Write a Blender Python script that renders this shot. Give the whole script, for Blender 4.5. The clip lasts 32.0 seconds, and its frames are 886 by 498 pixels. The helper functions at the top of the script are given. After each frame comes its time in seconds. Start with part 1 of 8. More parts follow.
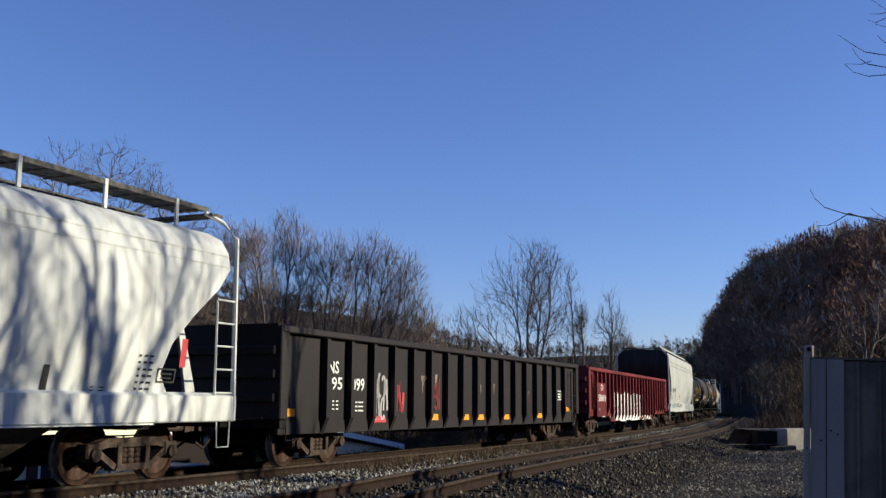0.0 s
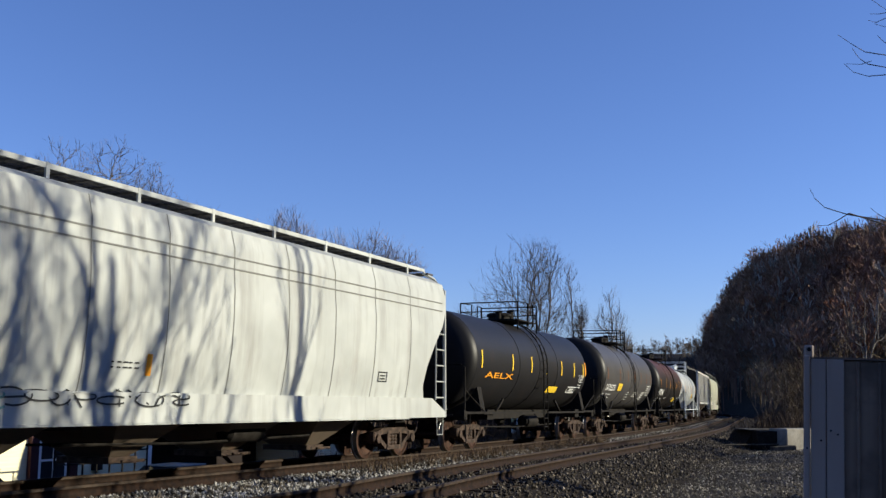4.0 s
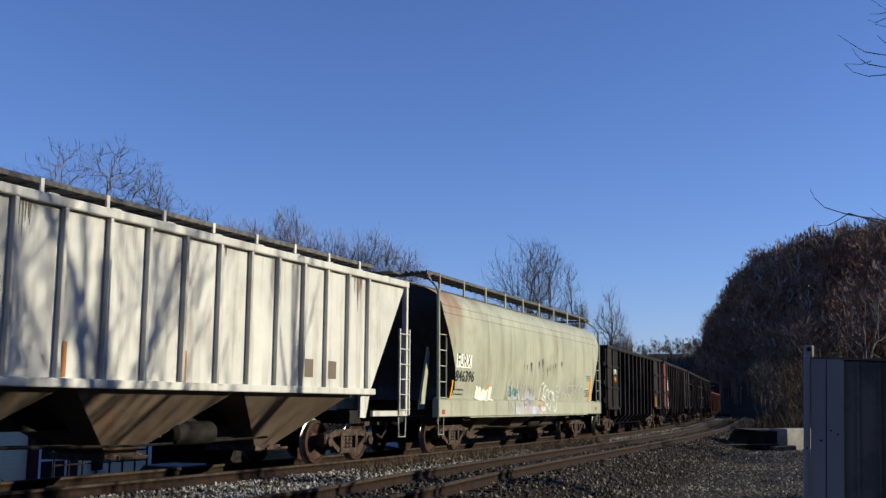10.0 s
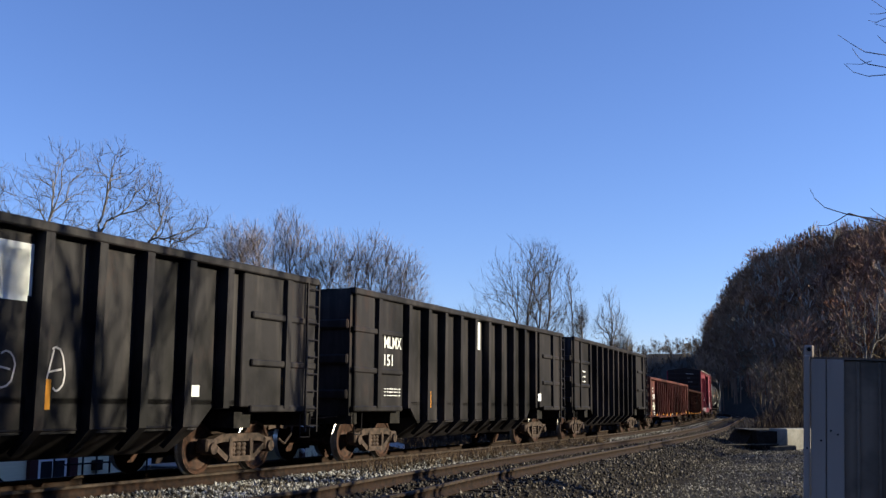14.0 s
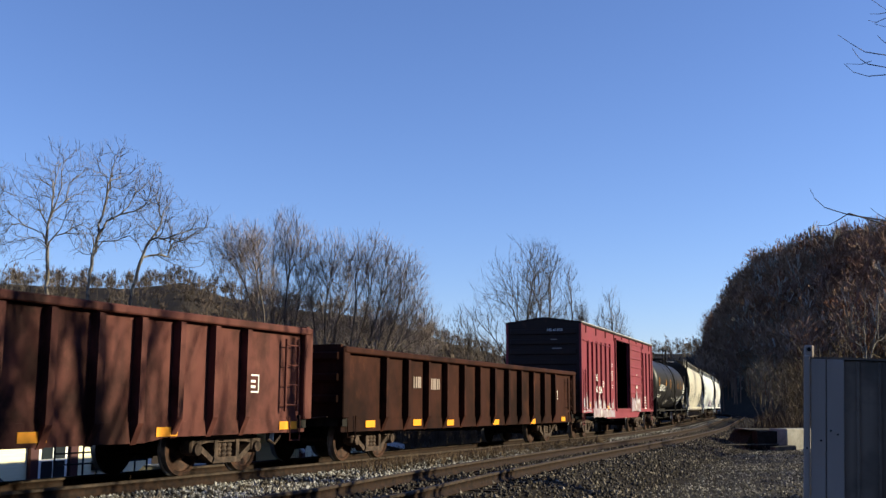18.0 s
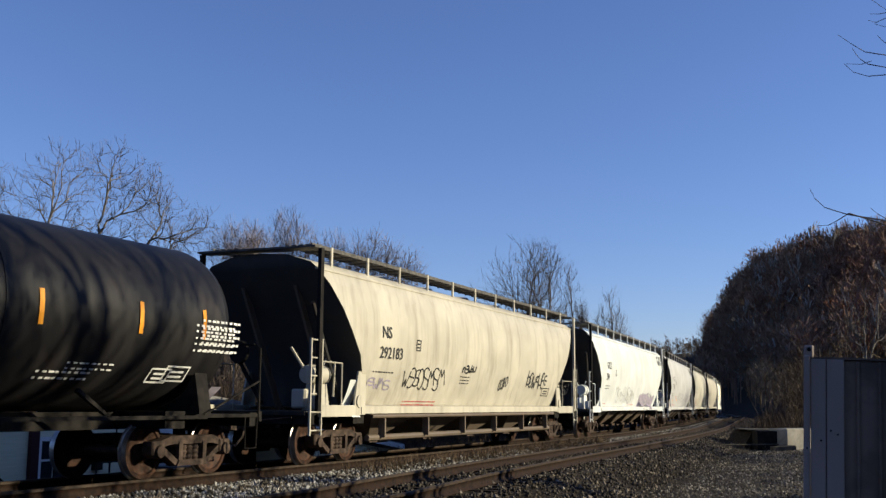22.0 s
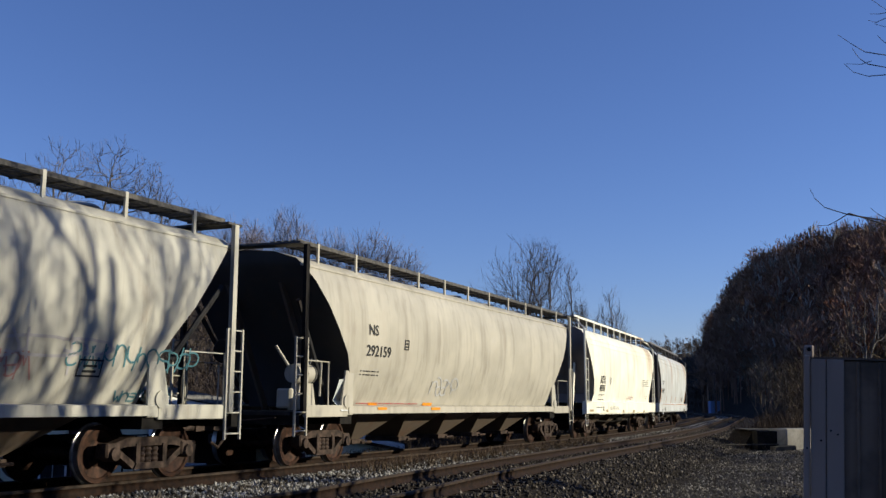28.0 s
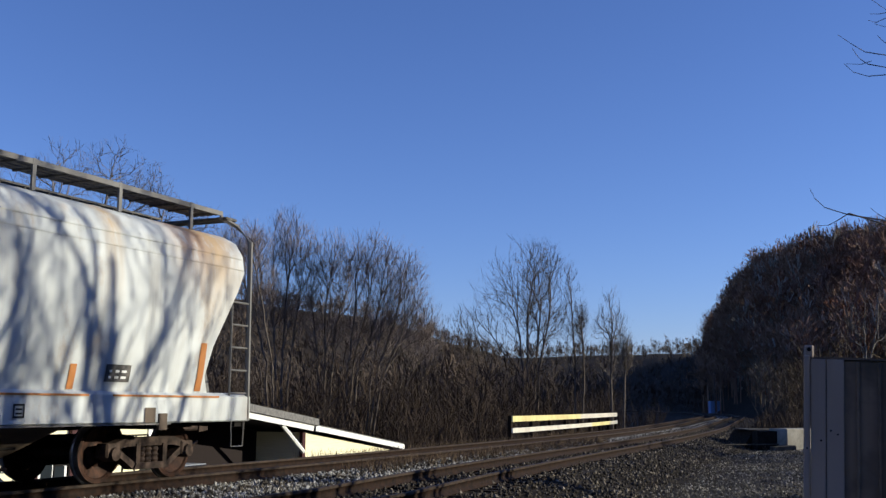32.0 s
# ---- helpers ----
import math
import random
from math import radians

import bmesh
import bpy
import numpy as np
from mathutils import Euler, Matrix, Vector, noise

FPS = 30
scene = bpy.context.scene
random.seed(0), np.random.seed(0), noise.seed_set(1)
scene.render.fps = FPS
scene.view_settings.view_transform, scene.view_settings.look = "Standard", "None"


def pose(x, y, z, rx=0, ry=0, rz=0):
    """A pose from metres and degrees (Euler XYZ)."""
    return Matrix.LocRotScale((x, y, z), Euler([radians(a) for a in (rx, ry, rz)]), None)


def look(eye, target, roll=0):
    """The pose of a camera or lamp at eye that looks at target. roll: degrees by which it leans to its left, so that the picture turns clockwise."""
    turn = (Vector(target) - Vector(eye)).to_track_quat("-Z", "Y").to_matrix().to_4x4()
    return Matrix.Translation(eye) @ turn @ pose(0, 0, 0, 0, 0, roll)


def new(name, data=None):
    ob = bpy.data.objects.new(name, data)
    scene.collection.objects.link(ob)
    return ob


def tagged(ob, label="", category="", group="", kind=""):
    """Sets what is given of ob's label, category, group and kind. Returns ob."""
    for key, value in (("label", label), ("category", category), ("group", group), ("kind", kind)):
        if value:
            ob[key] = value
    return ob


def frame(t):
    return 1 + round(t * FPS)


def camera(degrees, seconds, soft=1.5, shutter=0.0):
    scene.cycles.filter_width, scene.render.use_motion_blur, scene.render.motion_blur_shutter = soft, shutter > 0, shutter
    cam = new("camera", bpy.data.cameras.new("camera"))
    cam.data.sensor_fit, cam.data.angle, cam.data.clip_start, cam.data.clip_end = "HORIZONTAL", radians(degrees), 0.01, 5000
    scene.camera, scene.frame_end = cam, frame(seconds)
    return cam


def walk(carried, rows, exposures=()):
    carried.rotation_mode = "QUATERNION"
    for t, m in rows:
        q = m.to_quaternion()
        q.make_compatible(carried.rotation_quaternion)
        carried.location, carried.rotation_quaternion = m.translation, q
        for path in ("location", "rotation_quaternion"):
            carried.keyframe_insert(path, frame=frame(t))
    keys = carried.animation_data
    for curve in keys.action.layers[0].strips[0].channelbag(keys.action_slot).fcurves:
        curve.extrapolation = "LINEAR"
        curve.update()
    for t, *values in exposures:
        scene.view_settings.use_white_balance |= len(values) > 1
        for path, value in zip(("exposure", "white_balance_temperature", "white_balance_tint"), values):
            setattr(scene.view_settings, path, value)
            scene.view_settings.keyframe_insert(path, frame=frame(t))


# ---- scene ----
DEG = 45.96
CLIP = 32.0
EYE = (0.0, 0.0, 1.242)          # metres above the rail heads
cam = camera(DEG, CLIP, soft=1.42)
# the camera's own exposure drifts as light and dark cars pass
EXPOSURE = ((0, 0.52), (1, 0.70), (2, 0.74), (3, 0.55), (6, 0.80), (7.3, 0.78), (8, 0.64), (9, 0.50), (10, 0.42), (11, 0.42), (12.5, 0.88), (16.5, 0.94), (21, 0.94), (23, 0.18), (24, 0.20), (25, 0.22), (28, 0.24), (30, -0.22), (31, -0.05), (32, 0.40))
# and so does its white balance
WARMTH_T = (0, 8, 12, 14, 16.5, 21, 23, 25, 28, 30, 31, 32)
TINT_T, TINT = (0, 12, 16.5, 21, 23, 32), (8.5, 9.5, 5.5, 5.5, 9.5, 10)
WARMTH = (6220, 6090, 6080, 6350, 6700, 6780, 6450, 6200, 6150, 6330, 6120, 5950)
AIM = look(EYE, (0.0, 98.907, 15.988), 0.36)
walk(cam, [(0.0, AIM), (CLIP, AIM)], exposures=[(t, e, float(np.interp(t, WARMTH_T, WARMTH)), float(np.interp(t, TINT_T, TINT))) for t, e in EXPOSURE])

# ---- light: low late-autumn sun off to the right, clear sky ----
SUN_ELEV, SUN_AZ = 17.0, 90.0      # degrees; azimuth clockwise from +Y
sun_to = Vector((math.sin(radians(SUN_AZ)) * math.cos(radians(SUN_ELEV)),
                 math.cos(radians(SUN_AZ)) * math.cos(radians(SUN_ELEV)), math.sin(radians(SUN_ELEV))))
world = bpy.data.worlds.new("sky")
scene.world = world
world.use_nodes = True
wt = world.node_tree
sky = wt.nodes.new("ShaderNodeTexSky")
sky.sky_type, sky.sun_disc = "NISHITA", False
sky.sun_elevation, sky.sun_rotation = radians(SUN_ELEV), radians(SUN_AZ)
sky.altitude, sky.air_density, sky.dust_density, sky.ozone_density = 300, 1.0, 0.15, 5.0
cast = wt.nodes.new("ShaderNodeMix")
cast.data_type, cast.blend_type = "RGBA", "MULTIPLY"
cast.inputs[0].default_value, cast.inputs[7].default_value = 1.0, (1.07, 0.945, 1.16, 1)      # violet cast of the clear winter sky
wt.links.new(sky.outputs[0], cast.inputs[6])
wt.links.new(cast.outputs[2], wt.nodes["Background"].inputs[0])
wt.nodes["Background"].inputs[1].default_value = 0.095
sun_data = bpy.data.lights.new("sun", "SUN")
sun_data.energy, sun_data.angle, sun_data.color = 5.0, radians(0.5), (1.0, 0.90, 0.67)
sun = new("sun", sun_data)
sun.matrix_world = look(sun_to * 100, (0, 0, 0))


# ---- materials ----
def nodes_of(name):
    m = bpy.data.materials.new(name)
    m.use_nodes = True
    return m, m.node_tree, m.node_tree.nodes["Principled BSDF"]


def noise_node(t, scale, detail=4.0, stretch=(1, 1, 1), space="Object", rough=0.6):
    c = t.nodes.new("ShaderNodeTexCoord")
    mp = t.nodes.new("ShaderNodeMapping")
    mp.inputs["Scale"].default_value = stretch
    n = t.nodes.new("ShaderNodeTexNoise")
    n.inputs["Scale"].default_value, n.inputs["Detail"].default_value = scale, detail
    n.inputs["Roughness"].default_value = rough
    t.links.new(c.outputs[space], mp.inputs[0])
    t.links.new(mp.outputs[0], n.inputs[0])
    return n.outputs[0]


def ramp(t, src, lo, hi):
    r = t.nodes.new("ShaderNodeMapRange")
    r.inputs[1].default_value, r.inputs[2].default_value = lo, hi
    t.links.new(src, r.inputs[0])
    return r.outputs[0]


def mix(t, fac, a, b):
    x = t.nodes.new("ShaderNodeMix")
    x.data_type = "RGBA"
    for sock, val in ((x.inputs[0], fac), (x.inputs[6], a), (x.inputs[7], b)):
        if isinstance(val, (float, int)):
            sock.default_value = val
        elif isinstance(val, tuple):
            sock.default_value = (*val, 1)
        else:
            t.links.new(val, sock)
    return x.outputs[2]


def times(t, a, b):
    x = t.nodes.new("ShaderNodeMath")
    x.operation = "MULTIPLY"
    t.links.new(a, x.inputs[0])
    if isinstance(b, (float, int)):
        x.inputs[1].default_value = b
    else:
        t.links.new(b, x.inputs[1])
    return x.outputs[0]


def bump(t, p, src, strength, dist=0.02):
    b = t.nodes.new("ShaderNodeBump")
    b.inputs["Strength"].default_value, b.inputs["Distance"].default_value = strength, dist
    t.links.new(src, b.inputs["Height"])
    t.links.new(b.outputs[0], p.inputs["Normal"])


def paint(name, col, rust=0.25, dirt=0.4, rough=0.5, rust_col=(0.16, 0.06, 0.025), dirt_col=(0.10, 0.08, 0.06), soot=0.0, shine=0.22, cap=None, runs=()):
    """Weathered vehicle paint: tone drift, hanging grime streaks, patches of rust."""
    m, t, p = nodes_of(name)
    fine = noise_node(t, 9.0, 5)
    tone = mix(t, ramp(t, noise_node(t, 0.7, 3), 0.35, 0.65), tuple(c * 0.86 for c in col), tuple(min(1, c * 1.08) for c in col))
    streak = ramp(t, noise_node(t, 2.2, 5, (1.6, 1.6, 0.12)), 0.48, 0.78)
    base = mix(t, times(t, streak, dirt), tone, dirt_col)
    spots = ramp(t, noise_node(t, 1.7, 8, (1, 1, 0.5), rough=0.72), 0.56, 0.70)
    base = mix(t, times(t, spots, rust), base, rust_col)
    if cap:
        # the upper part rusted, with an uneven lower edge
        c = t.nodes.new("ShaderNodeTexCoord")
        xyz = t.nodes.new("ShaderNodeSeparateXYZ")
        t.links.new(c.outputs["Object"], xyz.inputs[0])
        lift = t.nodes.new("ShaderNodeMath")
        lift.operation = "ADD"
        t.links.new(xyz.outputs[2], lift.inputs[0])
        t.links.new(times(t, noise_node(t, 0.8, 6, (1, 1, 0.4)), 1.6), lift.inputs[1])
        base = mix(t, times(t, ramp(t, lift.outputs[0], cap[0], cap[0] + 0.7), 0.85), base, cap[1])
    if runs:
        # leaks of rust run down from the roof: (place along the car, half width, top, bottom, strength, colour)
        c = t.nodes.new("ShaderNodeTexCoord")
        xyz = t.nodes.new("ShaderNodeSeparateXYZ")
        t.links.new(c.outputs["Object"], xyz.inputs[0])
        thread = ramp(t, noise_node(t, 3.0, 5, (2.2, 2.2, 0.22), rough=0.65), 0.26, 0.50)
        jag = noise_node(t, 1.6, 4, (1, 1, 0.5))
        for x0, half, z1, z0, strength, tone_r in runs:
            off = t.nodes.new("ShaderNodeMath")
            off.operation, off.inputs[1].default_value = "SUBTRACT", x0
            t.links.new(xyz.outputs[0], off.inputs[0])
            away = t.nodes.new("ShaderNodeMath")
            away.operation = "ABSOLUTE"
            t.links.new(off.outputs[0], away.inputs[0])
            wide = t.nodes.new("ShaderNodeMath")
            wide.operation = "ADD"
            t.links.new(away.outputs[0], wide.inputs[0])
            t.links.new(times(t, jag, half), wide.inputs[1])
            mask = times(t, ramp(t, wide.outputs[0], half * 1.5, half * 0.5), ramp(t, xyz.outputs[2], z0, z1))
            base = mix(t, times(t, times(t, mask, thread), strength), base, tone_r)
    if soot:
        blot = ramp(t, noise_node(t, 0.55, 6, (1, 1, 0.8), rough=0.65), 0.44, 0.62)
        base = mix(t, times(t, blot, soot), base, tuple(c * 0.12 for c in col))
    t.links.new(base, p.inputs["Base Color"])
    p.inputs["Roughness"].default_value, p.inputs["Specular IOR Level"].default_value = rough, shine
    bump(t, p, fine, 0.12, 0.01)
    return m


def grainy(name, a, b, scale=8.0, rough=0.85, bumps=0.4, dist=0.02, stretch=(1, 1, 1), metal=0.0, big=None):
    m, t, p = nodes_of(name)
    n = noise_node(t, scale, 6, stretch)
    base = mix(t, ramp(t, n, 0.35, 0.65), a, b)
    if big:
        base = mix(t, ramp(t, noise_node(t, big[0], 4), 0.42, 0.62), base, big[1])
    t.links.new(base, p.inputs["Base Color"])
    p.inputs["Roughness"].default_value, p.inputs["Metallic"].default_value = rough, metal
    p.inputs["Specular IOR Level"].default_value = 0.1
    bump(t, p, n, bumps, dist)
    return m


def plain(name, col, rough=0.6):
    m, t, p = nodes_of(name)
    n = noise_node(t, 6.0, 5)
    t.links.new(mix(t, ramp(t, n, 0.3, 0.7), tuple(c * 0.85 for c in col), col), p.inputs["Base Color"])
    p.inputs["Roughness"].default_value, p.inputs["Specular IOR Level"].default_value = rough, 0.25
    return m


def stones_mat(name, a, b, power):
    m, t, p = nodes_of(name)
    g = t.nodes.new("ShaderNodeNewGeometry")
    pick = t.nodes.new("ShaderNodeMath")
    pick.operation = "POWER"
    pick.inputs[1].default_value = power
    t.links.new(g.outputs["Random Per Island"], pick.inputs[0])
    base = mix(t, pick.outputs[0], a, b)
    t.links.new(mix(t, times(t, noise_node(t, 20.0, 4), 0.5), base, (0.10, 0.085, 0.07)), p.inputs["Base Color"])
    p.inputs["Roughness"].default_value = 0.85
    p.inputs["Specular IOR Level"].default_value = 0.15
    return m


M_STEEL = grainy("truck_steel", (0.020, 0.015, 0.0125), (0.085, 0.058, 0.045), 7, 0.7, 0.3)
M_DARK = grainy("black_underframe", (0.007, 0.0065, 0.006), (0.02, 0.017, 0.015), 6, 0.75, 0.3)
M_WHEEL = grainy("wheel_steel", (0.018, 0.012, 0.010), (0.06, 0.03, 0.02), 9, 0.6, 0.2, metal=0.3)
M_TREAD = grainy("worn_wheel_tread", (0.30, 0.28, 0.26), (0.5, 0.48, 0.46), 9, 0.35, 0.1, metal=0.8)
M_RAIL = grainy("rusty_rail", (0.007, 0.0042, 0.003), (0.024, 0.012, 0.007), 9, 0.75, 0.3)
M_HEAD = grainy("worn_railhead", (0.020, 0.014, 0.010), (0.050, 0.034, 0.023), 5, 0.6, 0.2)
M_TIE = grainy("creosoted_timber", (0.008, 0.0055, 0.004), (0.028, 0.018, 0.012), 10, 0.9, 0.6, stretch=(1, 6, 1))
M_BALLAST = grainy("ballast_bed", (0.007, 0.005, 0.0036), (0.028, 0.021, 0.015), 16, 0.95, 0.9, 0.05, big=(0.25, (0.03, 0.024, 0.019)))
M_STONE = stones_mat("ballast_stone", (0.010, 0.0078, 0.0056), (0.24, 0.205, 0.165), 4.5)
M_CHIPS = stones_mat("clean_ballast_stone", (0.04, 0.037, 0.033), (0.66, 0.64, 0.59), 1.7)
M_CLEANBED = grainy("clean_ballast_bed", (0.06, 0.055, 0.05), (0.34, 0.32, 0.29), 22, 0.95, 0.9, 0.04, big=(0.35, (0.16, 0.148, 0.132)))
M_GRIT = stones_mat("gravel_chip", (0.028, 0.025, 0.021), (0.42, 0.385, 0.33), 2.7)
M_GROUND = grainy("autumn_ground", (0.020, 0.016, 0.013), (0.046, 0.037, 0.029), 1.1, 0.95, 0.8, 0.15, big=(0.03, (0.026, 0.020, 0.016)))
M_GRAVEL = grainy("gravel", (0.024, 0.020, 0.0165), (0.105, 0.089, 0.074), 24, 0.95, 0.9, 0.04, big=(0.22, (0.022, 0.018, 0.014)))
M_BARK = grainy("grey_bark", (0.07, 0.055, 0.045), (0.17, 0.14, 0.115), 6, 0.9, 0.5, 0.03, stretch=(2, 2, 0.5))
M_SYC = grainy("pale_bark", (0.15, 0.125, 0.10), (0.42, 0.38, 0.32), 2.5, 0.85, 0.4, 0.03)
M_TWIG = grainy("brown_twigs", (0.09, 0.077, 0.065), (0.18, 0.152, 0.128), 3, 0.9, 0.2)
M_TWIG2 = grainy("russet_twigs", (0.175, 0.142, 0.128), (0.28, 0.228, 0.205), 3, 0.9, 0.2)
M_WOODS = grainy("woodland_branches", (0.08, 0.064, 0.052), (0.16, 0.128, 0.102), 0.05, 0.95, 0.2, big=(0.015, (0.10, 0.074, 0.058)))
M_BRUSH = grainy("dark_brush", (0.028, 0.021, 0.016), (0.080, 0.058, 0.044), 0.4, 0.95, 0.2)
M_GREYBARK = grainy("blotched_grey_bark", (0.085, 0.070, 0.057), (0.27, 0.24, 0.20), 1.6, 0.85, 0.4, 0.03)
M_HILLWOODS = grainy("leafy_woodland", (0.19, 0.118, 0.078), (0.36, 0.225, 0.145), 0.25, 0.95, 0.2, big=(0.03, (0.20, 0.115, 0.085)))
M_PALETWIG = grainy("pale_twigs", (0.16, 0.135, 0.11), (0.30, 0.26, 0.215), 3, 0.9, 0.2)
M_RUSSET = grainy("rusty_leaves", (0.13, 0.05, 0.025), (0.24, 0.10, 0.05), 0.4, 0.95, 0.2)
M_HILLBRUSH = grainy("olive_brown_brush", (0.045, 0.036, 0.024), (0.115, 0.092, 0.058), 0.3, 0.95, 0.2, big=(0.06, (0.105, 0.068, 0.044)))
M_LETTER_W = plain("white_lettering", (0.72, 0.72, 0.70))
M_LETTER_K = plain("black_lettering", (0.03, 0.03, 0.03))
M_YELLOW = plain("yellow_marker", (0.75, 0.50, 0.03), 0.5)
M_ORANGE = plain("orange_marker", (0.75, 0.30, 0.02), 0.45)
M_RED = plain("red_mark", (0.45, 0.05, 0.06))
M_GRATE = grainy("walkway_steel", (0.05, 0.05, 0.05), (0.13, 0.12, 0.11), 9, 0.7, 0.3)


# ---- mesh helpers ----
class Geo:
    """Collects vertices and faces of one part."""

    def __init__(self):
        self.v, self.f = [], []

    def add(self, vs, fs):
        o = len(self.v)
        self.v += [tuple(p) for p in vs]
        self.f += [tuple(i + o for i in q) for q in fs]
        return self

    def box(self, x0, x1, y0, y1, z0, z1, e=0.0):
        """A block; e > 0 chamfers its edges along z and at the rim."""
        if e <= 0:
            return self.add([(x, y, z) for z in (z0, z1) for y in (y0, y1) for x in (x0, x1)],
                            [(0, 2, 3, 1), (4, 5, 7, 6), (0, 1, 5, 4), (2, 6, 7, 3), (0, 4, 6, 2), (1, 3, 7, 5)])
        ring = lambda d, z: [(x0 + d, y0 + e + 0 * d, z), (x0 + e, y0 + d, z), (x1 - e, y0 + d, z), (x1 - d, y0 + e, z),
                             (x1 - d, y1 - e, z), (x1 - e, y1 - d, z), (x0 + e, y1 - d, z), (x0 + d, y1 - e, z)]
        rs = [ring(e * 0.7, z0), ring(0, z0 + e), ring(0, z1 - e), ring(e * 0.7, z1)]
        fs = [tuple(range(7, -1, -1)), tuple(range(24, 32))]
        for k in range(3):
            fs += [(8 * k + i, 8 * k + (i + 1) % 8, 8 * k + 8 + (i + 1) % 8, 8 * k + 8 + i) for i in range(8)]
        return self.add([p for r in rs for p in r], fs)

    def prism(self, pts, y0, y1):
        """An outline in x, z pushed from y0 to y1."""
        n = len(pts)
        vs = [(x, y0, z) for x, z in pts] + [(x, y1, z) for x, z in pts]
        fs = [tuple(range(n)), tuple(range(2 * n - 1, n - 1, -1))]
        fs += [(i, n + i, n + (i + 1) % n, (i + 1) % n) for i in range(n)]
        return self.add(vs, fs)

    def prism_x(self, pts, x0, x1):
        """An outline in y, z pushed from x0 to x1."""
        n = len(pts)
        vs = [(x0, y, z) for y, z in pts] + [(x1, y, z) for y, z in pts]
        fs = [tuple(range(n - 1, -1, -1)), tuple(range(n, 2 * n))]
        fs += [(i, (i + 1) % n, n + (i + 1) % n, n + i) for i in range(n)]
        return self.add(vs, fs)

    def tube(self, pts, r, n=6, r1=None):
        """A bent round bar through pts."""
        pts = [Vector(p) for p in pts]
        vs, fs = [], []
        for k, p in enumerate(pts):
            a, b = pts[max(k - 1, 0)], pts[min(k + 1, len(pts) - 1)]
            w = (b - a).normalized()
            u = w.cross(Vector((0, 0, 1)) if abs(w.z) < 0.9 else Vector((0, 1, 0))).normalized()
            q = w.cross(u)
            rr = r if r1 is None else r + (r1 - r) * k / (len(pts) - 1)
            vs += [p + (u * math.cos(2 * math.pi * i / n) + q * math.sin(2 * math.pi * i / n)) * rr for i in range(n)]
        for k in range(len(pts) - 1):
            fs += [(k * n + i, k * n + (i + 1) % n, k * n + n + (i + 1) % n, k * n + n + i) for i in range(n)]
        fs += [tuple(range(n - 1, -1, -1)), tuple(range(len(vs) - n, len(vs)))]
        return self.add(vs, fs)

    def lathe(self, prof, axis="x", n=24, at=(0, 0, 0)):
        """prof: (place along the axis, radius), turned round the axis."""
        vs, fs = [], []
        for a, r in prof:
            for i in range(n):
                c, s = math.cos(2 * math.pi * i / n) * r, math.sin(2 * math.pi * i / n) * r
                vs.append({"x": (a, c, s), "y": (c, a, s), "z": (c, s, a)}[axis])
        vs = [(x + at[0], y + at[1], z + at[2]) for x, y, z in vs]
        for k in range(len(prof) - 1):
            fs += [(k * n + i, k * n + (i + 1) % n, k * n + n + (i + 1) % n, k * n + n + i) for i in range(n)]
        fs += [tuple(range(n - 1, -1, -1)), tuple(range(len(vs) - n, len(vs)))]
        return self.add(vs, fs)

    def flipped(self, axis):
        """Adds the mirror image of all so far."""
        s = [(-1 if axis == k else 1) for k in "xyz"]
        return self.add([(x * s[0], y * s[1], z * s[2]) for x, y, z in self.v], [q[::-1] for q in self.f])

    def mesh(self, name, mat, smooth=False):
        me = bpy.data.meshes.new(name)
        me.from_pydata(self.v, [], self.f)
        bm = bmesh.new()
        bm.from_mesh(me)
        bmesh.ops.recalc_face_normals(bm, faces=bm.faces)
        bm.to_mesh(me)
        bm.free()
        me.materials.append(mat)
        if smooth:
            for q in me.polygons:
                q.use_smooth = True
            me.set_sharp_from_angle(angle=radians(35))
        return me


def part(name, geo, mat, parent, label="", smooth=False, at=None):
    """Links one mesh object under a thing or a part."""
    me = geo if isinstance(geo, bpy.types.Mesh) else geo.mesh(name, mat, smooth)
    ob = new(name, me)
    ob.parent = parent
    if at:
        ob.location = at
    return tagged(ob, label)


def thing(name, label, category, group="", kind=""):
    return tagged(new(name), label, category, group, kind)


def single(name, geo, mat, label, category="", group="", kind="", smooth=False):
    return tagged(new(name, geo.mesh(name, mat, smooth)), label, category, group, kind)


# ---- the track's line ----
BEND_AT = (-60, -30, 0, 15, 30, 45, 60, 80, 100, 130, 170, 600)
BEND = (-0.0006, -0.0006, -0.0006, -0.0027, -0.0025, -0.0023, -0.0011, 0.0011, -0.0008, -0.0026, -0.0026, -0.0020)
LINE_S = np.arange(-60, 560.01, 0.5)
_turn = np.interp(LINE_S, BEND_AT, BEND)
LINE_A = np.concatenate([[0], np.cumsum((_turn[1:] + _turn[:-1]) * 0.25)])
LINE_A += 0.4212 - np.interp(0, LINE_S, LINE_A)
LINE_X = np.concatenate([[0], np.cumsum((np.sin(LINE_A[1:]) + np.sin(LINE_A[:-1])) * 0.25)])
LINE_Y = np.concatenate([[0], np.cumsum((np.cos(LINE_A[1:]) + np.cos(LINE_A[:-1])) * 0.25)])
LINE_X += -4.885 - np.interp(0, LINE_S, LINE_X)
LINE_Y += 19.44 - np.interp(0, LINE_S, LINE_Y)


def on_line(s, off=0.0):
    """x, y and heading (clockwise from +Y) at s metres along, off metres to the camera's side."""
    a = float(np.interp(s, LINE_S, LINE_A))
    return (float(np.interp(s, LINE_S, LINE_X)) + off * math.cos(a), float(np.interp(s, LINE_S, LINE_Y)) - off * math.sin(a), a)


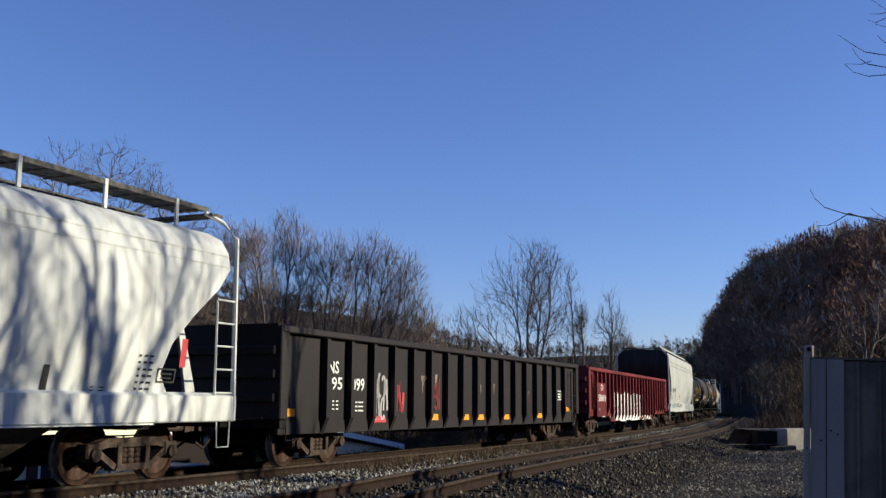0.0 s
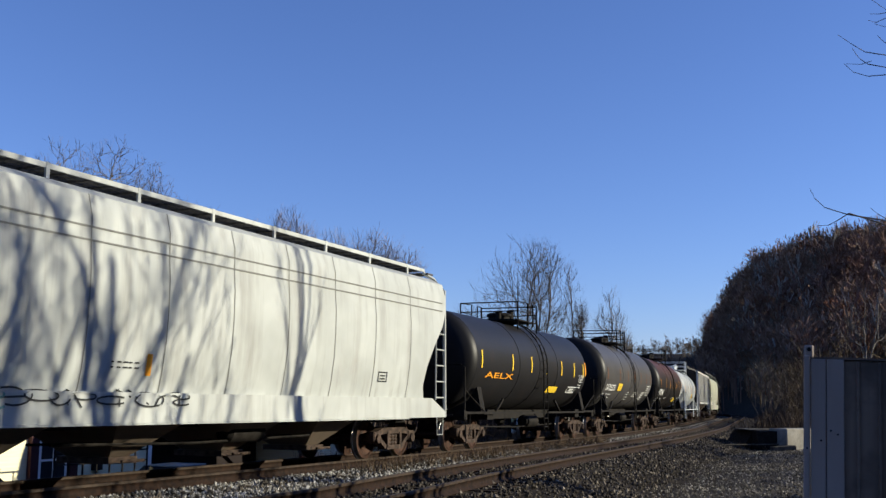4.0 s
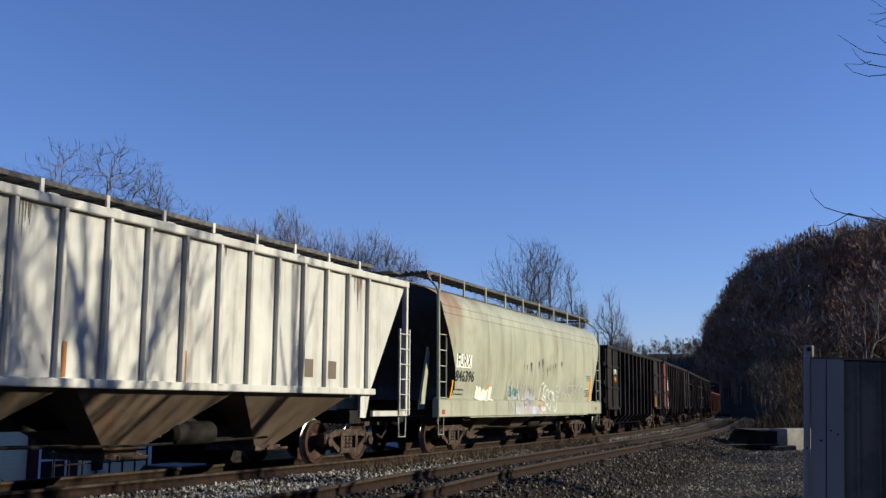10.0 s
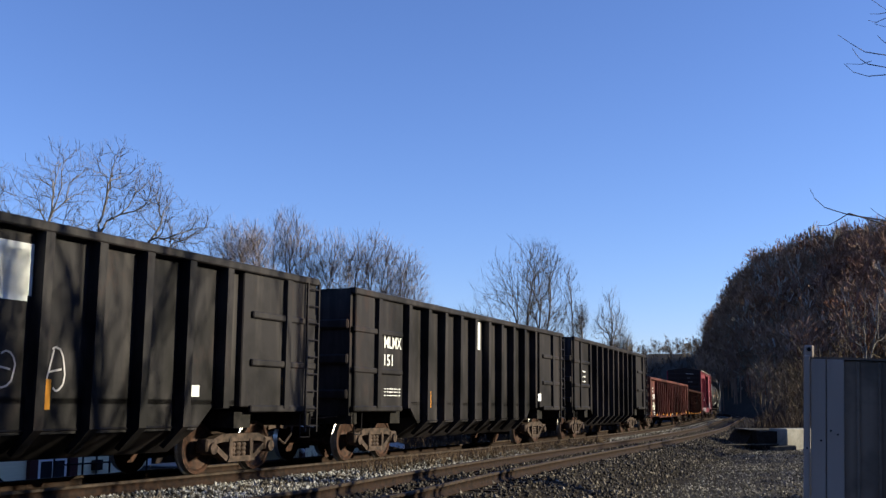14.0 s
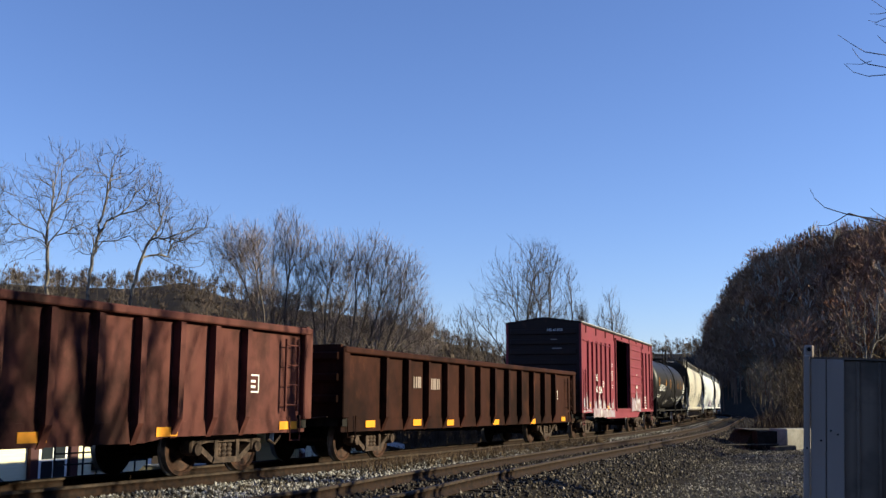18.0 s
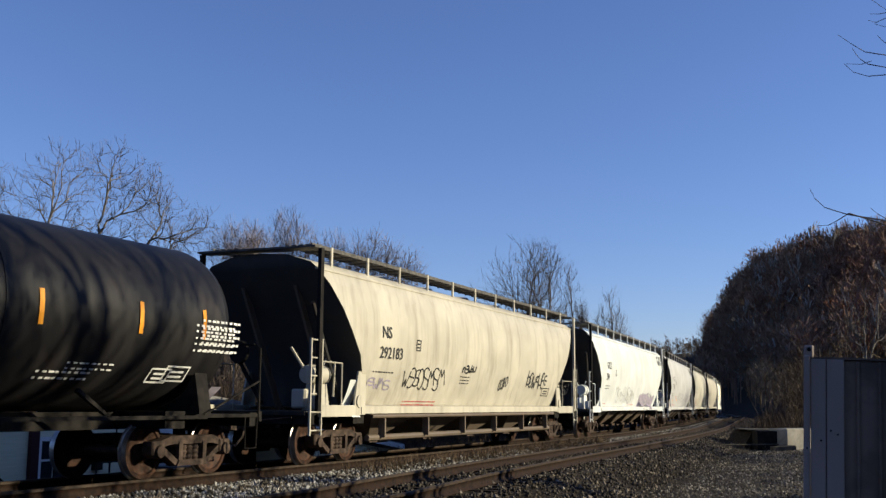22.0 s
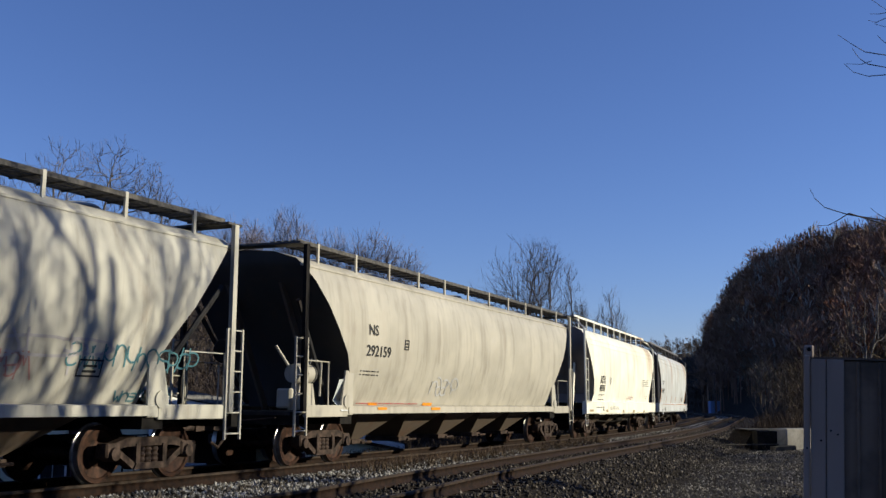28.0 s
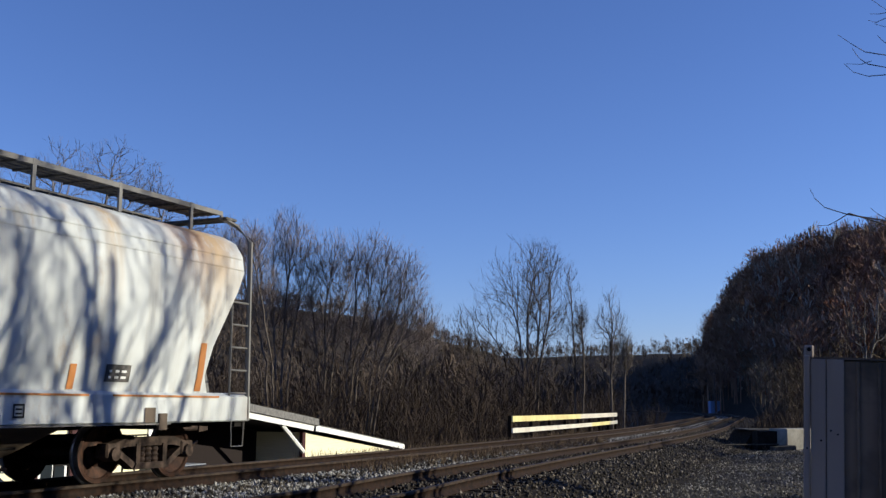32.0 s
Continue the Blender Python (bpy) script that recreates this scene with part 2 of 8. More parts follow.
def second(s):
    """How far the second track lies from the first."""
    return 3.55 + 1.15 * math.exp(-max(s, -2) / 10)


# ---- ground, one sheet out to the horizon ----
def smooth(a, b, v):
    t = np.clip((v - a) / (b - a), 0, 1)
    return t * t * (3 - 2 * t)


_ls = np.arange(-60, 400, 2.0)
_lx, _ly, _la = np.interp(_ls, LINE_S, LINE_X), np.interp(_ls, LINE_S, LINE_Y), np.interp(_ls, LINE_S, LINE_A)


def beside(x, y):
    """Signed distance from the track's line; positive on the camera's side."""
    x, y = np.atleast_1d(np.asarray(x, float)), np.atleast_1d(np.asarray(y, float))
    out = np.empty(len(x))
    for i in range(0, len(x), 4000):
        dx, dy = x[i:i + 4000, None] - _lx, y[i:i + 4000, None] - _ly
        k = np.argmin(dx ** 2 + dy ** 2, 1)
        j = np.arange(len(k))
        across = dx[j, k] * np.cos(_la[k]) - dy[j, k] * np.sin(_la[k])
        dist = np.sqrt(dx[j, k] ** 2 + dy[j, k] ** 2)
        out[i:i + 4000] = np.where(np.abs(dist - np.abs(across)) < 1.5, across, np.sign(across) * dist)
    return out


RIDGE_AZ = (-180, -60, -23, -17, -14, -11.7, -7, -3, 0, 3.6, 9.7, 13.6, 14.3, 15.0, 16.2, 18.4, 21.2, 23, 40, 75, 110, 180)
RIDGE_T = (0.12, 0.12, 0.115, 0.115, 0.122, 0.110, 0.098, 0.089, 0.070, 0.054, 0.057, 0.060, 0.082, 0.100, 0.131, 0.149, 0.161, 0.165, 0.225, 0.27, 0.25, 0.12)
RIDGE_R = (500, 560, 600, 600, 600, 600, 620, 660, 700, 720, 720, 640, 480, 430, 380, 350, 330, 330, 320, 300, 400, 500)
FOOT_R = (200, 230, 250, 250, 250, 250, 280, 320, 380, 420, 420, 360, 230, 190, 160, 140, 130, 125, 120, 140, 180, 200)


def land(x, y):
    """Height of the ground."""
    x, y = np.atleast_1d(np.asarray(x, float)), np.atleast_1d(np.asarray(y, float))
    az, r = np.degrees(np.arctan2(x, y)), np.hypot(x, y)
    o = beside(x, y)
    R, F = np.interp(az, RIDGE_AZ, RIDGE_R), np.interp(az, RIDGE_AZ, FOOT_R)
    top = np.interp(az, RIDGE_AZ, RIDGE_T) * R - np.interp(az, (13.2, 14.4, 45, 90), (5.5, 12.0, 12.0, 5.5))
    hill = top * smooth(F, R, r) * smooth(6, 24, np.abs(o))
    low = -0.62 - 1.15 * smooth(3.4, 7.5, -o)
    near = -0.62 + 0.10 * smooth(8.0, 12.0, o) * smooth(60, 20, r) + 0.05 * np.sin(x * 0.7) * np.sin(y * 0.53)
    return np.where(o < 0, low, near) + hill + 0.25 * np.sin(x * 0.11 + 1) * np.sin(y * 0.09) * smooth(30, 90, r)


def grid_mesh(name, P, nu, nv, mat, closed=False):
    """A sheet from an array of nu x nv points."""
    me = bpy.data.meshes.new(name)
    iu = np.arange(nu if closed else nu - 1)
    a = (iu[:, None] * nv + np.arange(nv - 1)[None]).ravel()
    b = (((iu + 1) % nu)[:, None] * nv + np.arange(nv - 1)[None]).ravel()
    F = np.stack([a, b, b + 1, a + 1], 1)
    return fast_mesh(me, P, F, mat, True)


def fast_mesh(me, P, F, mat, smooth_faces=False):
    """Fills a mesh from arrays of points and of quads or triangles."""
    k = F.shape[1]
    me.vertices.add(len(P))
    me.vertices.foreach_set("co", np.asarray(P, np.float32).ravel())
    me.loops.add(F.size)
    me.loops.foreach_set("vertex_index", F.astype(np.int32).ravel())
    me.polygons.add(len(F))
    me.polygons.foreach_set("loop_start", np.arange(0, F.size, k, dtype=np.int32))
    me.polygons.foreach_set("use_smooth", np.full(len(F), smooth_faces))
    me.update(calc_edges=True)
    me.materials.append(mat)
    return me


az_steps = np.radians(np.concatenate([np.arange(-180, -32, 4.0), np.arange(-32, 36, 0.5), np.arange(36, 180, 4.0)]))
r_steps = np.concatenate([[0.01], np.geomspace(1.5, 130, 105), np.geomspace(136, 4200, 60)])
gx = (np.sin(az_steps)[:, None] * r_steps[None]).ravel()
gy = (np.cos(az_steps)[:, None] * r_steps[None]).ravel()
gz = land(gx, gy)
ground = tagged(new("ground", grid_mesh("ground", np.stack([gx, gy, gz], 1), len(az_steps), len(r_steps), M_GROUND, True)),
                "brown leaf-strewn ground rising to wooded hills", "ground", kind="structure")


def swept(name, outline, s0, s1, step, mat, shift=None):
    """Pushes an outline (off, z) along the track's line."""
    ss = np.arange(s0, s1 + 0.01, step)
    P = []
    for s in ss:
        d = shift(s) if shift else 0.0
        for o, z in outline:
            x, y, _ = on_line(s, o + d)
            P.append((x, y, z))
    return grid_mesh(name, np.array(P), len(ss), len(outline), mat)


# ballast: one bed under both tracks, its far shoulder and its near shoulder
bed_s = np.arange(-34, 330, 1.0)
P = []
for s in bed_s:
    e = second(s)
    for o, z in ((-4.2, -1.4), (-2.9, -0.46), (-1.75, -0.225), (-0.6, -0.225), (0.6, -0.225), (1.7, -0.225), (e / 2, -0.30), (e - 1.6, -0.225), (e - 0.6, -0.225), (e + 0.6, -0.225), (e + 1.55, -0.23), (e + 2.9, -0.56), (e + 4.2, -0.70)):
        x, y, _ = on_line(s, o)
        P.append((x, y, z + 0.02 * math.sin(s * 1.7 + o * 2.3)))
tagged(new("ballast_bed", grid_mesh("ballast_bed", np.array(P), len(bed_s), 13, M_BALLAST)), "grey crushed-stone ballast bed under two tracks", "ballast", kind="structure")

# paler clean stone in the trough between the tracks
P = []
for s in bed_s:
    e = second(s)
    for k in range(7):
        o = 0.96 + (e - 1.90) * k / 6
        x, y, _ = on_line(s, o)
        P.append((x, y, -0.180 - 0.060 * math.sin(math.pi * k / 6) - (0.06 if k in (0, 6) else 0.0) + 0.010 * math.sin(s * 2.3 + k)))
tagged(new("clean_ballast", grid_mesh("clean_ballast", np.array(P), len(bed_s), 7, M_CLEANBED)), "pale clean ballast between the two tracks", "ballast", kind="structure")

# gravel yard on the camera's side
P = []
yard_s = np.arange(-24, 62, 1.0)
for s in yard_s:
    for o in np.linspace(3.6, 17, 14):
        x, y, _ = on_line(s, second(s) + o - 0.6)
        P.append((x, y, float(land(x, y)[0]) + 0.035 + 0.02 * math.sin(x * 2.1) * math.sin(y * 1.7) - (0.3 if o in (3.6, 17) else 0)))
tagged(new("gravel_yard", grid_mesh("gravel_yard", np.array(P), len(yard_s), 14, M_GRAVEL)), "dark grey gravel beside the tracks", "gravel", kind="structure")


# ---- rails ----
def rail_outline(c):
    pts = [(-0.07, -0.17), (-0.07, -0.155), (-0.012, -0.13), (-0.010, -0.05), (-0.036, -0.035), (-0.036, -0.006), (-0.028, 0.0),
           (0.028, 0.0), (0.036, -0.006), (0.036, -0.035), (0.010, -0.05), (0.012, -0.13), (0.07, -0.155), (0.07, -0.17), (-0.07, -0.17)]
    return [(o + c, z * 1.16) for o, z in pts]


for tracks, (label, shift) in enumerate((("pair of rusty steel rails carrying the train", None), ("empty second track with rusty rails", second))):
    track = thing("track", label, "railway track", "tracks", "structure")
    for c in (-0.75, 0.75):
        ob = part("rail", swept("rail", rail_outline(c), -34, 330, 1.0, M_RAIL, shift), None, track)
        top = [(c - 0.0385, -0.042), (c - 0.0385, -0.008), (c - 0.029, 0.0025), (c + 0.029, 0.0025), (c + 0.0385, -0.008), (c + 0.0385, -0.042)]
        part("rail_head", swept("rail_head", top, -34, 330, 1.0, M_HEAD, shift), None, ob, "worn rail head")
    if tracks == 0:
        TRACK_A = track
    else:
        TRACK_B = track


# ---- running gear shared by all cars ----
def side_frame_geo():
    g = Geo()
    y0, y1 = -0.09, 0.09
    g.prism([(-0.55, 0.70), (0.55, 0.70), (0.92, 0.60), (0.92, 0.50), (0.55, 0.56), (-0.55, 0.56), (-0.92, 0.50), (-0.92, 0.60)], y0, y1)
    for s in (-1, 1):
        g.prism([(s * 0.80, 0.56), (s * 0.92, 0.52), (s * 0.40, 0.20), (s * 0.27, 0.24)], y0, y1)
        g.prism([(s * 0.27, 0.60), (s * 0.37, 0.60), (s * 0.37, 0.22), (s * 0.27, 0.22)], y0 - 0.02, y1 + 0.02)
        g.box(s * 0.89 - 0.16, s * 0.89 + 0.16, y0 - 0.03, y1 + 0.03, 0.40, 0.62, 0.03)
        g.lathe([(-0.17, 0.05), (-0.165, 0.10), (-0.09, 0.115), (0.09, 0.115)], "y", 12, (s * 0.89, 0, 0.455))
    g.prism([(-0.42, 0.20), (0.42, 0.20), (0.36, 0.30), (-0.36, 0.30)], y0 - 0.03, y1 + 0.03)
    for k in (-0.16, 0.0, 0.16):
        g.lathe([(0.30, 0.07), (0.34, 0.085), (0.38, 0.07), (0.42, 0.085), (0.46, 0.07), (0.50, 0.085), (0.54, 0.07)], "z", 10, (k, 0, 0))
    return g


def wheelset_geo():
    g = Geo()
    for s in (-1, 1):
        g.lathe([(s * 0.66, 0.10), (s * 0.665, 0.36), (s * 0.68, 0.40), (s * 0.675, 0.485), (s * 0.705, 0.485), (s * 0.715, 0.457),
                 (s * 0.81, 0.450), (s * 0.815, 0.39), (s * 0.79, 0.37), (s * 0.755, 0.20), (s * 0.80, 0.13), (s * 0.80, 0.05)], "y", 32)
    g.lathe([(-0.98, 0.07), (-0.66, 0.09), (0.66, 0.09), (0.98, 0.07)], "y", 14)
    return g


def bolster_geo():
    g = Geo()
    g.prism_x([(-0.95, 0.45), (0.95, 0.45), (0.98, 0.62), (0.4, 0.72), (-0.4, 0.72), (-0.98, 0.62)], -0.2, 0.2)
    g.lathe([(0.70, 0.25), (0.80, 0.25)], "z", 16)
    for s in (-1, 1):
        g.box(s * 0.42 - 0.04, s * 0.42 + 0.04, -0.8, 0.8, 0.30, 0.42)
        for t in (-0.75, 0.75):
            g.box(s * 0.40 - 0.05, s * 0.40 + 0.03, t - 0.07, t + 0.07, 0.26, 0.52)
    return g


def coupler_geo():
    g = Geo()
    g.box(-0.35, 0.35, -0.11, 0.11, 0.74, 0.96, 0.03)
    g.prism([(-0.60, 0.74), (-0.60, 0.96), (-0.34, 0.99), (-0.34, 0.71)], -0.16, 0.13)
    g.tube([(-0.30, -0.28, 0.84), (-0.42, -0.30, 0.60), (-0.60, -0.26, 0.42), (-0.74, -0.20, 0.52)], 0.028, 6)
    g.tube([(-0.05, 0, 0.98), (-0.10, -0.5, 0.92), (-0.08, -1.2, 0.98)], 0.016, 5)
    return g


SIDE_FRAME = side_frame_geo().mesh("side_frame", M_STEEL, True)
WHEELSET = wheelset_geo().mesh("wheelset", M_WHEEL, True)
WHEELSET.materials.append(M_TREAD)
for q in WHEELSET.polygons:          # the worn bright tread
    pts = [WHEELSET.vertices[i].co for i in q.vertices]
    if min(math.hypot(v.x, v.z) for v in pts) > 0.44:
        q.material_index = 1
BOLSTER = bolster_geo().mesh("truck", M_STEEL)
COUPLER = coupler_geo().mesh("coupler", M_STEEL)
SPINNING = []          # wheelsets with their car
TRAIN = []             # cars with the place of their middle


def running_gear(car, length, inset=2.35):
    """Two trucks, each with side frames and wheelsets, and a coupler at each end."""
    for s in (-1, 1):
        tr = part("truck", BOLSTER, None, car, "dusty cast-steel truck", at=(s * (length / 2 - inset), 0, 0))
        for k in (-1, 1):
            part("side_frame", SIDE_FRAME, None, tr, at=(0, k * 1.0, 0))
            w = part("wheelset", WHEELSET, None, tr, "rusty steel wheels on an axle", at=(k * 0.89, 0, 0.455))
            SPINNING.append((w, car))
        c = part("coupler", COUPLER, None, car, at=(s * (length / 2 + 0.05), 0, 0))
        if s > 0:
            c.rotation_euler = (0, 0, math.pi)


def underframe(car, length, z=0.86, h=0.28, mat=None):
    g = Geo()
    g.box(-length / 2 + 0.1, length / 2 - 0.1, -0.33, 0.33, z - 0.05, z + h - 0.05)
    for s in (-1, 1):
        g.box(s * (length / 2 - 2.35) - 0.25, s * (length / 2 - 2.35) + 0.25, -1.38, 1.38, z - 0.03, z + h - 0.03)
        g.box(s * (length / 2 - 0.22) - 0.12, s * (length / 2 - 0.22) + 0.12, -1.44, 1.44, z - 0.02, z + h - 0.06)
    part("center_sill", g, mat or M_DARK, car)


def brake_rig(car, x=1.5):
    """Air reservoir, brake cylinder, rods and pipe under the floor."""
    part("air_reservoir", Geo().lathe([(-0.62, 0.02), (-0.60, 0.14), (-0.52, 0.21), (0.52, 0.21), (0.60, 0.14), (0.62, 0.02)], "x", 14, (x, -0.75, 0.72)), M_DARK, car, smooth=True)
    g = Geo()
    g.lathe([(0, 0.05), (0.02, 0.15), (0.42, 0.15), (0.46, 0.05)], "x", 12, (x - 2.2, 0.5, 0.66))
    for y in (-0.45, -0.9):
        g.tube([(x - 5, y, 0.62), (x - 1.5, y + 0.1, 0.55), (x + 2.2, y, 0.60)], 0.022, 5)
    part("brake_rigging", g, M_DARK, car)


def ladder(car, x, y, z0, z1, rungs, mat, w=0.42, name="ladder"):
    """A side ladder in the plane of the car's side, standing off it."""
    g = Geo()
    for k in (0, w):
        g.box(x + k - 0.02, x + k + 0.02, y - 0.03, y + 0.01, z0, z1)
    for i in range(rungs):
        z = z0 + 0.12 + (z1 - z0 - 0.24) * i / max(1, rungs - 1)
        g.tube([(x - 0.02, y - 0.02, z), (x + w + 0.02, y - 0.02, z)], 0.014, 5)
    part(name, g, mat, car)


def end_ladder(car, x, y, z0, z1, rungs, mat, w=0.42):
    g = Geo()
    for k in (0, w):
        g.box(x - 0.02, x + 0.02, y + k - 0.02, y + k + 0.02, z0, z1)
    for i in range(rungs):
        z = z0 + 0.12 + (z1 - z0 - 0.24) * i / max(1, rungs - 1)
        g.tube([(x, y - 0.02, z), (x, y + w + 0.02, z)], 0.014, 5)
    part("end_ladder", g, mat, car)


def stirrup(car, x, y, mat, z=0.95, drop=0.45):
    part("stirrup_step", Geo().tube([(x - 0.19, y, z), (x - 0.17, y, z - drop), (x + 0.17, y, z - drop), (x + 0.19, y, z)], 0.017, 5), mat, car)


def lettering(car, text, x, z, size, width, mat, side, name="lettering", gap=0.014):
    """Painted characters on the near side; side(z) gives how far out the side lies at that height."""
    cu = bpy.data.curves.new("letters", "FONT")
    cu.body, cu.size, cu.resolution_u = text, 1.0, 2
    cu.offset = 0.012
    ob = new("letters", cu)
    me = bpy.data.meshes.new_from_object(ob.evaluated_get(bpy.context.evaluated_depsgraph_get()))
    bpy.data.objects.remove(ob)
    bpy.data.curves.remove(cu)
    xs, zs = [v.co.x for v in me.vertices], [v.co.y for v in me.vertices]
    kx, kz = width / (max(xs) - min(xs)), size / (max(zs) - min(zs))
    bm = bmesh.new()
    bm.from_mesh(me)
    for v in bm.verts:
        v.co = (x + (v.co.x - min(xs)) * kx, 0, z + (v.co.y - min(zs)) * kz)
    for k in range(1, 4):
        bmesh.ops.bisect_plane(bm, geom=bm.verts[:] + bm.edges[:] + bm.faces[:], plane_co=(0, 0, z + size * k / 4), plane_no=(0, 0, 1))
    for v in bm.verts:
        v.co.y = -side(v.co.z) - gap
    bm.to_mesh(me)
    bm.free()
    me.materials.clear()
    me.materials.append(mat)
    me.name = name
    return part(name, me, None, car, "painted reporting mark")


def frame_mark(car, x, z, w, h, mat, side, t=0.028):
    """A small framed data box with two bars in it."""
    g = Geo()
    for a, b, c, e in ((x, z, w, t), (x, z + h - t, w, t), (x, z, t, h), (x + w - t, z, t, h), (x + w * 0.22, z + h * 0.25, w * 0.56, h * 0.14), (x + w * 0.22, z + h * 0.55, w * 0.56, h * 0.14)):
        g.add([(px, -side(pz) - 0.012, pz) for px, pz in ((a, b), (a + c, b), (a + c, b + e), (a, b + e))], [(0, 1, 2, 3)])
    part("data_box", g, mat, car)


def piece(car, x, z, w, h, mat, side, seed, lobes, inner, label):
    """A filled graffiti piece: letter-like blocks, ragged or square, some with a second colour inside."""
    rn = random.Random(seed)
    rag = 0.05 if inner is P_REDGON else 0.2
    for k in range(lobes):
        a, b = x + w * k / lobes, x + w * (k + 0.97 + 0.05 * rn.random()) / lobes
        lo, hi = z + h * rn.uniform(0, 0.05), z + h * rn.uniform(0.97 - rag * 1.3, 1.0)
        c = b - a
        j = lambda: rn.uniform(-rag, rag)
        pts = [(a, lo), (a + c * 0.5, lo + h * j() * 0.3), (b, lo), (b + j() * c * 0.4, lo + (hi - lo) * 0.5), (b, hi + h * min(0, j())), (a + c * (0.5 + j()), hi), (a, hi + h * min(0, j())), (a + j() * c * 0.4, lo + (hi - lo) * 0.55)]
        patch(car, "graffiti", pts, mat, side, label, 0.010 + 0.002 * (k % 3))
        if inner:
            for q in (rn.uniform(0.18, 0.35), rn.uniform(0.55, 0.72)):
                u, v = a + c * rn.uniform(0.3, 0.5), lo + (hi - lo) * q
                patch(car, "graffiti", [(u - c * 0.16, v), (u + c * 0.22, v + h * j() * 0.2), (u + c * 0.18, v + h * 0.14), (u - c * 0.14, v + h * 0.12)], inner, side, "", 0.019)


def ragged_wash(car, x, z, w, h, mat, side, seed, label="faded pale graffiti wash"):
    """Worn sprayed lettering run together into one band with a jagged, broken upper edge."""
    rn = random.Random(seed)
    n = max(3, int(w / 0.17))
    top = [(x + w * (k + rn.uniform(-0.4, 0.4)) / n, z + h * min(1.0, rn.uniform(0.38, 0.66) + (0.3 if rn.random() < 0.2 else 0.0))) for k in range(n + 1)]
    low = [(x + w * (k + rn.uniform(-0.2, 0.2)) / 6, z + h * rn.uniform(0, 0.05)) for k in range(7)]
    patch(car, "graffiti", low + top[::-1], mat, side, label, 0.010, 4)
    for k in range(int(w / 0.4)):
        cx, cz, r = x + w * rn.uniform(0.06, 0.94), z + h * rn.uniform(0.12, 0.45), rn.uniform(0.08, 0.17)
        pts = [(cx + r * math.cos(a) * rn.uniform(0.6, 1.3), cz + r * math.sin(a) * rn.uniform(0.6, 1.2)) for a in (0.2, 1.3, 2.5, 3.6, 4.9)]
        patch(car, "graffiti", pts, P_LILAC if k % 2 else P_LGREY, side, "", 0.014, 2)


def rust_run(car, x, z, w, h, mat, side, seed, n=12):
    """Rust run down from a leak: thin strips of uneven length, thickest in the middle."""
    rn = random.Random(seed)
    g = Geo()
    n *= 3
    for k in range(n):
        u = rn.random()
        a = x + w * u
        b = 0.012 + 0.045 * rn.random() ** 2 * w
        drop = h * (1 - abs(2 * u - 1) * 0.7) * rn.uniform(0.35, 1.0)
        m = 5
        for i in range(m):
            z0, z1 = z - drop * i / m, z - drop * (i + 1) / m
            k0, k1 = b * (1 - 0.75 * i / m), b * (1 - 0.75 * (i + 1) / m)
            gap = 0.008 + 0.0003 * k
            g.add([(a - k0, -side(z0) - gap, z0), (a + k0, -side(z0) - gap, z0), (a + k1, -side(z1) - gap, z1), (a - k1, -side(z1) - gap, z1)], [(0, 1, 2, 3)])
    tagged(part("rust_stain", g, mat, car, "streaky rust stain"), kind="stuff")


def stencil(car, rows, mat, side, name="stencil", gap=0.012, label="small stencilled data"):
    """Small writing that cannot be read, as bars: (x, z, width, height)."""
    g = Geo()
    for x, z, w, h in rows:
        n = max(1, int(w / 0.12))
        h *= 0.72
        for i in range(n):
            a, b = x + w * i / n, x + w * (i + 0.45 + 0.4 * ((i * 7) % 5) / 4) / n
            g.add([(a, -side(z) - gap, z), (b, -side(z) - gap, z), (b, -side(z + h) - gap, z + h), (a, -side(z + h) - gap, z + h)], [(0, 1, 2, 3)])
    tagged(part(name, g, mat, car, label), kind="stuff")


def patch(car, name, pts, mat, side, label="", gap=0.010, steps=5):
    """A flat mark on the near side from an outline in x, z; follows the side's curve."""
    zs = [p[1] for p in pts]
    bm = bmesh.new()
    f = bm.faces.new([bm.verts.new((x, 0, z)) for x, z in pts])
    bmesh.ops.triangulate(bm, faces=[f])
    for k in range(1, steps):
        zc = min(zs) + (max(zs) - min(zs)) * k / steps
        bmesh.ops.bisect_plane(bm, geom=bm.verts[:] + bm.edges[:] + bm.faces[:], plane_co=(0, 0, zc), plane_no=(0, 0, 1))
    for v in bm.verts:
        v.co.y = -side(v.co.z) - gap
    me = bpy.data.meshes.new(name)
    bm.to_mesh(me)
    bm.free()
    me.materials.append(mat)
    return part(name, me, None, car, label)


def bar(car, x, z, w, h, mat, side, name="reflector", label=""):
    return patch(car, name, [(x, z), (x + w, z), (x + w, z + h), (x, z + h)], mat, side, label, gap=0.012, steps=3)


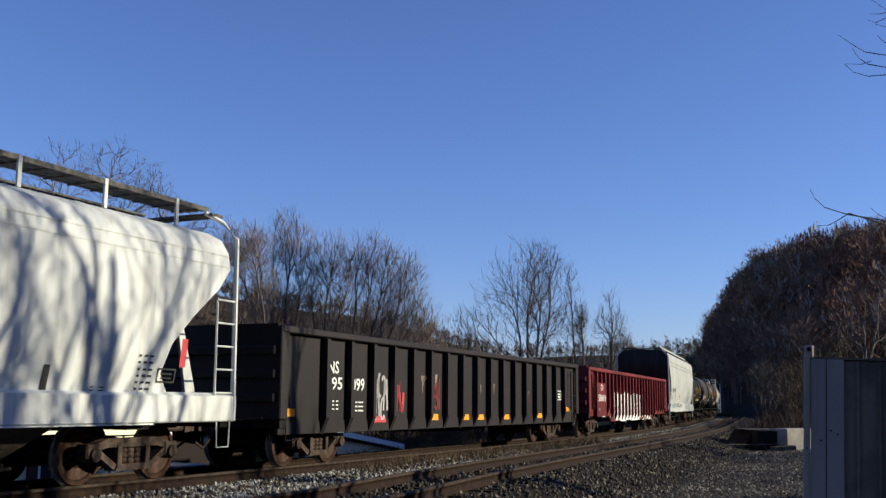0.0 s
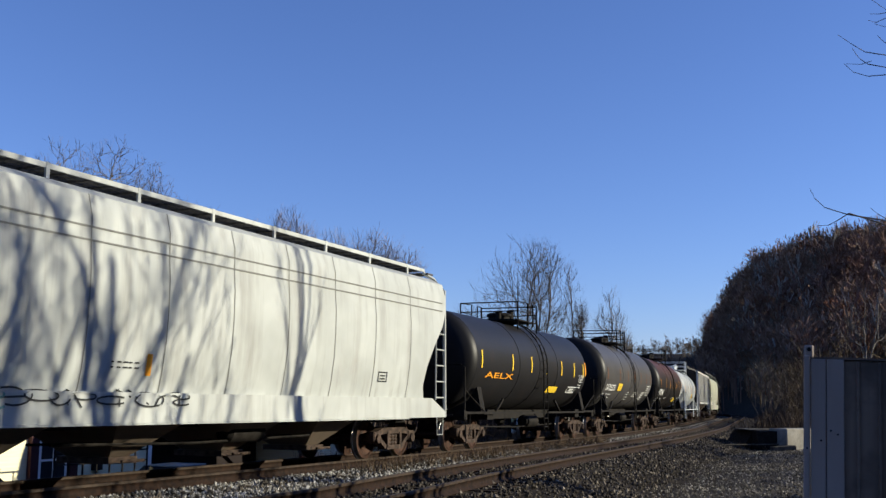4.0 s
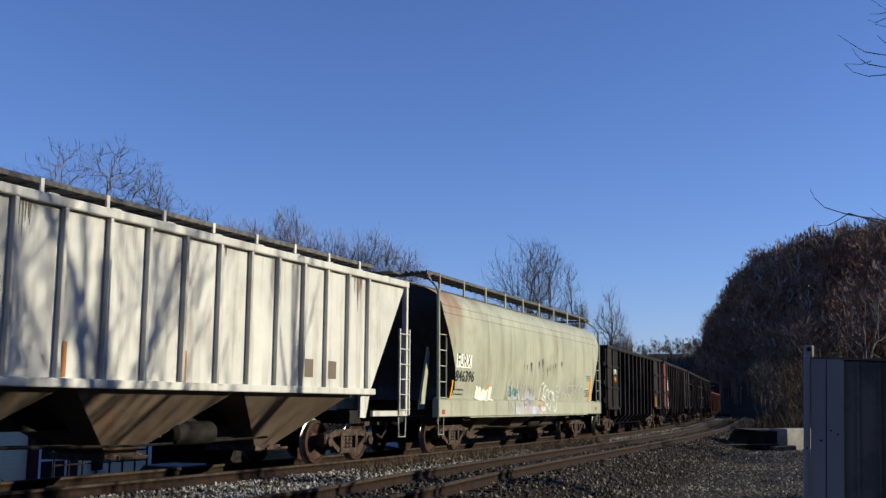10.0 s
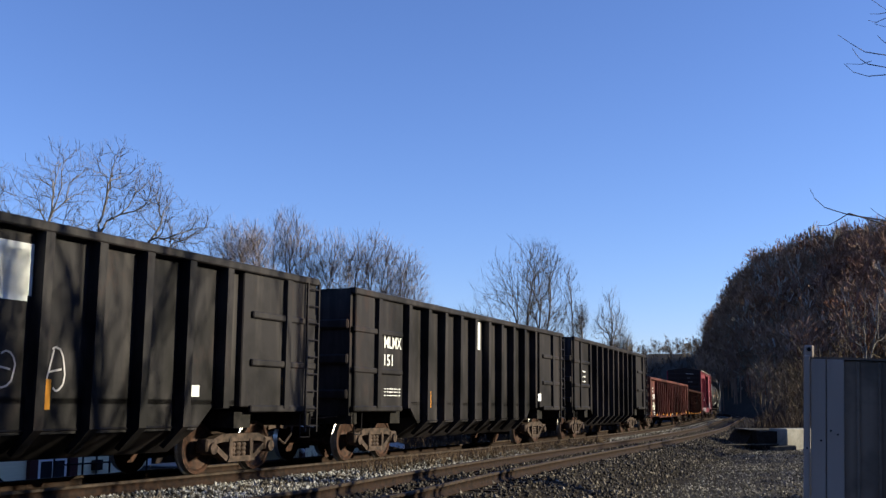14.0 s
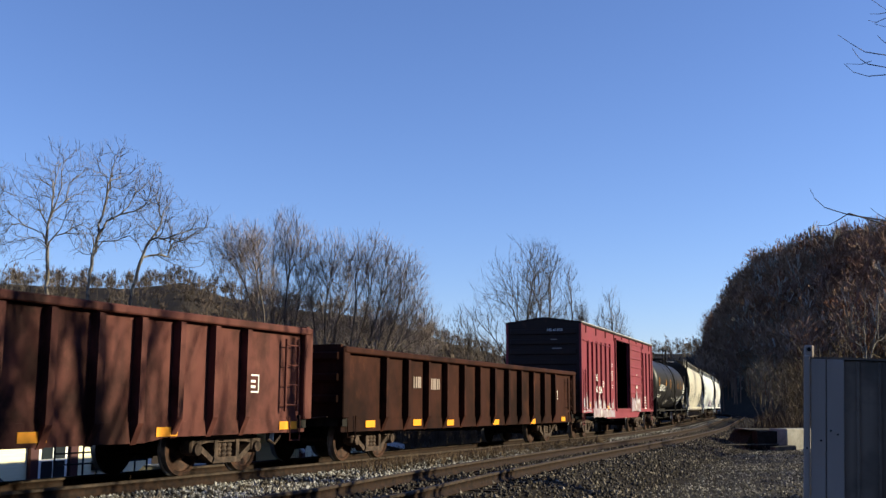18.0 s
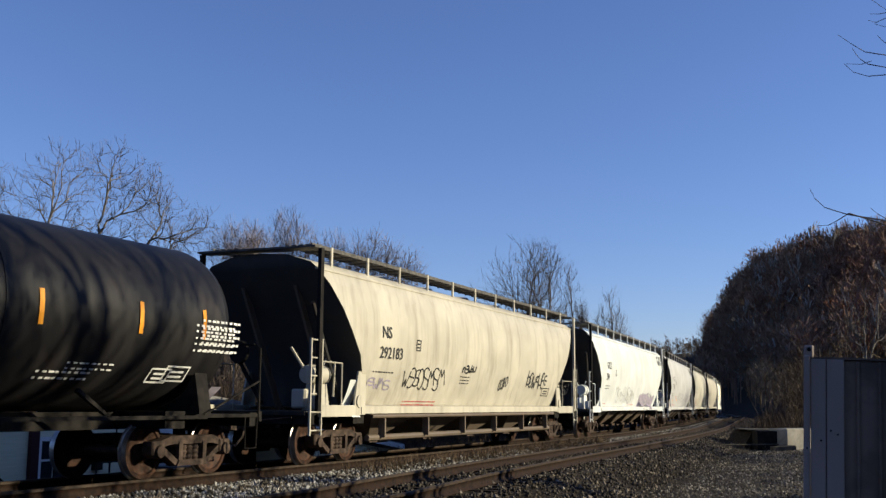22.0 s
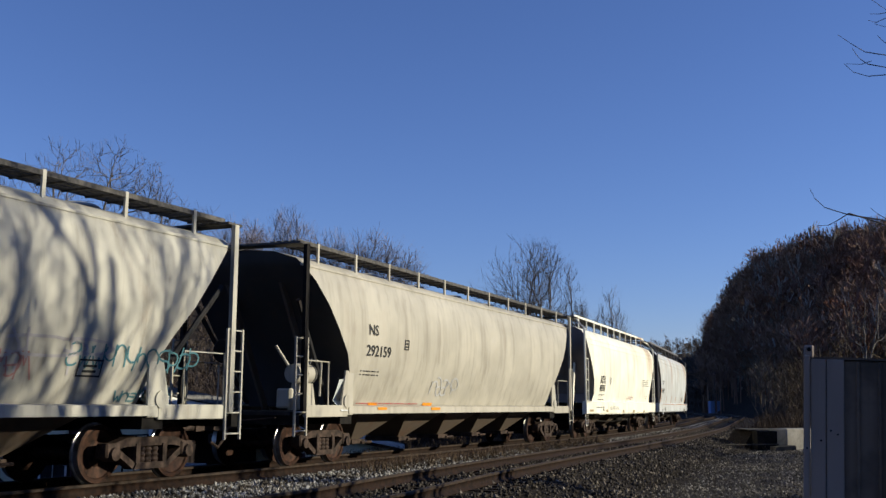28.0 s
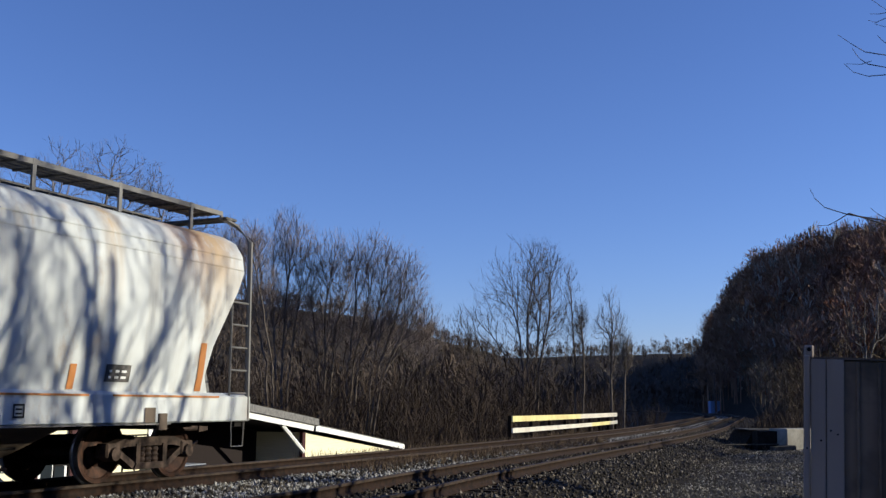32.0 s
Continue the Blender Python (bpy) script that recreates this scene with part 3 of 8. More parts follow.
def scrawl(car, x, z, w, h, mat, side, seed, strokes=7, name="graffiti", label="spray-painted scrawl", r=0.03):
    """A loose sprayed tag of thick strokes."""
    rn = random.Random(seed)
    g = Geo()
    w1, r = w / strokes, r * 0.72
    for k in range(strokes):
        x0, kind = x + w1 * k, rn.randrange(6)
        lo, hi = rn.uniform(0, 0.18), rn.uniform(0.62, 1.0)
        arc = lambda c, d, rx, rz, a0, a1, n=9: [(c + rx * math.cos(a0 + (a1 - a0) * i / n), d + rz * math.sin(a0 + (a1 - a0) * i / n)) for i in range(n + 1)]
        mid = (lo + hi) / 2
        if kind == 0:
            lines = [arc(0.5, mid, 0.42, (hi - lo) / 2, 0.9, 7.0, 12)]
        elif kind == 1:
            lines = [[(0.2, lo), (0.24, mid), (0.22, 1.0)], arc(0.45, mid, 0.42, (hi - lo) * 0.32, 2.4, -2.4)]
        elif kind == 2:
            lines = [[(0.12, lo), (0.15, hi)], arc(0.48, mid, 0.34, (hi - lo) / 2, 3.0, 0.2) + [(0.86, lo)]]
        elif kind == 3:
            lines = [arc(0.5, lo + (hi - lo) * 0.75, 0.36, (hi - lo) * 0.25, 0.6, 4.4, 6) + arc(0.5, lo + (hi - lo) * 0.25, 0.38, (hi - lo) * 0.26, 1.4, -2.6, 6)]
        elif kind == 4:
            lines = [[(0.1, hi), (0.34, lo), (0.52, mid), (0.7, lo), (0.95, hi)]]
        else:
            lines = [arc(0.55, mid, 0.4, (hi - lo) / 2, 1.0, 5.2), [(0.3, mid), (0.9, mid + 0.06)]]
        tilt, flip, over = rn.uniform(-0.2, 0.5), rn.random() < 0.5, rn.random() < 0.45
        wide = rn.uniform(1.2, 1.9)
        for line in lines:
            pts = [(x0 + w1 * ((1 - u if flip else u) * wide - 0.25 + tilt * (v - 0.5) + rn.uniform(-0.05, 0.05)), z + h * (1 - v if over else v)) for u, v in line]
            for (ax, az), (bx, bz) in zip(pts, pts[1:]):
                d = math.hypot(bx - ax, bz - az) or 1
                nx, nz = -(bz - az) / d * r, (bx - ax) / d * r
                q = [(ax - nx, az - nz), (bx - nx, bz - nz), (bx + nx, bz + nz), (ax + nx, az + nz)]
                g.add([(px, -side(pz) - 0.011, pz) for px, pz in q], [(0, 1, 2, 3)])
    tagged(part(name, g, mat, car, label), kind="stuff")


def new_car(name, label, category, front, rear):
    car = thing(name, label, category, "cars of the freight train")
    TRAIN.append((car, (front + rear) / 2, rear - front))
    return car, rear - front


def shell(prof, ends, n=12):
    """A closed hull: prof runs (y, z) from the bottom to the top ridge; ends(z) is half the length at that height."""
    g = Geo()
    full = prof + [(-y, z) for y, z in prof[::-1] if y > 1e-6]
    m = len(full)
    for y, z in full:
        e = ends(z)
        for i in range(n + 1):
            g.v.append((-e + 2 * e * i / n, y, z))
    for j in range(m - 1):
        for i in range(n):
            a = j * (n + 1) + i
            g.f.append((a, a + 1, a + n + 2, a + n + 1))
    for i in range(n):
        g.f.append((i, (m - 1) * (n + 1) + i, (m - 1) * (n + 1) + i + 1, i + 1))
    return g


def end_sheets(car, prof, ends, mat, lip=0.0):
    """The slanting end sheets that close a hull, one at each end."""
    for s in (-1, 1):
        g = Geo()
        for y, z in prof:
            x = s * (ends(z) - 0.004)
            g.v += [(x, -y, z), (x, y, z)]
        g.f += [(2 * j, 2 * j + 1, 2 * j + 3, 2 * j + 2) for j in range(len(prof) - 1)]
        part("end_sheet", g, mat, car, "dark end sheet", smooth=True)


def side_of(prof):
    zs = [p[1] for p in prof]
    ys = [p[0] for p in prof]
    return lambda z: float(np.interp(z, zs, ys))


def walkway(car, half, z, y, mat, posts, light, edge=None):
    """The running boards along the roof, their posts and the bent end rails."""
    z += 0.07
    g = Geo()
    for s in (-1, 1):
        for i in range(4):
            yy = s * (y - 0.05 - i * 0.16)
            g.box(-half, half, min(yy, yy - s * 0.11), max(yy, yy - s * 0.11), z - 0.02, z + 0.015)
        part("board_edge", Geo().box(-half, half, s * y - 0.015, s * y + 0.015, z - 0.04, z + 0.04), edge or M_GRATE, car)
    n = int(half * 2 / 0.5)
    for i in range(n):
        x = -half + half * 2 * (i + 0.5) / n
        for s in (-1, 1):
            g.box(x - 0.015, x + 0.015, min(s * y, s * (y - 0.62)), max(s * y, s * (y - 0.62)), z - 0.05, z - 0.02)
    part("running_board", g, mat, car, "open steel roof walkway")
    for i in range(posts):
        x = -half + half * 2 * (i + 0.5) / posts
        for s in (-1, 1):
            part("walkway_post", Geo().box(x - 0.035, x + 0.035, s * y - 0.02, s * y + 0.02, z - 0.42, z + 0.05), light, car)


def hatches(car, half, z, mat, n=5):
    for i in range(n):
        x = -half + half * 2 * (i + 0.5) / n
        part("roof_hatch", Geo().lathe([(z - 0.10, 0.45), (z + 0.02, 0.45), (z + 0.06, 0.40), (z + 0.08, 0.05)], "z", 14, (x, 0, 0)), mat, car, smooth=True)


def bay(car, x, half_top, half_bot, y_top, y_bot, z_top, z_bot, mat, gate=True):
    """One funnel under a hopper car, with its outlet gate."""
    g = Geo()
    a = [(x + sx * half_top, sy * y_top, z_top) for sx, sy in ((-1, -1), (1, -1), (1, 1), (-1, 1))]
    b = [(x + sx * half_bot, sy * y_bot, z_bot) for sx, sy in ((-1, -1), (1, -1), (1, 1), (-1, 1))]
    g.add(a + b, [(0, 1, 2, 3), (7, 6, 5, 4), (0, 4, 5, 1), (1, 5, 6, 2), (2, 6, 7, 3), (3, 7, 4, 0)])
    ob = part("hopper_bay", g, mat, car)
    if gate:
        q = Geo().box(x - half_bot - 0.12, x + half_bot + 0.12, -y_bot - 0.1, y_bot + 0.1, z_bot - 0.10, z_bot + 0.01)
        q.tube([(x - half_bot - 0.05, -y_bot - 0.3, z_bot - 0.05), (x + half_bot + 0.05, -y_bot - 0.3, z_bot - 0.05)], 0.03, 6)
        part("outlet_gate", q, M_STEEL, ob)


def rounded_hopper(front, rear, body_mat, label, sill_mat=None, bays=4, boxy=0.0, posts=9, light=None, cut=1.0, end_mat=None):
    """Covered hopper with smooth bulging sides, deep side sills and slanting ends."""
    car, L = new_car("covered_hopper_car", label, "hopper car", front, rear)
    h = L / 2
    light = light or body_mat
    prof = [(1.40, 1.36), (1.47, 1.7), (1.535, 2.2), (1.56, 2.7), (1.56, 3.2), (1.53, 3.55), (1.465 + 0.055 * boxy, 3.85 + 0.12 * boxy), (1.30 + 0.13 * boxy, 4.10 + 0.20 * boxy), (1.0 + 0.14 * boxy, 4.25 + 0.20 * boxy), (0.5, 4.33 + 0.18 * boxy), (0.0, 4.36 + 0.18 * boxy)]
    inset = lambda z: float(np.interp(z, [1.36, 1.45, 1.7, 2.05, 2.45, 3.4, 3.6, 4.4], [1.72 * cut, 1.92 * cut, 2.0 * cut, 1.93 * cut, 1.6 * cut, 0.40 - 0.22 * boxy, 0.30 - 0.18 * boxy, 0.30 - 0.18 * boxy]))
    body = part("hopper_body", shell(prof, lambda z: h - inset(z)), body_mat, car, smooth=True)
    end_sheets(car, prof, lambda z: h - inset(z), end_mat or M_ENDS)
    wall = side_of(prof)
    side = lambda z: 1.535 if z < 1.38 else wall(z)
    for z in (3.60, 3.80):
        part("weld_seam", Geo().box(-h + 0.34, h - 0.34, -side(z) - 0.014, -side(z) + 0.02, z - 0.013, z + 0.013), M_SEAM if boxy else body_mat, body)
    if boxy:
        for i in range(9):
            x = -h + 2.2 + (L - 4.4) * i / 8
            g = Geo()
            for (ya, za), (yb, zb) in zip(prof[:8], prof[1:8]):
                g.add([(x - 0.012, -ya - 0.006, za), (x + 0.012, -ya - 0.006, za), (x + 0.012, -yb - 0.006, zb), (x - 0.012, -yb - 0.006, zb)], [(0, 1, 2, 3)])
            part("upright_seam", g, M_SEAM, body)
    for s in (-1, 1):
        g = Geo().prism_x([(s * 1.50, 0.93), (s * 1.53, 0.95), (s * 1.53, 1.36), (s * 1.40, 1.42), (s * 1.36, 1.36), (s * 1.36, 0.93)], -h + 0.02, h - 0.02)
        if boxy:
            g = Geo().prism([(-h + 0.04, 0.93), (h - 0.04, 0.93), (h - 0.04, 1.05), (h - 0.9, 1.40), (-h + 0.9, 1.40), (-h + 0.04, 1.05)], min(s * 1.37, s * 1.53), max(s * 1.37, s * 1.53))
        part("side_sill", g, sill_mat or body_mat, car)
        part("sill_lip", Geo().box(-h + 2.2, h - 2.2, min(s * 1.38, s * 1.55), max(s * 1.38, s * 1.55), 0.905, 0.926), light, car)
    underframe(car, L)
    running_gear(car, L, 2.1)
    brake_rig(car)
    walkway(car, h - 0.35, 4.60, 1.02, M_GRATE, posts, light, light if end_mat or boxy else None)
    hatches(car, h - 1.5, 4.36 + 0.16 * boxy, body_mat)
    for s in (-1, 1):
        for k in (-1, 1):
            part("corner_post", Geo().tube([(s * (h - 0.42), k * 1.02, 4.60), (s * (h - 0.12), k * 1.20, 4.45), (s * (h - 0.08), k * 1.47, 4.15), (s * (h - 0.07), k * 1.50, 0.95)], 0.045, 6), light, car)
            x = s * (h - 0.60) - (0.0 if s > 0 else 0.0)
            g = Geo().tube([(x, k * 1.49, 1.36), (x, k * 1.49, 2.95), (x + s * 0.06, k * 1.44, 3.05)], 0.022, 5)
            for i in range(5):
                z = 1.42 + i * 0.40
                g.tube([(x, k * 1.49, z), (s * (h - 0.07), k * 1.49, z)], 0.017, 5)
            part("ladder", g, light, car)
            stirrup(car, s * (h - 0.30), k * 1.47, light)
        part("end_sheet_brace", Geo().prism([(s * (h - 0.25), 1.1), (s * (h - 0.55), 1.1), (s * (h - 1.0), 3.0), (s * (h - 0.9), 3.0)], -0.9, -0.84), M_ENDS if boxy else light, car)
        part("end_platform", Geo().box(min(s * (h - 0.02), s * (h - 1.7)), max(s * (h - 0.02), s * (h - 1.7)), -1.34, 1.34, 1.06, 1.12), M_DARK, car)
        part("end_crosswalk", Geo().box(min(s * (h - 0.40), s * (h - 0.08)), max(s * (h - 0.40), s * (h - 0.08)), -1.15, 1.15, 4.555, 4.60), M_GRATE, car)
    room = L - 6.6
    for i in range(bays):
        bay(car, -room / 2 + room * (i + 0.5) / bays, room / bays * (0.30 if boxy else 0.33), 0.22, 1.2, 0.45, 0.98, 0.36, P_FUNNEL)
    part("brake_wheel", Geo().lathe([(-0.02, 0.22), (0.02, 0.25), (0.03, 0.20)], "x", 16, (-h + 0.30, 0.5, 2.1)), M_DARK, car)
    return car, side, h


def pellet_hopper(front, rear, body_mat, label, bays=5, pipe=False, light=None):
    """Long covered hopper with a round-bellied hull, open ends and many funnels."""
    car, L = new_car("covered_hopper_car", label, "hopper car", front, rear)
    h = L / 2
    light = light or body_mat
    prof = [(1.18, 1.18), (1.30, 1.45), (1.43, 1.85), (1.53, 2.3), (1.57, 2.8), (1.55, 3.25), (1.47, 3.7), (1.36, 4.0), (1.22, 4.14), (0.7, 4.30), (0.0, 4.36)]
    inset = lambda z: float(np.interp(z, [1.18, 1.7, 2.3, 3.0, 3.5, 3.85, 4.05, 4.4], [2.55, 2.5, 2.12, 1.45, 1.05, 0.65, 0.42, 0.40]))
    body = part("hopper_body", shell(prof, lambda z: h - inset(z), 14), body_mat, car, smooth=True)
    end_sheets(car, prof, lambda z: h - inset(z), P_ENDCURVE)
    wall = side_of(prof)
    side = lambda z: 1.465 if z < 1.2 else wall(z)
    part("roof_seam", Geo().box(-h + 0.4, h - 0.4, -1.385, -1.34, 3.98, 4.02).flipped("y"), body_mat, body)
    for s in (-1, 1):
        part("side_sill", Geo().prism_x([(s * 1.42, 1.04), (s * 1.46, 1.04), (s * 1.46, 1.20), (s * 1.26, 1.22), (s * 1.26, 1.18), (s * 1.42, 1.16)], -h + 2.35, h - 2.35), body_mat, car)
        for k in (-1, 1):
            part("bolster_post", Geo().prism([(s * (h - 2.55), 1.02), (s * (h - 2.05), 1.02), (s * (h - 2.05), 1.30), (s * (h - 2.22), 1.95), (s * (h - 2.55), 1.95)], k * 1.40, k * 1.44), body_mat, car)
            part("jacking_pad", Geo().lathe([(k * 1.40, 0.14), (k * 1.47, 0.14)], "y", 14, (s * (h - 2.25), 0, 1.30)), light, car)
            part("end_post", Geo().box(min(s * (h - 0.50), s * (h - 0.38)), max(s * (h - 0.50), s * (h - 0.38)), k * 1.46 - 0.04, k * 1.46 + 0.04, 1.1, 4.40), M_DARK if s < 0 else light, car)
            g = Geo()
            for x in (h - 0.12, h - 0.56):
                g.box(s * x - 0.02, s * x + 0.02, k * 1.46 - 0.02, k * 1.46 + 0.02, 0.62, 2.55)
            for i in range(6):
                g.tube([(s * (h - 0.12), k * 1.46, 0.72 + i * 0.36), (s * (h - 0.56), k * 1.46, 0.72 + i * 0.36)], 0.016, 5)
            part("ladder", g, light, car)
            part("end_brace", Geo().tube([(s * (h - 2.2), k * 1.0, 1.25), (s * (h - 0.5), k * 1.25, 3.3)], 0.05, 6), M_ENDS, car)
            part("end_handrail", Geo().tube([(s * (h - 0.55), k * 1.40, 1.1), (s * (h - 0.55), k * 1.40, 2.1), (s * (h - 1.6), k * 1.36, 2.1), (s * (h - 1.6), k * 1.36, 1.1)], 0.02, 5), light, car)
        part("end_platform", Geo().box(min(s * (h - 0.05), s * (h - 2.6)), max(s * (h - 0.05), s * (h - 2.6)), -1.38, 1.38, 1.02, 1.10), M_ENDS, car)
        for k in (-1, 1):
            part("end_sill_box", Geo().box(min(s * (h - 0.55), s * (h - 2.3)), max(s * (h - 0.55), s * (h - 2.3)), min(k * 1.39, k * 1.45), max(k * 1.39, k * 1.45), 0.98, 1.22, 0.012), light, car)
            part("slope_sheet_gusset", Geo().prism([(s * (h - 2.5), 1.1), (s * (h - 2.3), 1.1), (s * (h - 0.75), 3.7), (s * (h - 0.95), 3.7)], min(k * 0.62, k * 0.68), max(k * 0.62, k * 0.68)), P_FUNNEL, car)
        part("end_crosswalk", Geo().box(min(s * (h - 0.62), s * (h - 0.2)), max(s * (h - 0.62), s * (h - 0.2)), -1.44, 1.44, 4.40, 4.44), M_GRATE, car)
    part("brake_cylinder", Geo().lathe([(-0.42, 0.05), (-0.40, 0.19), (-0.2, 0.21), (0.25, 0.21), (0.32, 0.12), (0.48, 0.06)], "x", 16, (-h + 1.25, -0.95, 1.85)), light, car, "white brake cylinder", smooth=True)
    for x in (-h + 1.08, -h + 1.42):
        part("cylinder_strap", Geo().lathe([(x, 0.215), (x + 0.03, 0.225), (x + 0.06, 0.215)], "x", 16, (0, -0.95, 1.85)), M_GRATE, car)
    part("cylinder_bracket", Geo().prism([(-h + 0.85, 1.12), (-h + 1.65, 1.12), (-h + 1.5, 1.66), (-h + 1.0, 1.66)], -1.05, -0.85), light, car)
    part("brake_pipe", Geo().tube([(-h + 1.7, -1.1, 1.4), (-h + 1.75, -1.1, 2.1), (-h + 1.55, -1.0, 2.2), (-h + 1.5, -0.95, 2.0)], 0.022, 6), light, car)
    part("retainer_box", Geo().box(-h + 0.75, -h + 1.05, -1.30, -1.12, 1.12, 1.42, 0.03), light, car)
    part("brake_valve", Geo().box(-h + 0.8, -h + 1.15, -0.95, -0.6, 1.15, 1.55, 0.04).tube([(-h + 1.1, -0.9, 1.5), (-h + 0.9, -0.9, 1.9), (-h + 0.6, -0.7, 2.4)], 0.03), light, car)
    part("brake_wheel", Geo().lathe([(-0.02, 0.22), (0.02, 0.25), (0.03, 0.20)], "x", 16, (-h + 0.35, 0.4, 2.3)), M_DARK, car)
    underframe(car, L)
    running_gear(car, L, 2.0)
    walkway(car, h - 0.45, 4.42, 1.22, M_GRATE, 11, light)
    hatches(car, h - 1.5, 4.38, body_mat, 6)
    room = L - 6.8
    for i in range(bays):
        bay(car, -room / 2 + room * (i + 0.5) / bays, room / bays * 0.5, 0.2, 1.2, 0.38, 1.16, 0.42, P_FUNNEL)
    if pipe:
        g = Geo().tube([(-h + 3.0, -1.25, 0.50), (h - 3.0, -1.25, 0.50)], 0.07, 8)
        g.tube([(-h + 2.9, -1.42, 0.98), (h - 2.9, -1.42, 0.98)], 0.045, 8)
        for i in range(6):
            x = -h + 3.6 + (L - 7.2) * i / 5
            g.box(x - 0.03, x + 0.03, -1.42, -1.25, 0.5, 1.05)
        part("discharge_pipe", g, P_FUNNEL, car)
    return car, side, h


def ribbed_hopper(front, rear, mat, label):
    """Straight-sided covered hopper with upright ribs and three deep funnels."""
    car, L = new_car("covered_hopper_car", label, "hopper car", front, rear)
    h = L / 2
    prof = [(1.42, 1.55), (1.42, 4.05), (1.30, 4.16), (0.6, 4.34), (0, 4.38)]
    inset = lambda z: float(np.interp(z, [1.55, 2.0, 3.55, 4.4], [1.75, 1.6, 0.12, 0.05]))
    part("hopper_body", shell(prof, lambda z: h - inset(z)), mat, car)
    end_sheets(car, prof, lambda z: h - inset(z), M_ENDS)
    side = lambda z: 1.42
    for x in (-7.35, -6.55, -5.78, -5.0, -4.25, -3.4, -2.48, -1.55, -0.65, 0.28, 1.23, 2.16, 3.07, 4.0, 4.9, 5.8, 6.7):
        z0 = 1.5 if abs(x) < h - 1.9 else 1.5 + (abs(x) - (h - 1.9)) * 1.15
        for s in (-1, 1):
            part("side_rib", Geo().box(x - 0.035, x + 0.035, min(s * 1.415, s * 1.51), max(s * 1.415, s * 1.525), z0, 4.02, 0.008), mat, car)
    for s in (-1, 1):
        part("top_chord", Geo().box(-h + 0.05, h - 0.05, min(s * 1.40, s * 1.53), max(s * 1.40, s * 1.53), 4.0, 4.14, 0.015), mat, car)
        part("side_sill", Geo().box(-h + 1.7, h - 1.7, min(s * 1.38, s * 1.53), max(s * 1.38, s * 1.53), 1.45, 1.58, 0.015), mat, car)
        part("end_sheet_flange", Geo().prism([(s * (h - 0.05), 1.02), (s * (h - 0.14), 1.02), (s * (h - 0.14), 4.0), (s * (h - 0.05), 4.0)], -1.5, -1.38).flipped("y"), mat, car)
        for k in (-1, 1):
            ladder(car, s * h - (0.50 if s > 0 else 0.02), k * 1.50, 1.0, 3.0, 6, mat, 0.5)
            part("bolster_web", Geo().prism([(s * (h - 1.75), 1.55), (s * (h - 2.2), 1.55), (s * (h - 2.2), 0.95), (s * (h - 1.95), 0.95)], k * 1.36, k * 1.42), mat, car)
            stirrup(car, s * (h - 0.28), k * 1.48, mat)
            part("end_sill_rail", Geo().box(min(s * h, s * (h - 1.75)), max(s * h, s * (h - 1.75)), k * 1.46 - 0.03, k * 1.46 + 0.03, 0.98, 1.10), mat, car)
        part("end_crosswalk", Geo().box(min(s * (h - 0.3), s * (h + 0.12)), max(s * (h - 0.3), s * (h + 0.12)), -1.2, 1.2, 4.36, 4.40), M_GRATE, car)
    walkway(car, h - 0.2, 4.46, 0.62, M_GRATE, 12, mat)
    for i in range(13):
        x = -h + 0.9 + (L - 1.8) * i / 12
        part("eave_bracket", Geo().box(x - 0.10, x + 0.10, -1.36, -1.20, 4.14, 4.20), mat, car)
    underframe(car, L)
    running_gear(car, L, 2.1)
    brake_rig(car)
    room = L - 4.8
    for i in range(3):
        bay(car, -room / 2 + room * (i + 0.5) / 3, room / 6 * 0.98, 0.32, 1.40, 0.5, 1.5, 0.42, M_BAYS)
    return car, side, h


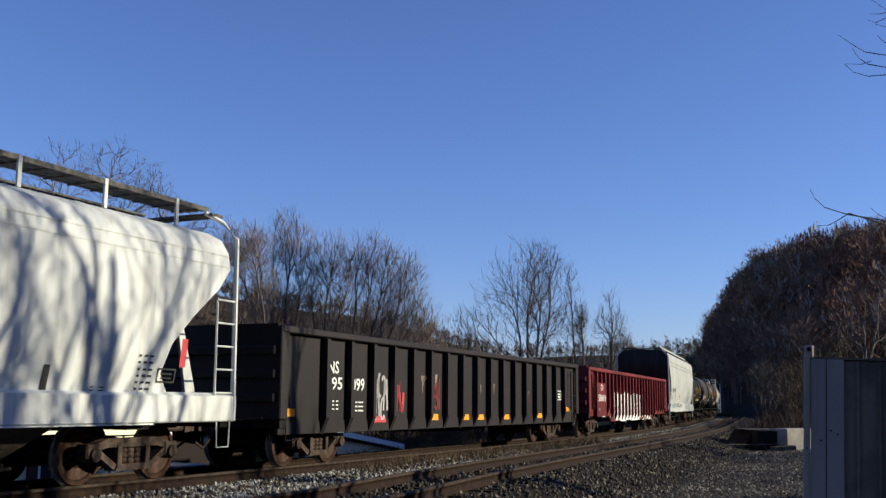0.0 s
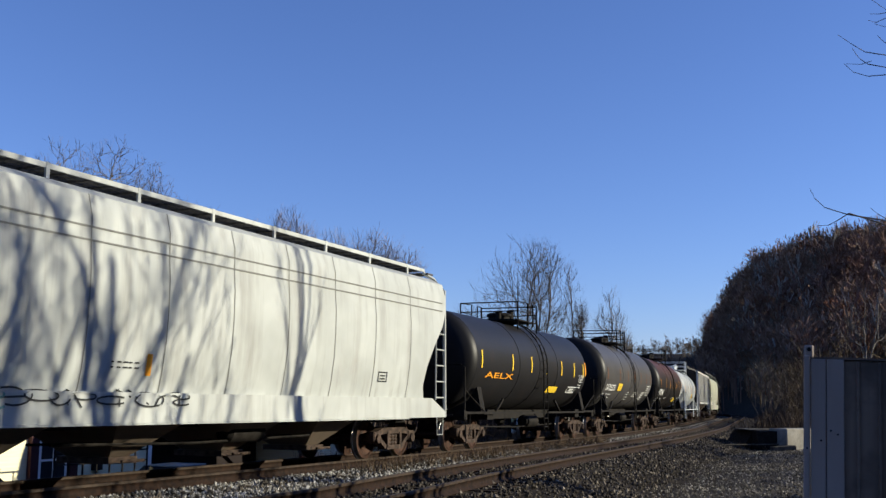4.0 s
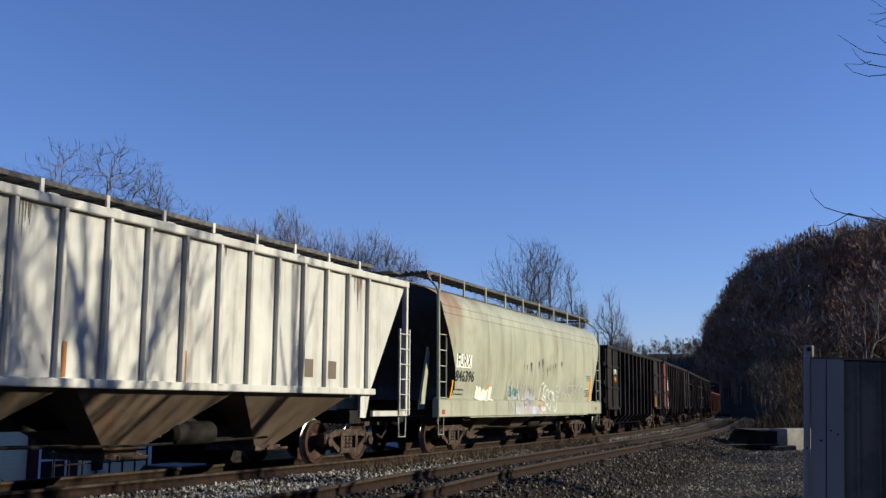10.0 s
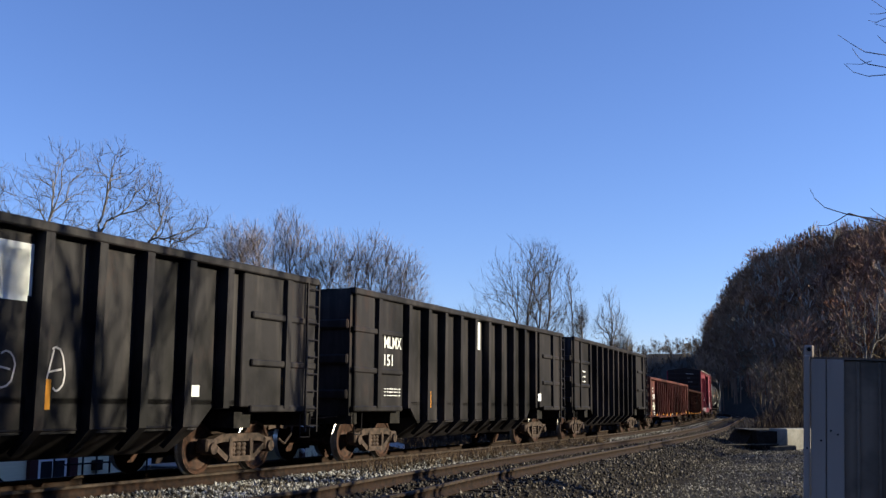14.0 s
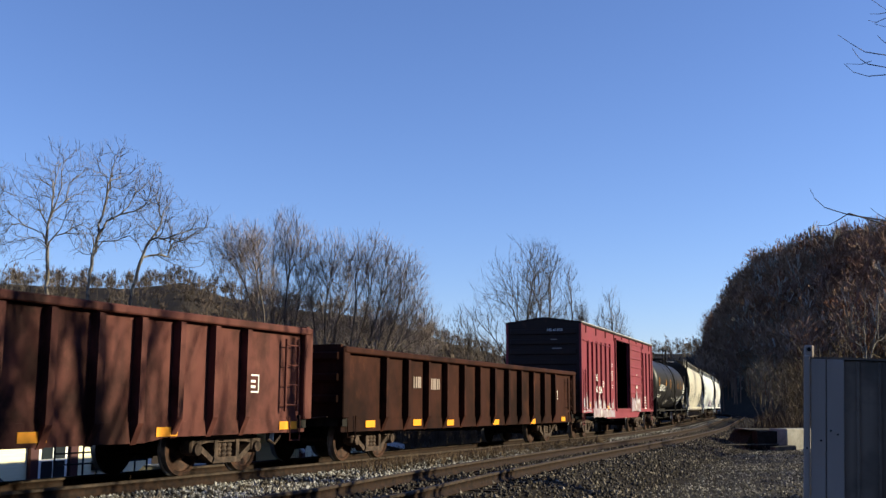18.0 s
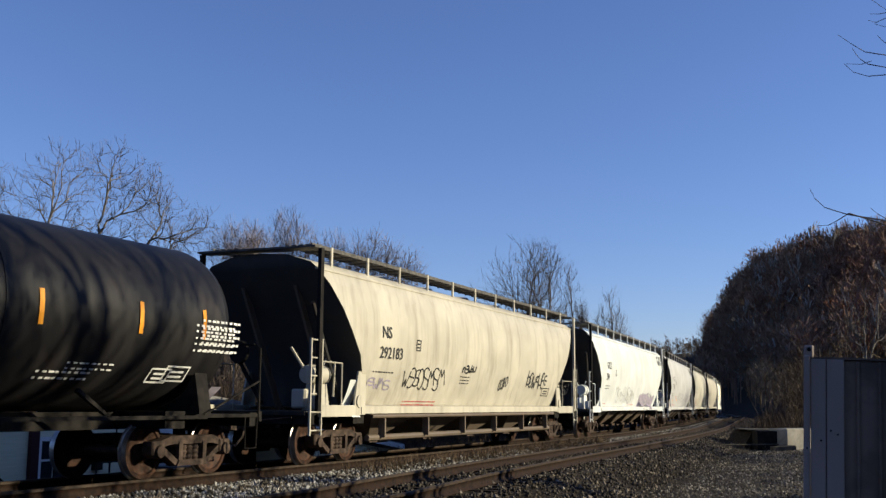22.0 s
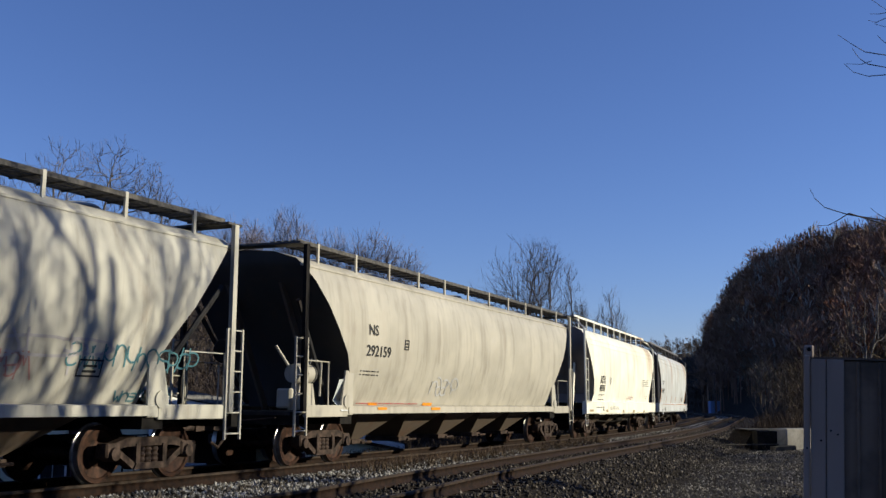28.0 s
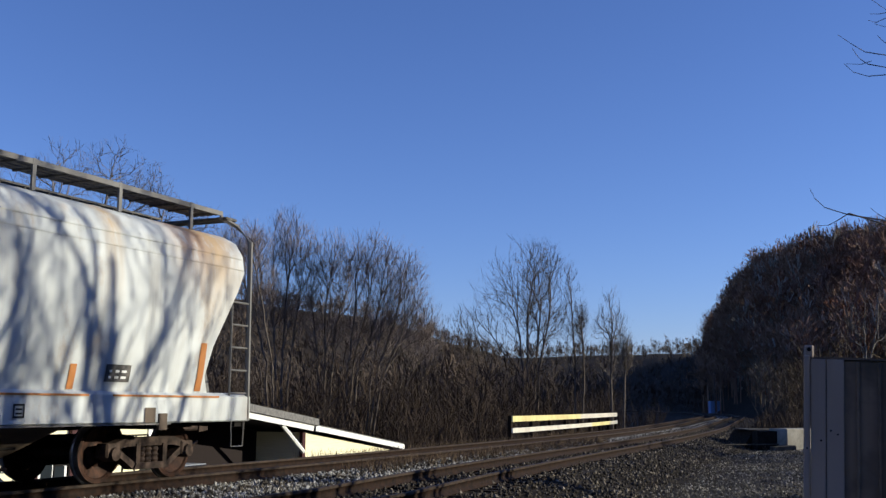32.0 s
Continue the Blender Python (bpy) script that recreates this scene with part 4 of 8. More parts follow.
def mill_gondola(front, rear, mat, label, first, pitch, ribs, top=2.72, low=0.66, ends=0.66, corrugated=False):
    """Long low-sided open gondola with upright ribs and a flat top chord."""
    car, L = new_car("gondola_car", label, "gondola car", front, rear)
    h = L / 2
    side = lambda z: 1.41 if z < ends + 0.25 else (1.43 if corrugated else 1.395)
    g = Geo()
    for s in (-1, 1):
        part("side_sheet", Geo().box(-h + 0.1, h - 0.1, s * 1.36 - 0.03, s * 1.36 + 0.03, ends + 0.1, top), mat, car)
    part("floor", Geo().box(-h + 0.1, h - 0.1, -1.38, 1.38, 1.05, 1.15), mat, car)
    for s in (-1, 1):
        part("top_chord", Geo().box(-h + 0.03, h - 0.03, min(s * 1.36, s * 1.53), max(s * 1.36, s * 1.53), top - 0.13, top, 0.02), mat, car)
        drop = h - 4.2
        part("side_sill", Geo().prism([(-h + 0.1, ends), (-drop - 0.01, ends), (-drop + 0.6, low), (drop - 0.6, low), (drop + 0.01, ends), (h - 0.1, ends), (h - 0.1, ends + 0.25), (-h + 0.1, ends + 0.25)],
                                      min(s * 1.33, s * 1.405), max(s * 1.33, s * 1.405)), mat, car)
        e = Geo().box(min(s * (h - 0.12), s * h), max(s * (h - 0.12), s * h), -1.42, 1.42, 0.95, top + 0.04)
        for z in (1.35, 1.8, 2.25):
            part("end_rib", Geo().box(min(s * (h - 0.01), s * (h + 0.07)), max(s * (h - 0.01), s * (h + 0.07)), -1.40, 1.40, z - 0.09, z + 0.09, 0.03), mat, car)
        part("end_wall", e, mat, car)
        for k in (-1, 1):
            part("corner_post", Geo().box(min(s * (h - 0.28), s * h), max(s * (h - 0.28), s * h), k * 1.45 - 0.06, k * 1.45 + 0.06, 0.95, top - 0.02, 0.02), mat, car)
            if s > 0 or corrugated:
                ladder(car, s * (h - 0.75) - 0.2, k * 1.49 + (0.02 if k > 0 else 0), 1.1, top - 0.25, 4, mat, 0.42)
            stirrup(car, s * (h - 0.5), k * 1.44, mat, 1.0)
    for i in range(ribs):
        x = first + pitch * i
        lo = low + 0.03 if abs(x) < h - 4.3 else ends + 0.03
        for s in (-1, 1):
            part("side_rib", Geo().prism_x([(s * 1.37, lo - 0.05), (s * 1.40, lo - 0.05), (s * 1.54, lo + 0.28), (s * 1.54, top - 0.16), (s * 1.37, top - 0.13)], x - 0.065, x + 0.065), mat, car)
    if corrugated:
        for i in range(ribs - 1):
            x, w = first + pitch * (i + 0.5), pitch * 0.36
            g = Geo()
            for z in (1.30, 1.53, 1.76, 1.99, 2.22, 2.45):
                g.box(x - w, x + w, -1.425, -1.37, z - 0.05, z + 0.05, 0.02)
            part("pressed_panel", g, mat, car)
    underframe(car, L, 0.80)
    running_gear(car, L, 2.2)
    brake_rig(car, 0.5)
    return car, side, h


def coal_gondola(front, rear, mat, label, corner=None):
    """Tall coal gondola with a drooping belly between its trucks and heavy ribs."""
    car, L = new_car("coal_gondola_car", label, "gondola car", front, rear)
    h = L / 2
    top = 3.72
    side = lambda z: 1.365
    on_panel = lambda z: 1.475
    deep = h - 3.5
    out = [(-h + 0.1, 1.20), (-deep - 0.3, 1.20), (-deep + 0.15, 0.80), (deep - 0.15, 0.80), (deep + 0.3, 1.20), (h - 0.1, 1.20), (h - 0.1, top), (-h + 0.1, top)]
    for s in (-1, 1):
        part("side_sheet", Geo().prism(out, s * 1.33 - 0.03, s * 1.33 + 0.03), mat, car)
        for e in (-1, 1):
            for a, c, y in ((0.12, 1.02, 1.50), (1.10, 2.55, 1.47)):
                part("end_panel", Geo().box(min(e * (h - a), e * (h - c)), max(e * (h - a), e * (h - c)), min(s * 1.34, s * y), max(s * 1.34, s * y), 1.18, top - 0.12, 0.02), corner if corner and e < 0 and a < 1 else mat, car)
    for s in (-1, 1):
        part("belly", Geo().prism_x([(0, 0.36), (s * 0.75, 0.42), (s * 1.38, 0.85), (s * 1.30, 0.95), (0, 0.8)], -deep + 0.1, deep - 0.1), mat, car)
        part("top_chord", Geo().box(-h + 0.02, h - 0.02, min(s * 1.36, s * 1.54), max(s * 1.36, s * 1.54), top - 0.12, top + 0.02, 0.02), mat, car)
        e = Geo().box(min(s * (h - 0.12), s * h), max(s * (h - 0.12), s * h), -1.42, 1.42, 1.0, top)
        for z in (1.45, 2.2, 2.95):
            part("end_rib", Geo().box(min(s * (h - 0.01), s * (h + 0.09)), max(s * (h - 0.01), s * (h + 0.09)), -1.40, 1.40, z - 0.10, z + 0.10, 0.03), mat, car)
        part("end_wall", e, mat, car)
        for k in (-1, 1):
            for z in (1.15, 1.98, 2.85):
                part("side_stiffener", Geo().box(min(s * (h - 0.05), s * (h - 2.3)), max(s * (h - 0.05), s * (h - 2.45)), k * 1.49 - 0.04, k * 1.49 + 0.04, z - 0.06, z + 0.06, 0.02), mat, car)
            if s > 0:
                ladder(car, h - 0.50, k * 1.54, 0.70, top - 0.1, 9, mat, 0.42)
            stirrup(car, s * (h - 0.35), k * 1.46, mat, 1.05)
    part("coal_load_floor", Geo().box(-h + 0.15, h - 0.15, -1.36, 1.36, 1.22, 1.30), mat, car)
    for x in [-6.6, -5.0] + [-3.85 + 1.06 * i for i in range(9)] + [6.55]:
        for s in (-1, 1):
            if abs(x) < deep:
                o = [(s * 1.34, 0.82), (s * 1.08, 0.55), (s * 1.16, 0.50), (s * 1.54, 0.86), (s * 1.56, top - 0.13), (s * 1.34, top - 0.12)]
            else:
                o = [(s * 1.34, 1.14), (s * 1.55, 1.16), (s * 1.56, top - 0.13), (s * 1.34, top - 0.12)]
            part("side_rib", Geo().prism_x(o, x - 0.085, x + 0.085), mat, car)
    underframe(car, L, 0.84)
    running_gear(car, L, 1.95)
    return car, side, h


def box_car(front, rear, mat, label):
    car, L = new_car("boxcar", label, "boxcar", front, rear)
    h = L / 2
    top = 4.32
    side = lambda z: 1.47 if z < 1.13 else 1.437
    door0, door1 = -1.57, 1.45         # the open doorway
    for s in (-1, 1):
        g = Geo().box(-h + 0.05, door0, s * 1.40 - 0.03, s * 1.40 + 0.03, 0.98, top)
        g.box(door1, h - 0.05, s * 1.40 - 0.03, s * 1.40 + 0.03, 0.98, top)
        g.box(door0, door1, s * 1.40 - 0.03, s * 1.40 + 0.03, top - 0.22, top)
        part("side_sheet", g, mat, car)
    part("far_door", Geo().box(door0, door1, 1.44, 1.50, 1.15, top - 0.2), mat, car)
    part("floor", Geo().box(-h + 0.05, h - 0.05, -1.38, 1.38, 1.04, 1.14), M_TIE, car, "worn plank floor")
    part("roof", Geo().prism_x([(-1.48, top - 0.02), (1.48, top - 0.02), (1.48, top + 0.06), (0, top + 0.26), (-1.48, top + 0.06)], -h, h), M_BOXEND, car, "near-black roof")
    for s in (-1, 1):
        part("eave_rail", Geo().box(-h, h, min(s * 1.42, s * 1.495), max(s * 1.42, s * 1.495), top + 0.045, top + 0.075, 0.008), M_ROOFSTEEL, car)
        sill = [(-h + 0.05, 1.12), (-h + 0.05, 0.97), (-h + 3.9, 0.97), (-h + 4.6, 0.72), (h - 4.6, 0.72), (h - 3.9, 0.97), (h - 0.05, 0.97), (h - 0.05, 1.12)]
        part("side_sill", Geo().prism(sill, min(s * 1.38, s * 1.465), max(s * 1.38, s * 1.465)), mat, car)
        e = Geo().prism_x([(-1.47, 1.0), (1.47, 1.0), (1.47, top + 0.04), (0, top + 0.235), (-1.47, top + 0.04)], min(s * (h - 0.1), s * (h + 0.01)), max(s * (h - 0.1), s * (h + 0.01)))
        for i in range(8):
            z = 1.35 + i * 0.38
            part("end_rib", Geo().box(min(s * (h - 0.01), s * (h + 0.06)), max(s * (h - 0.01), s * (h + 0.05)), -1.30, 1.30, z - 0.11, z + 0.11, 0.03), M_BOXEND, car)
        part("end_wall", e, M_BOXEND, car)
        for k in (-1, 1):
            part("corner_post", Geo().box(min(s * (h - 0.16), s * (h + 0.02)), max(s * (h - 0.16), s * (h + 0.02)), k * 1.43 - 0.05, k * 1.43 + 0.05, 0.98, top, 0.015), mat, car)
            ladder(car, s * h - (0.60 if s > 0 else -0.14), k * 1.47 + (0.02 if k > 0 else 0), 1.05, 2.6, 4, mat, 0.46)
            stirrup(car, s * (h - 0.35), k * 1.44, mat, 1.0)
    posts = (-7.0, -6.2, -5.4, -4.56, -3.66, -2.79, 5.31, 6.23, 7.26)
    for i, x in enumerate(posts):
        for s in (-1, 1):
            part("side_post", Geo().prism_x([(s * 1.42, 1.12), (s * 1.50, 1.14), (s * 1.505, top - 0.62 + 0.02 * i), (s * 1.42, top - 0.58 + 0.02 * i)], x - 0.05, x + 0.05), mat, car)
    for x, y in zip((-7.9,) + posts[:5], posts):
        part("panel_flange", Geo().box(x + 0.08, y - 0.05, -1.475, -1.425, top - 0.63, top - 0.58), mat, car)
    for i in range(9):
        x = -h + 0.9 + (L - 1.8) * i / 8
        part("eave_gusset", Geo().prism([(x - 0.04, top - 0.04), (x + 0.04, top - 0.04), (x + 0.03, top - 0.3), (x - 0.03, top - 0.3)], -1.47, -1.43), mat, car)
    for text, z, y, w in (("HS 61356", 4.02, 0.17, 0.60),):
        mark = lettering(car, text, y, z, 0.11, w, M_LETTER_W, lambda q: 0.0)
        mark.rotation_euler, mark.location = (0, 0, -math.pi / 2), (-h - 0.06, 0, 0)
    part("end_stencil", Geo().box(-h - 0.062, -h - 0.055, -0.55, -0.30, 3.70, 3.73).box(-h - 0.062, -h - 0.055, -0.72, -0.35, 3.36, 3.40), M_DUSTY, car, "small stencilled data")
    door = part("sliding_door", Geo().box(door1 + 0.02, door1 + 3.18, -1.50, -1.455, 1.16, top - 0.2), mat, car, "slid-open panelled door")
    for i in range(7):
        z = 1.45 + i * 0.40
        part("door_rib", Geo().box(door1 + 0.08, door1 + 3.12, -1.53, -1.495, z - 0.05, z + 0.05, 0.015), mat, door)
    for x in (door1 + 0.0, door1 + 3.15):
        part("door_stile", Geo().box(x, x + 0.06, -1.54, -1.49, 1.14, top - 0.18), mat, door)
    for z in (1.08, top - 0.2):
        part("door_track", Geo().box(door0 - 0.1, door1 + 3.3, -1.52, -1.43, z - 0.05, z + 0.03), mat, car)
    part("door_jamb", Geo().box(door0 - 0.09, door0, -1.50, -1.36, 1.1, top - 0.2), mat, car)
    part("lining", Geo().box(-h + 0.12, h - 0.12, 1.33, 1.365, 1.14, top - 0.1), M_TIE, car, "dark plywood lining")
    underframe(car, L, 0.86)
    running_gear(car, L, 2.3)
    brake_rig(car, 0)
    return car, side, h


def tank_car(front, rear, mat, label, rail_mat, radius=1.43, mid=0.0, stripes=None):
    """Tank car: a horizontal cylinder with dished heads, saddles, ladder and top platform."""
    car, L = new_car("tank_car", label, "tank car", front, rear)
    h = L / 2
    zc = 1.02 + radius + 0.08
    t = h - 0.72
    prof = [(-t - 0.02, 0.02), (-t + 0.02, radius * 0.40), (-t + 0.10, radius * 0.72), (-t + 0.20, radius * 0.90), (-t + 0.32, radius * 0.975), (-t + 0.46, radius)]
    for k in (-0.33, 0.0, 0.33):
        prof += [(k * t - 0.03, radius), (k * t - 0.025, radius + 0.012), (k * t + 0.025, radius + 0.012), (k * t + 0.03, radius)]
    prof += [(-a, r) for a, r in prof[5:6]]
    part("tank", Geo().lathe(prof[5:], "x", 48, (0, 0, zc)), mat, car, smooth=True)
    # cars with dark railings get black heads, darker than a charcoal tank
    for s in (-1, 1):
        part("tank_head", Geo().lathe([(s * a, r) for a, r in prof[:5]] + [(s * (-t + 0.47), radius)], "x", 48, (0, 0, zc)), mat if rail_mat is not M_DARK else P_TANKBLACK, car, "dished tank end", smooth=True)
    side = lambda z: math.sqrt(max(0.02, radius ** 2 - (z - zc) ** 2)) + 0.006
    for s in (-1, 1):
        g = Geo()
        x = s * (h - 1.62)
        g.prism_x([(-1.42, 1.02), (-1.42, 1.14), (-1.30, 1.75), (-1.0, 1.35), (-0.5, 1.12), (0.5, 1.12), (1.0, 1.35), (1.30, 1.75), (1.42, 1.14), (1.42, 1.02)], x - 0.16, x + 0.16)
        part("saddle", g, mat if rail_mat is not M_DARK else M_DARK, car)
        p = Geo().box(min(s * (h - 0.02), s * (h - 1.9)), max(s * (h - 0.02), s * (h - 1.9)), -1.46, 1.46, 1.00, 1.06)
        p.box(min(s * (h - 0.02), s * (h - 0.10)), max(s * (h - 0.02), s * (h - 0.10)), -1.48, 1.48, 0.92, 1.10)
        part("end_platform", p, rail_mat, car)
        for k in (-1, 1):
            part("end_railing", Geo().tube([(s * (h - 0.10), k * 1.46, 1.0), (s * (h - 0.10), k * 1.46, 2.25), (s * (h - 0.12), k * 1.34, 2.32), (s * (h - 0.12), k * 0.1, 2.32)], 0.024, 6)
                 .tube([(s * (h - 0.10), k * 1.46, 1.65), (s * (h - 1.7), k * 1.46, 1.05)], 0.02, 5), rail_mat, car)
            stirrup(car, s * (h - 0.32), k * 1.46, rail_mat, 1.0, 0.55)
            part("sill_step", Geo().prism([(s * (h - 3.7), 1.06), (s * (h - 4.3), 1.40), (s * (h - 4.25), 1.45), (s * (h - 3.6), 1.06)], k * 1.05, k * 1.12), rail_mat, car)
    for k in (-1, 1):
        part("side_walk", Geo().box(-h + 1.6, h - 1.6, k * 1.38 - 0.09, k * 1.38 + 0.09, 0.98, 1.04), rail_mat, car)
    # ladder up to the platform
    g = Geo()
    for x in (mid + 0.10, mid + 0.52):
        pts = [(x, -radius - 0.10, 0.45), (x, -radius - 0.10, zc)]
        pts += [(x, -(radius + 0.10) * math.cos(a), zc + (radius + 0.10) * math.sin(a)) for a in [0.2, 0.4, 0.6, 0.8, 1.0, 1.15]]
        g.tube(pts, 0.024, 5)
    for i in range(13):
        q = 0.55 + i * 0.27
        if q < zc:
            y, z = -radius - 0.10, q
        else:
            a = (q - zc) / (radius + 0.1)
            y, z = -(radius + 0.10) * math.cos(a), zc + (radius + 0.10) * math.sin(a)
        g.tube([(mid + 0.10, y, z), (mid + 0.52, y, z)], 0.016, 5)
    part("ladder", g, rail_mat, car)
    zt = zc + radius
    part("top_platform", Geo().box(mid - 1.05, mid + 1.0, -1.0, 1.0, zt + 0.02, zt + 0.06), rail_mat, car)
    for y in (-1.0, 1.0):
        g = Geo().tube([(mid - 1.0, y, zt - 0.3), (mid - 1.0, y, zt + 0.62), (mid + 0.05, y, zt + 0.66), (mid + 0.05, y, zt - 0.1)], 0.024, 6)
        g.tube([(mid + 0.60, y, zt - 0.1), (mid + 0.60, y, zt + 0.66), (mid + 1.0, y, zt + 0.66), (mid + 1.0, y, zt - 0.3)], 0.024, 6)
        g.tube([(mid - 1.0, y, zt + 0.32), (mid + 0.05, y, zt + 0.34)], 0.018, 5)
        part("platform_railing", g, rail_mat, car)
    for x in (-1.0, 1.0):
        part("platform_railing", Geo().tube([(mid + x, -1.0, zt + 0.62), (mid + x, 1.0, zt + 0.62)], 0.02, 5).tube([(mid + x, -1.0, zt + 0.32), (mid + x, 1.0, zt + 0.32)], 0.018, 5), rail_mat, car)
    part("manway", Geo().lathe([(zt - 0.1, 0.36), (zt + 0.22, 0.36), (zt + 0.24, 0.42), (zt + 0.30, 0.42), (zt + 0.36, 0.25), (zt + 0.38, 0.03)], "z", 18, (mid, 0, 0)), rail_mat, car, smooth=True)
    for x, r, e in ((-0.62, 0.09, 0.3), (0.55, 0.12, 0.42), (0.75, 0.07, 0.26)):
        part("valve", Geo().lathe([(zt - 0.05, r), (zt + e, r), (zt + e + 0.04, r * 1.4), (zt + e + 0.08, r * 0.4)], "z", 12, (mid + x, -0.2, 0)), rail_mat, car, smooth=True)
    part("bottom_outlet", Geo().lathe([(0.45, 0.08), (0.62, 0.08), (0.66, 0.18), (1.05, 0.22)], "z", 12, (mid, 0, 0)), M_DARK, car)
    for u in (-0.88, -0.45, -0.15, 0.12, 0.40, 0.66, 0.86):
        bar(car, u * t, zc - 0.25, 0.09, 0.5, stripes or M_ORANGE, side)
    running_gear(car, L, 1.5)
    underframe(car, L)
    brake_rig(car, 0.8)
    return car, side, h


# ---- the train, from its head to its tail ----
M_DUSTY = plain("worn_white_marks", (0.30, 0.27, 0.26))
M_WORNSTEEL = paint("worn_grey_steel", (0.16, 0.155, 0.15), 0.3, 0.4)
RUST_A, RUST_B = (0.30, 0.15, 0.075), (0.42, 0.30, 0.17)          # fresh and faded run rust
P_OFFWHITE = paint("offwhite_hopper_paint", (0.58, 0.59, 0.57), 0.18, 0.5)
P_GREY = paint("grey_hopper_paint", (0.40, 0.415, 0.40), 0.10, 0.40)
P_CREAM = paint("cream_hopper_paint", (0.47, 0.45, 0.385), 0.2, 0.5)
P_FURX = paint("pale_green_grey_paint", (0.33, 0.335, 0.255), 0.4, 0.6, dirt_col=(0.13, 0.12, 0.085), runs=((-7.55, 0.75, 4.1, 2.7, 1.0, (0.22, 0.095, 0.05)), (-6.9, 0.45, 4.0, 3.0, 0.8, (0.22, 0.095, 0.05)), (-5.2, 0.5, 4.1, 3.4, 0.5, (0.17, 0.10, 0.06))))
P_BEIGE = paint("beige_hopper_paint", (0.45, 0.42, 0.35), 0.10, 0.45)
P_PURE = paint("clean_white_paint", (0.62, 0.645, 0.64), 0.02, 0.15, 0.4)
P_LGREY = paint("light_grey_paint", (0.46, 0.46, 0.46), 0.06, 0.3)
P_IVORY = paint("ivory_hopper_paint", (0.85, 0.82, 0.69), 0.2, 0.3, runs=((6.4, 1.0, 3.9, 2.2, 0.9, RUST_B), (7.0, 0.5, 3.9, 2.6, 0.7, RUST_A), (2.6, 0.6, 4.1, 3.2, 0.5, RUST_B)))
P_BLUEW = paint("chalky_white_paint", (0.53, 0.55, 0.55), 0.45, 0.45, rust_col=(0.33, 0.20, 0.10), dirt_col=(0.22, 0.17, 0.11),
               runs=((-1.75, 0.55, 3.9, 1.6, 1.0, RUST_A), (-0.1, 0.3, 4.2, 3.2, 0.8, RUST_A), (2.4, 0.35, 4.2, 2.6, 0.8, RUST_B), (4.8, 0.30, 4.2, 2.4, 0.9, RUST_B), (7.0, 1.1, 4.1, 2.9, 1.0, RUST_A), (7.4, 0.8, 3.8, 2.2, 0.9, RUST_B), (-4.6, 0.5, 4.2, 2.8, 0.6, RUST_B), (-6.4, 0.4, 4.2, 3.0, 0.6, RUST_B)))
P_RIB = paint("dingy_white_paint", (0.50, 0.49, 0.45), 0.25, 0.65)
M_SEAM = plain("dark_weld_seam", (0.17, 0.17, 0.16))
# end paints, much darker than the pale hulls
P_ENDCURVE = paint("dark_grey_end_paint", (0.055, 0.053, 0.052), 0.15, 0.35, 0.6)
M_ENDS = paint("near_black_end_paint", (0.022, 0.022, 0.024), 0.2, 0.4, 0.6)
P_FUNNEL = paint("grimy_funnel_paint", (0.135, 0.106, 0.082), 0.5, 0.65)
M_BAYS = paint("rusty_funnel_paint", (0.130, 0.096, 0.070), 0.5, 0.6, soot=0.5)
P_BLACKGON = paint("faded_black_paint", (0.0135, 0.0100, 0.0118), 0.35, 0.35, 0.55, rust_col=(0.04, 0.023, 0.019), dirt_col=(0.032, 0.0245, 0.0235), soot=0.4)
P_REDGON = paint("oxide_red_paint", (0.165, 0.030, 0.034), 0.25, 0.5, 0.6, dirt_col=(0.05, 0.018, 0.015), soot=0.5, shine=0.1)
P_BROWNGON = paint("rusted_brown_paint", (0.098, 0.034, 0.028), 0.6, 0.45, 0.65, rust_col=(0.14, 0.058, 0.042), dirt_col=(0.036, 0.018, 0.0155), soot=0.9, shine=0.08)
P_DULLGON = paint("rusted_dull_paint", (0.034, 0.011, 0.007), 0.7, 0.5, 0.65, rust_col=(0.085, 0.03, 0.015), dirt_col=(0.018, 0.009, 0.0065), soot=0.8, shine=0.06)
P_COAL = paint("coal_black_paint", (0.019, 0.0165, 0.018), 0.5, 0.95, 0.5, rust_col=(0.05, 0.028, 0.022), dirt_col=(0.050, 0.043, 0.042), soot=0.85, shine=0.12)
P_REDEND = paint("faded_red_paint", (0.15, 0.026, 0.03), 0.3, 0.5, soot=0.8)
P_BOX = paint("boxcar_red_paint", (0.165, 0.022, 0.036), 0.12, 0.25, 0.6, rust_col=(0.15, 0.05, 0.04))
# boxcar ends and roof, far darker than its red sides
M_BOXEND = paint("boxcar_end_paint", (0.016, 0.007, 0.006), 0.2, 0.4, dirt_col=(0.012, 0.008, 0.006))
M_ROOFSTEEL = grainy("galvanised_roof", (0.35, 0.34, 0.33), (0.55, 0.54, 0.52), 5, 0.5, 0.1, metal=0.3)
P_TANKBLACK = paint("black_tank_paint", (0.013, 0.0125, 0.0135), 0.05, 0.4, 0.45, dirt_col=(0.026, 0.023, 0.022), shine=0.16)
P_TANKGREY = paint("charcoal_tank_paint", (0.062, 0.059, 0.058), 0.08, 0.45, 0.42, rust_col=(0.09, 0.05, 0.035), dirt_col=(0.03, 0.027, 0.027), shine=0.16)
P_TANKRUST = paint("rusty_tank_paint", (0.012, 0.0105, 0.010), 0.25, 0.5, 0.55, rust_col=(0.13, 0.045, 0.026), dirt_col=(0.02, 0.016, 0.014), soot=0.4, shine=0.12, cap=(3.55, (0.080, 0.033, 0.024)))
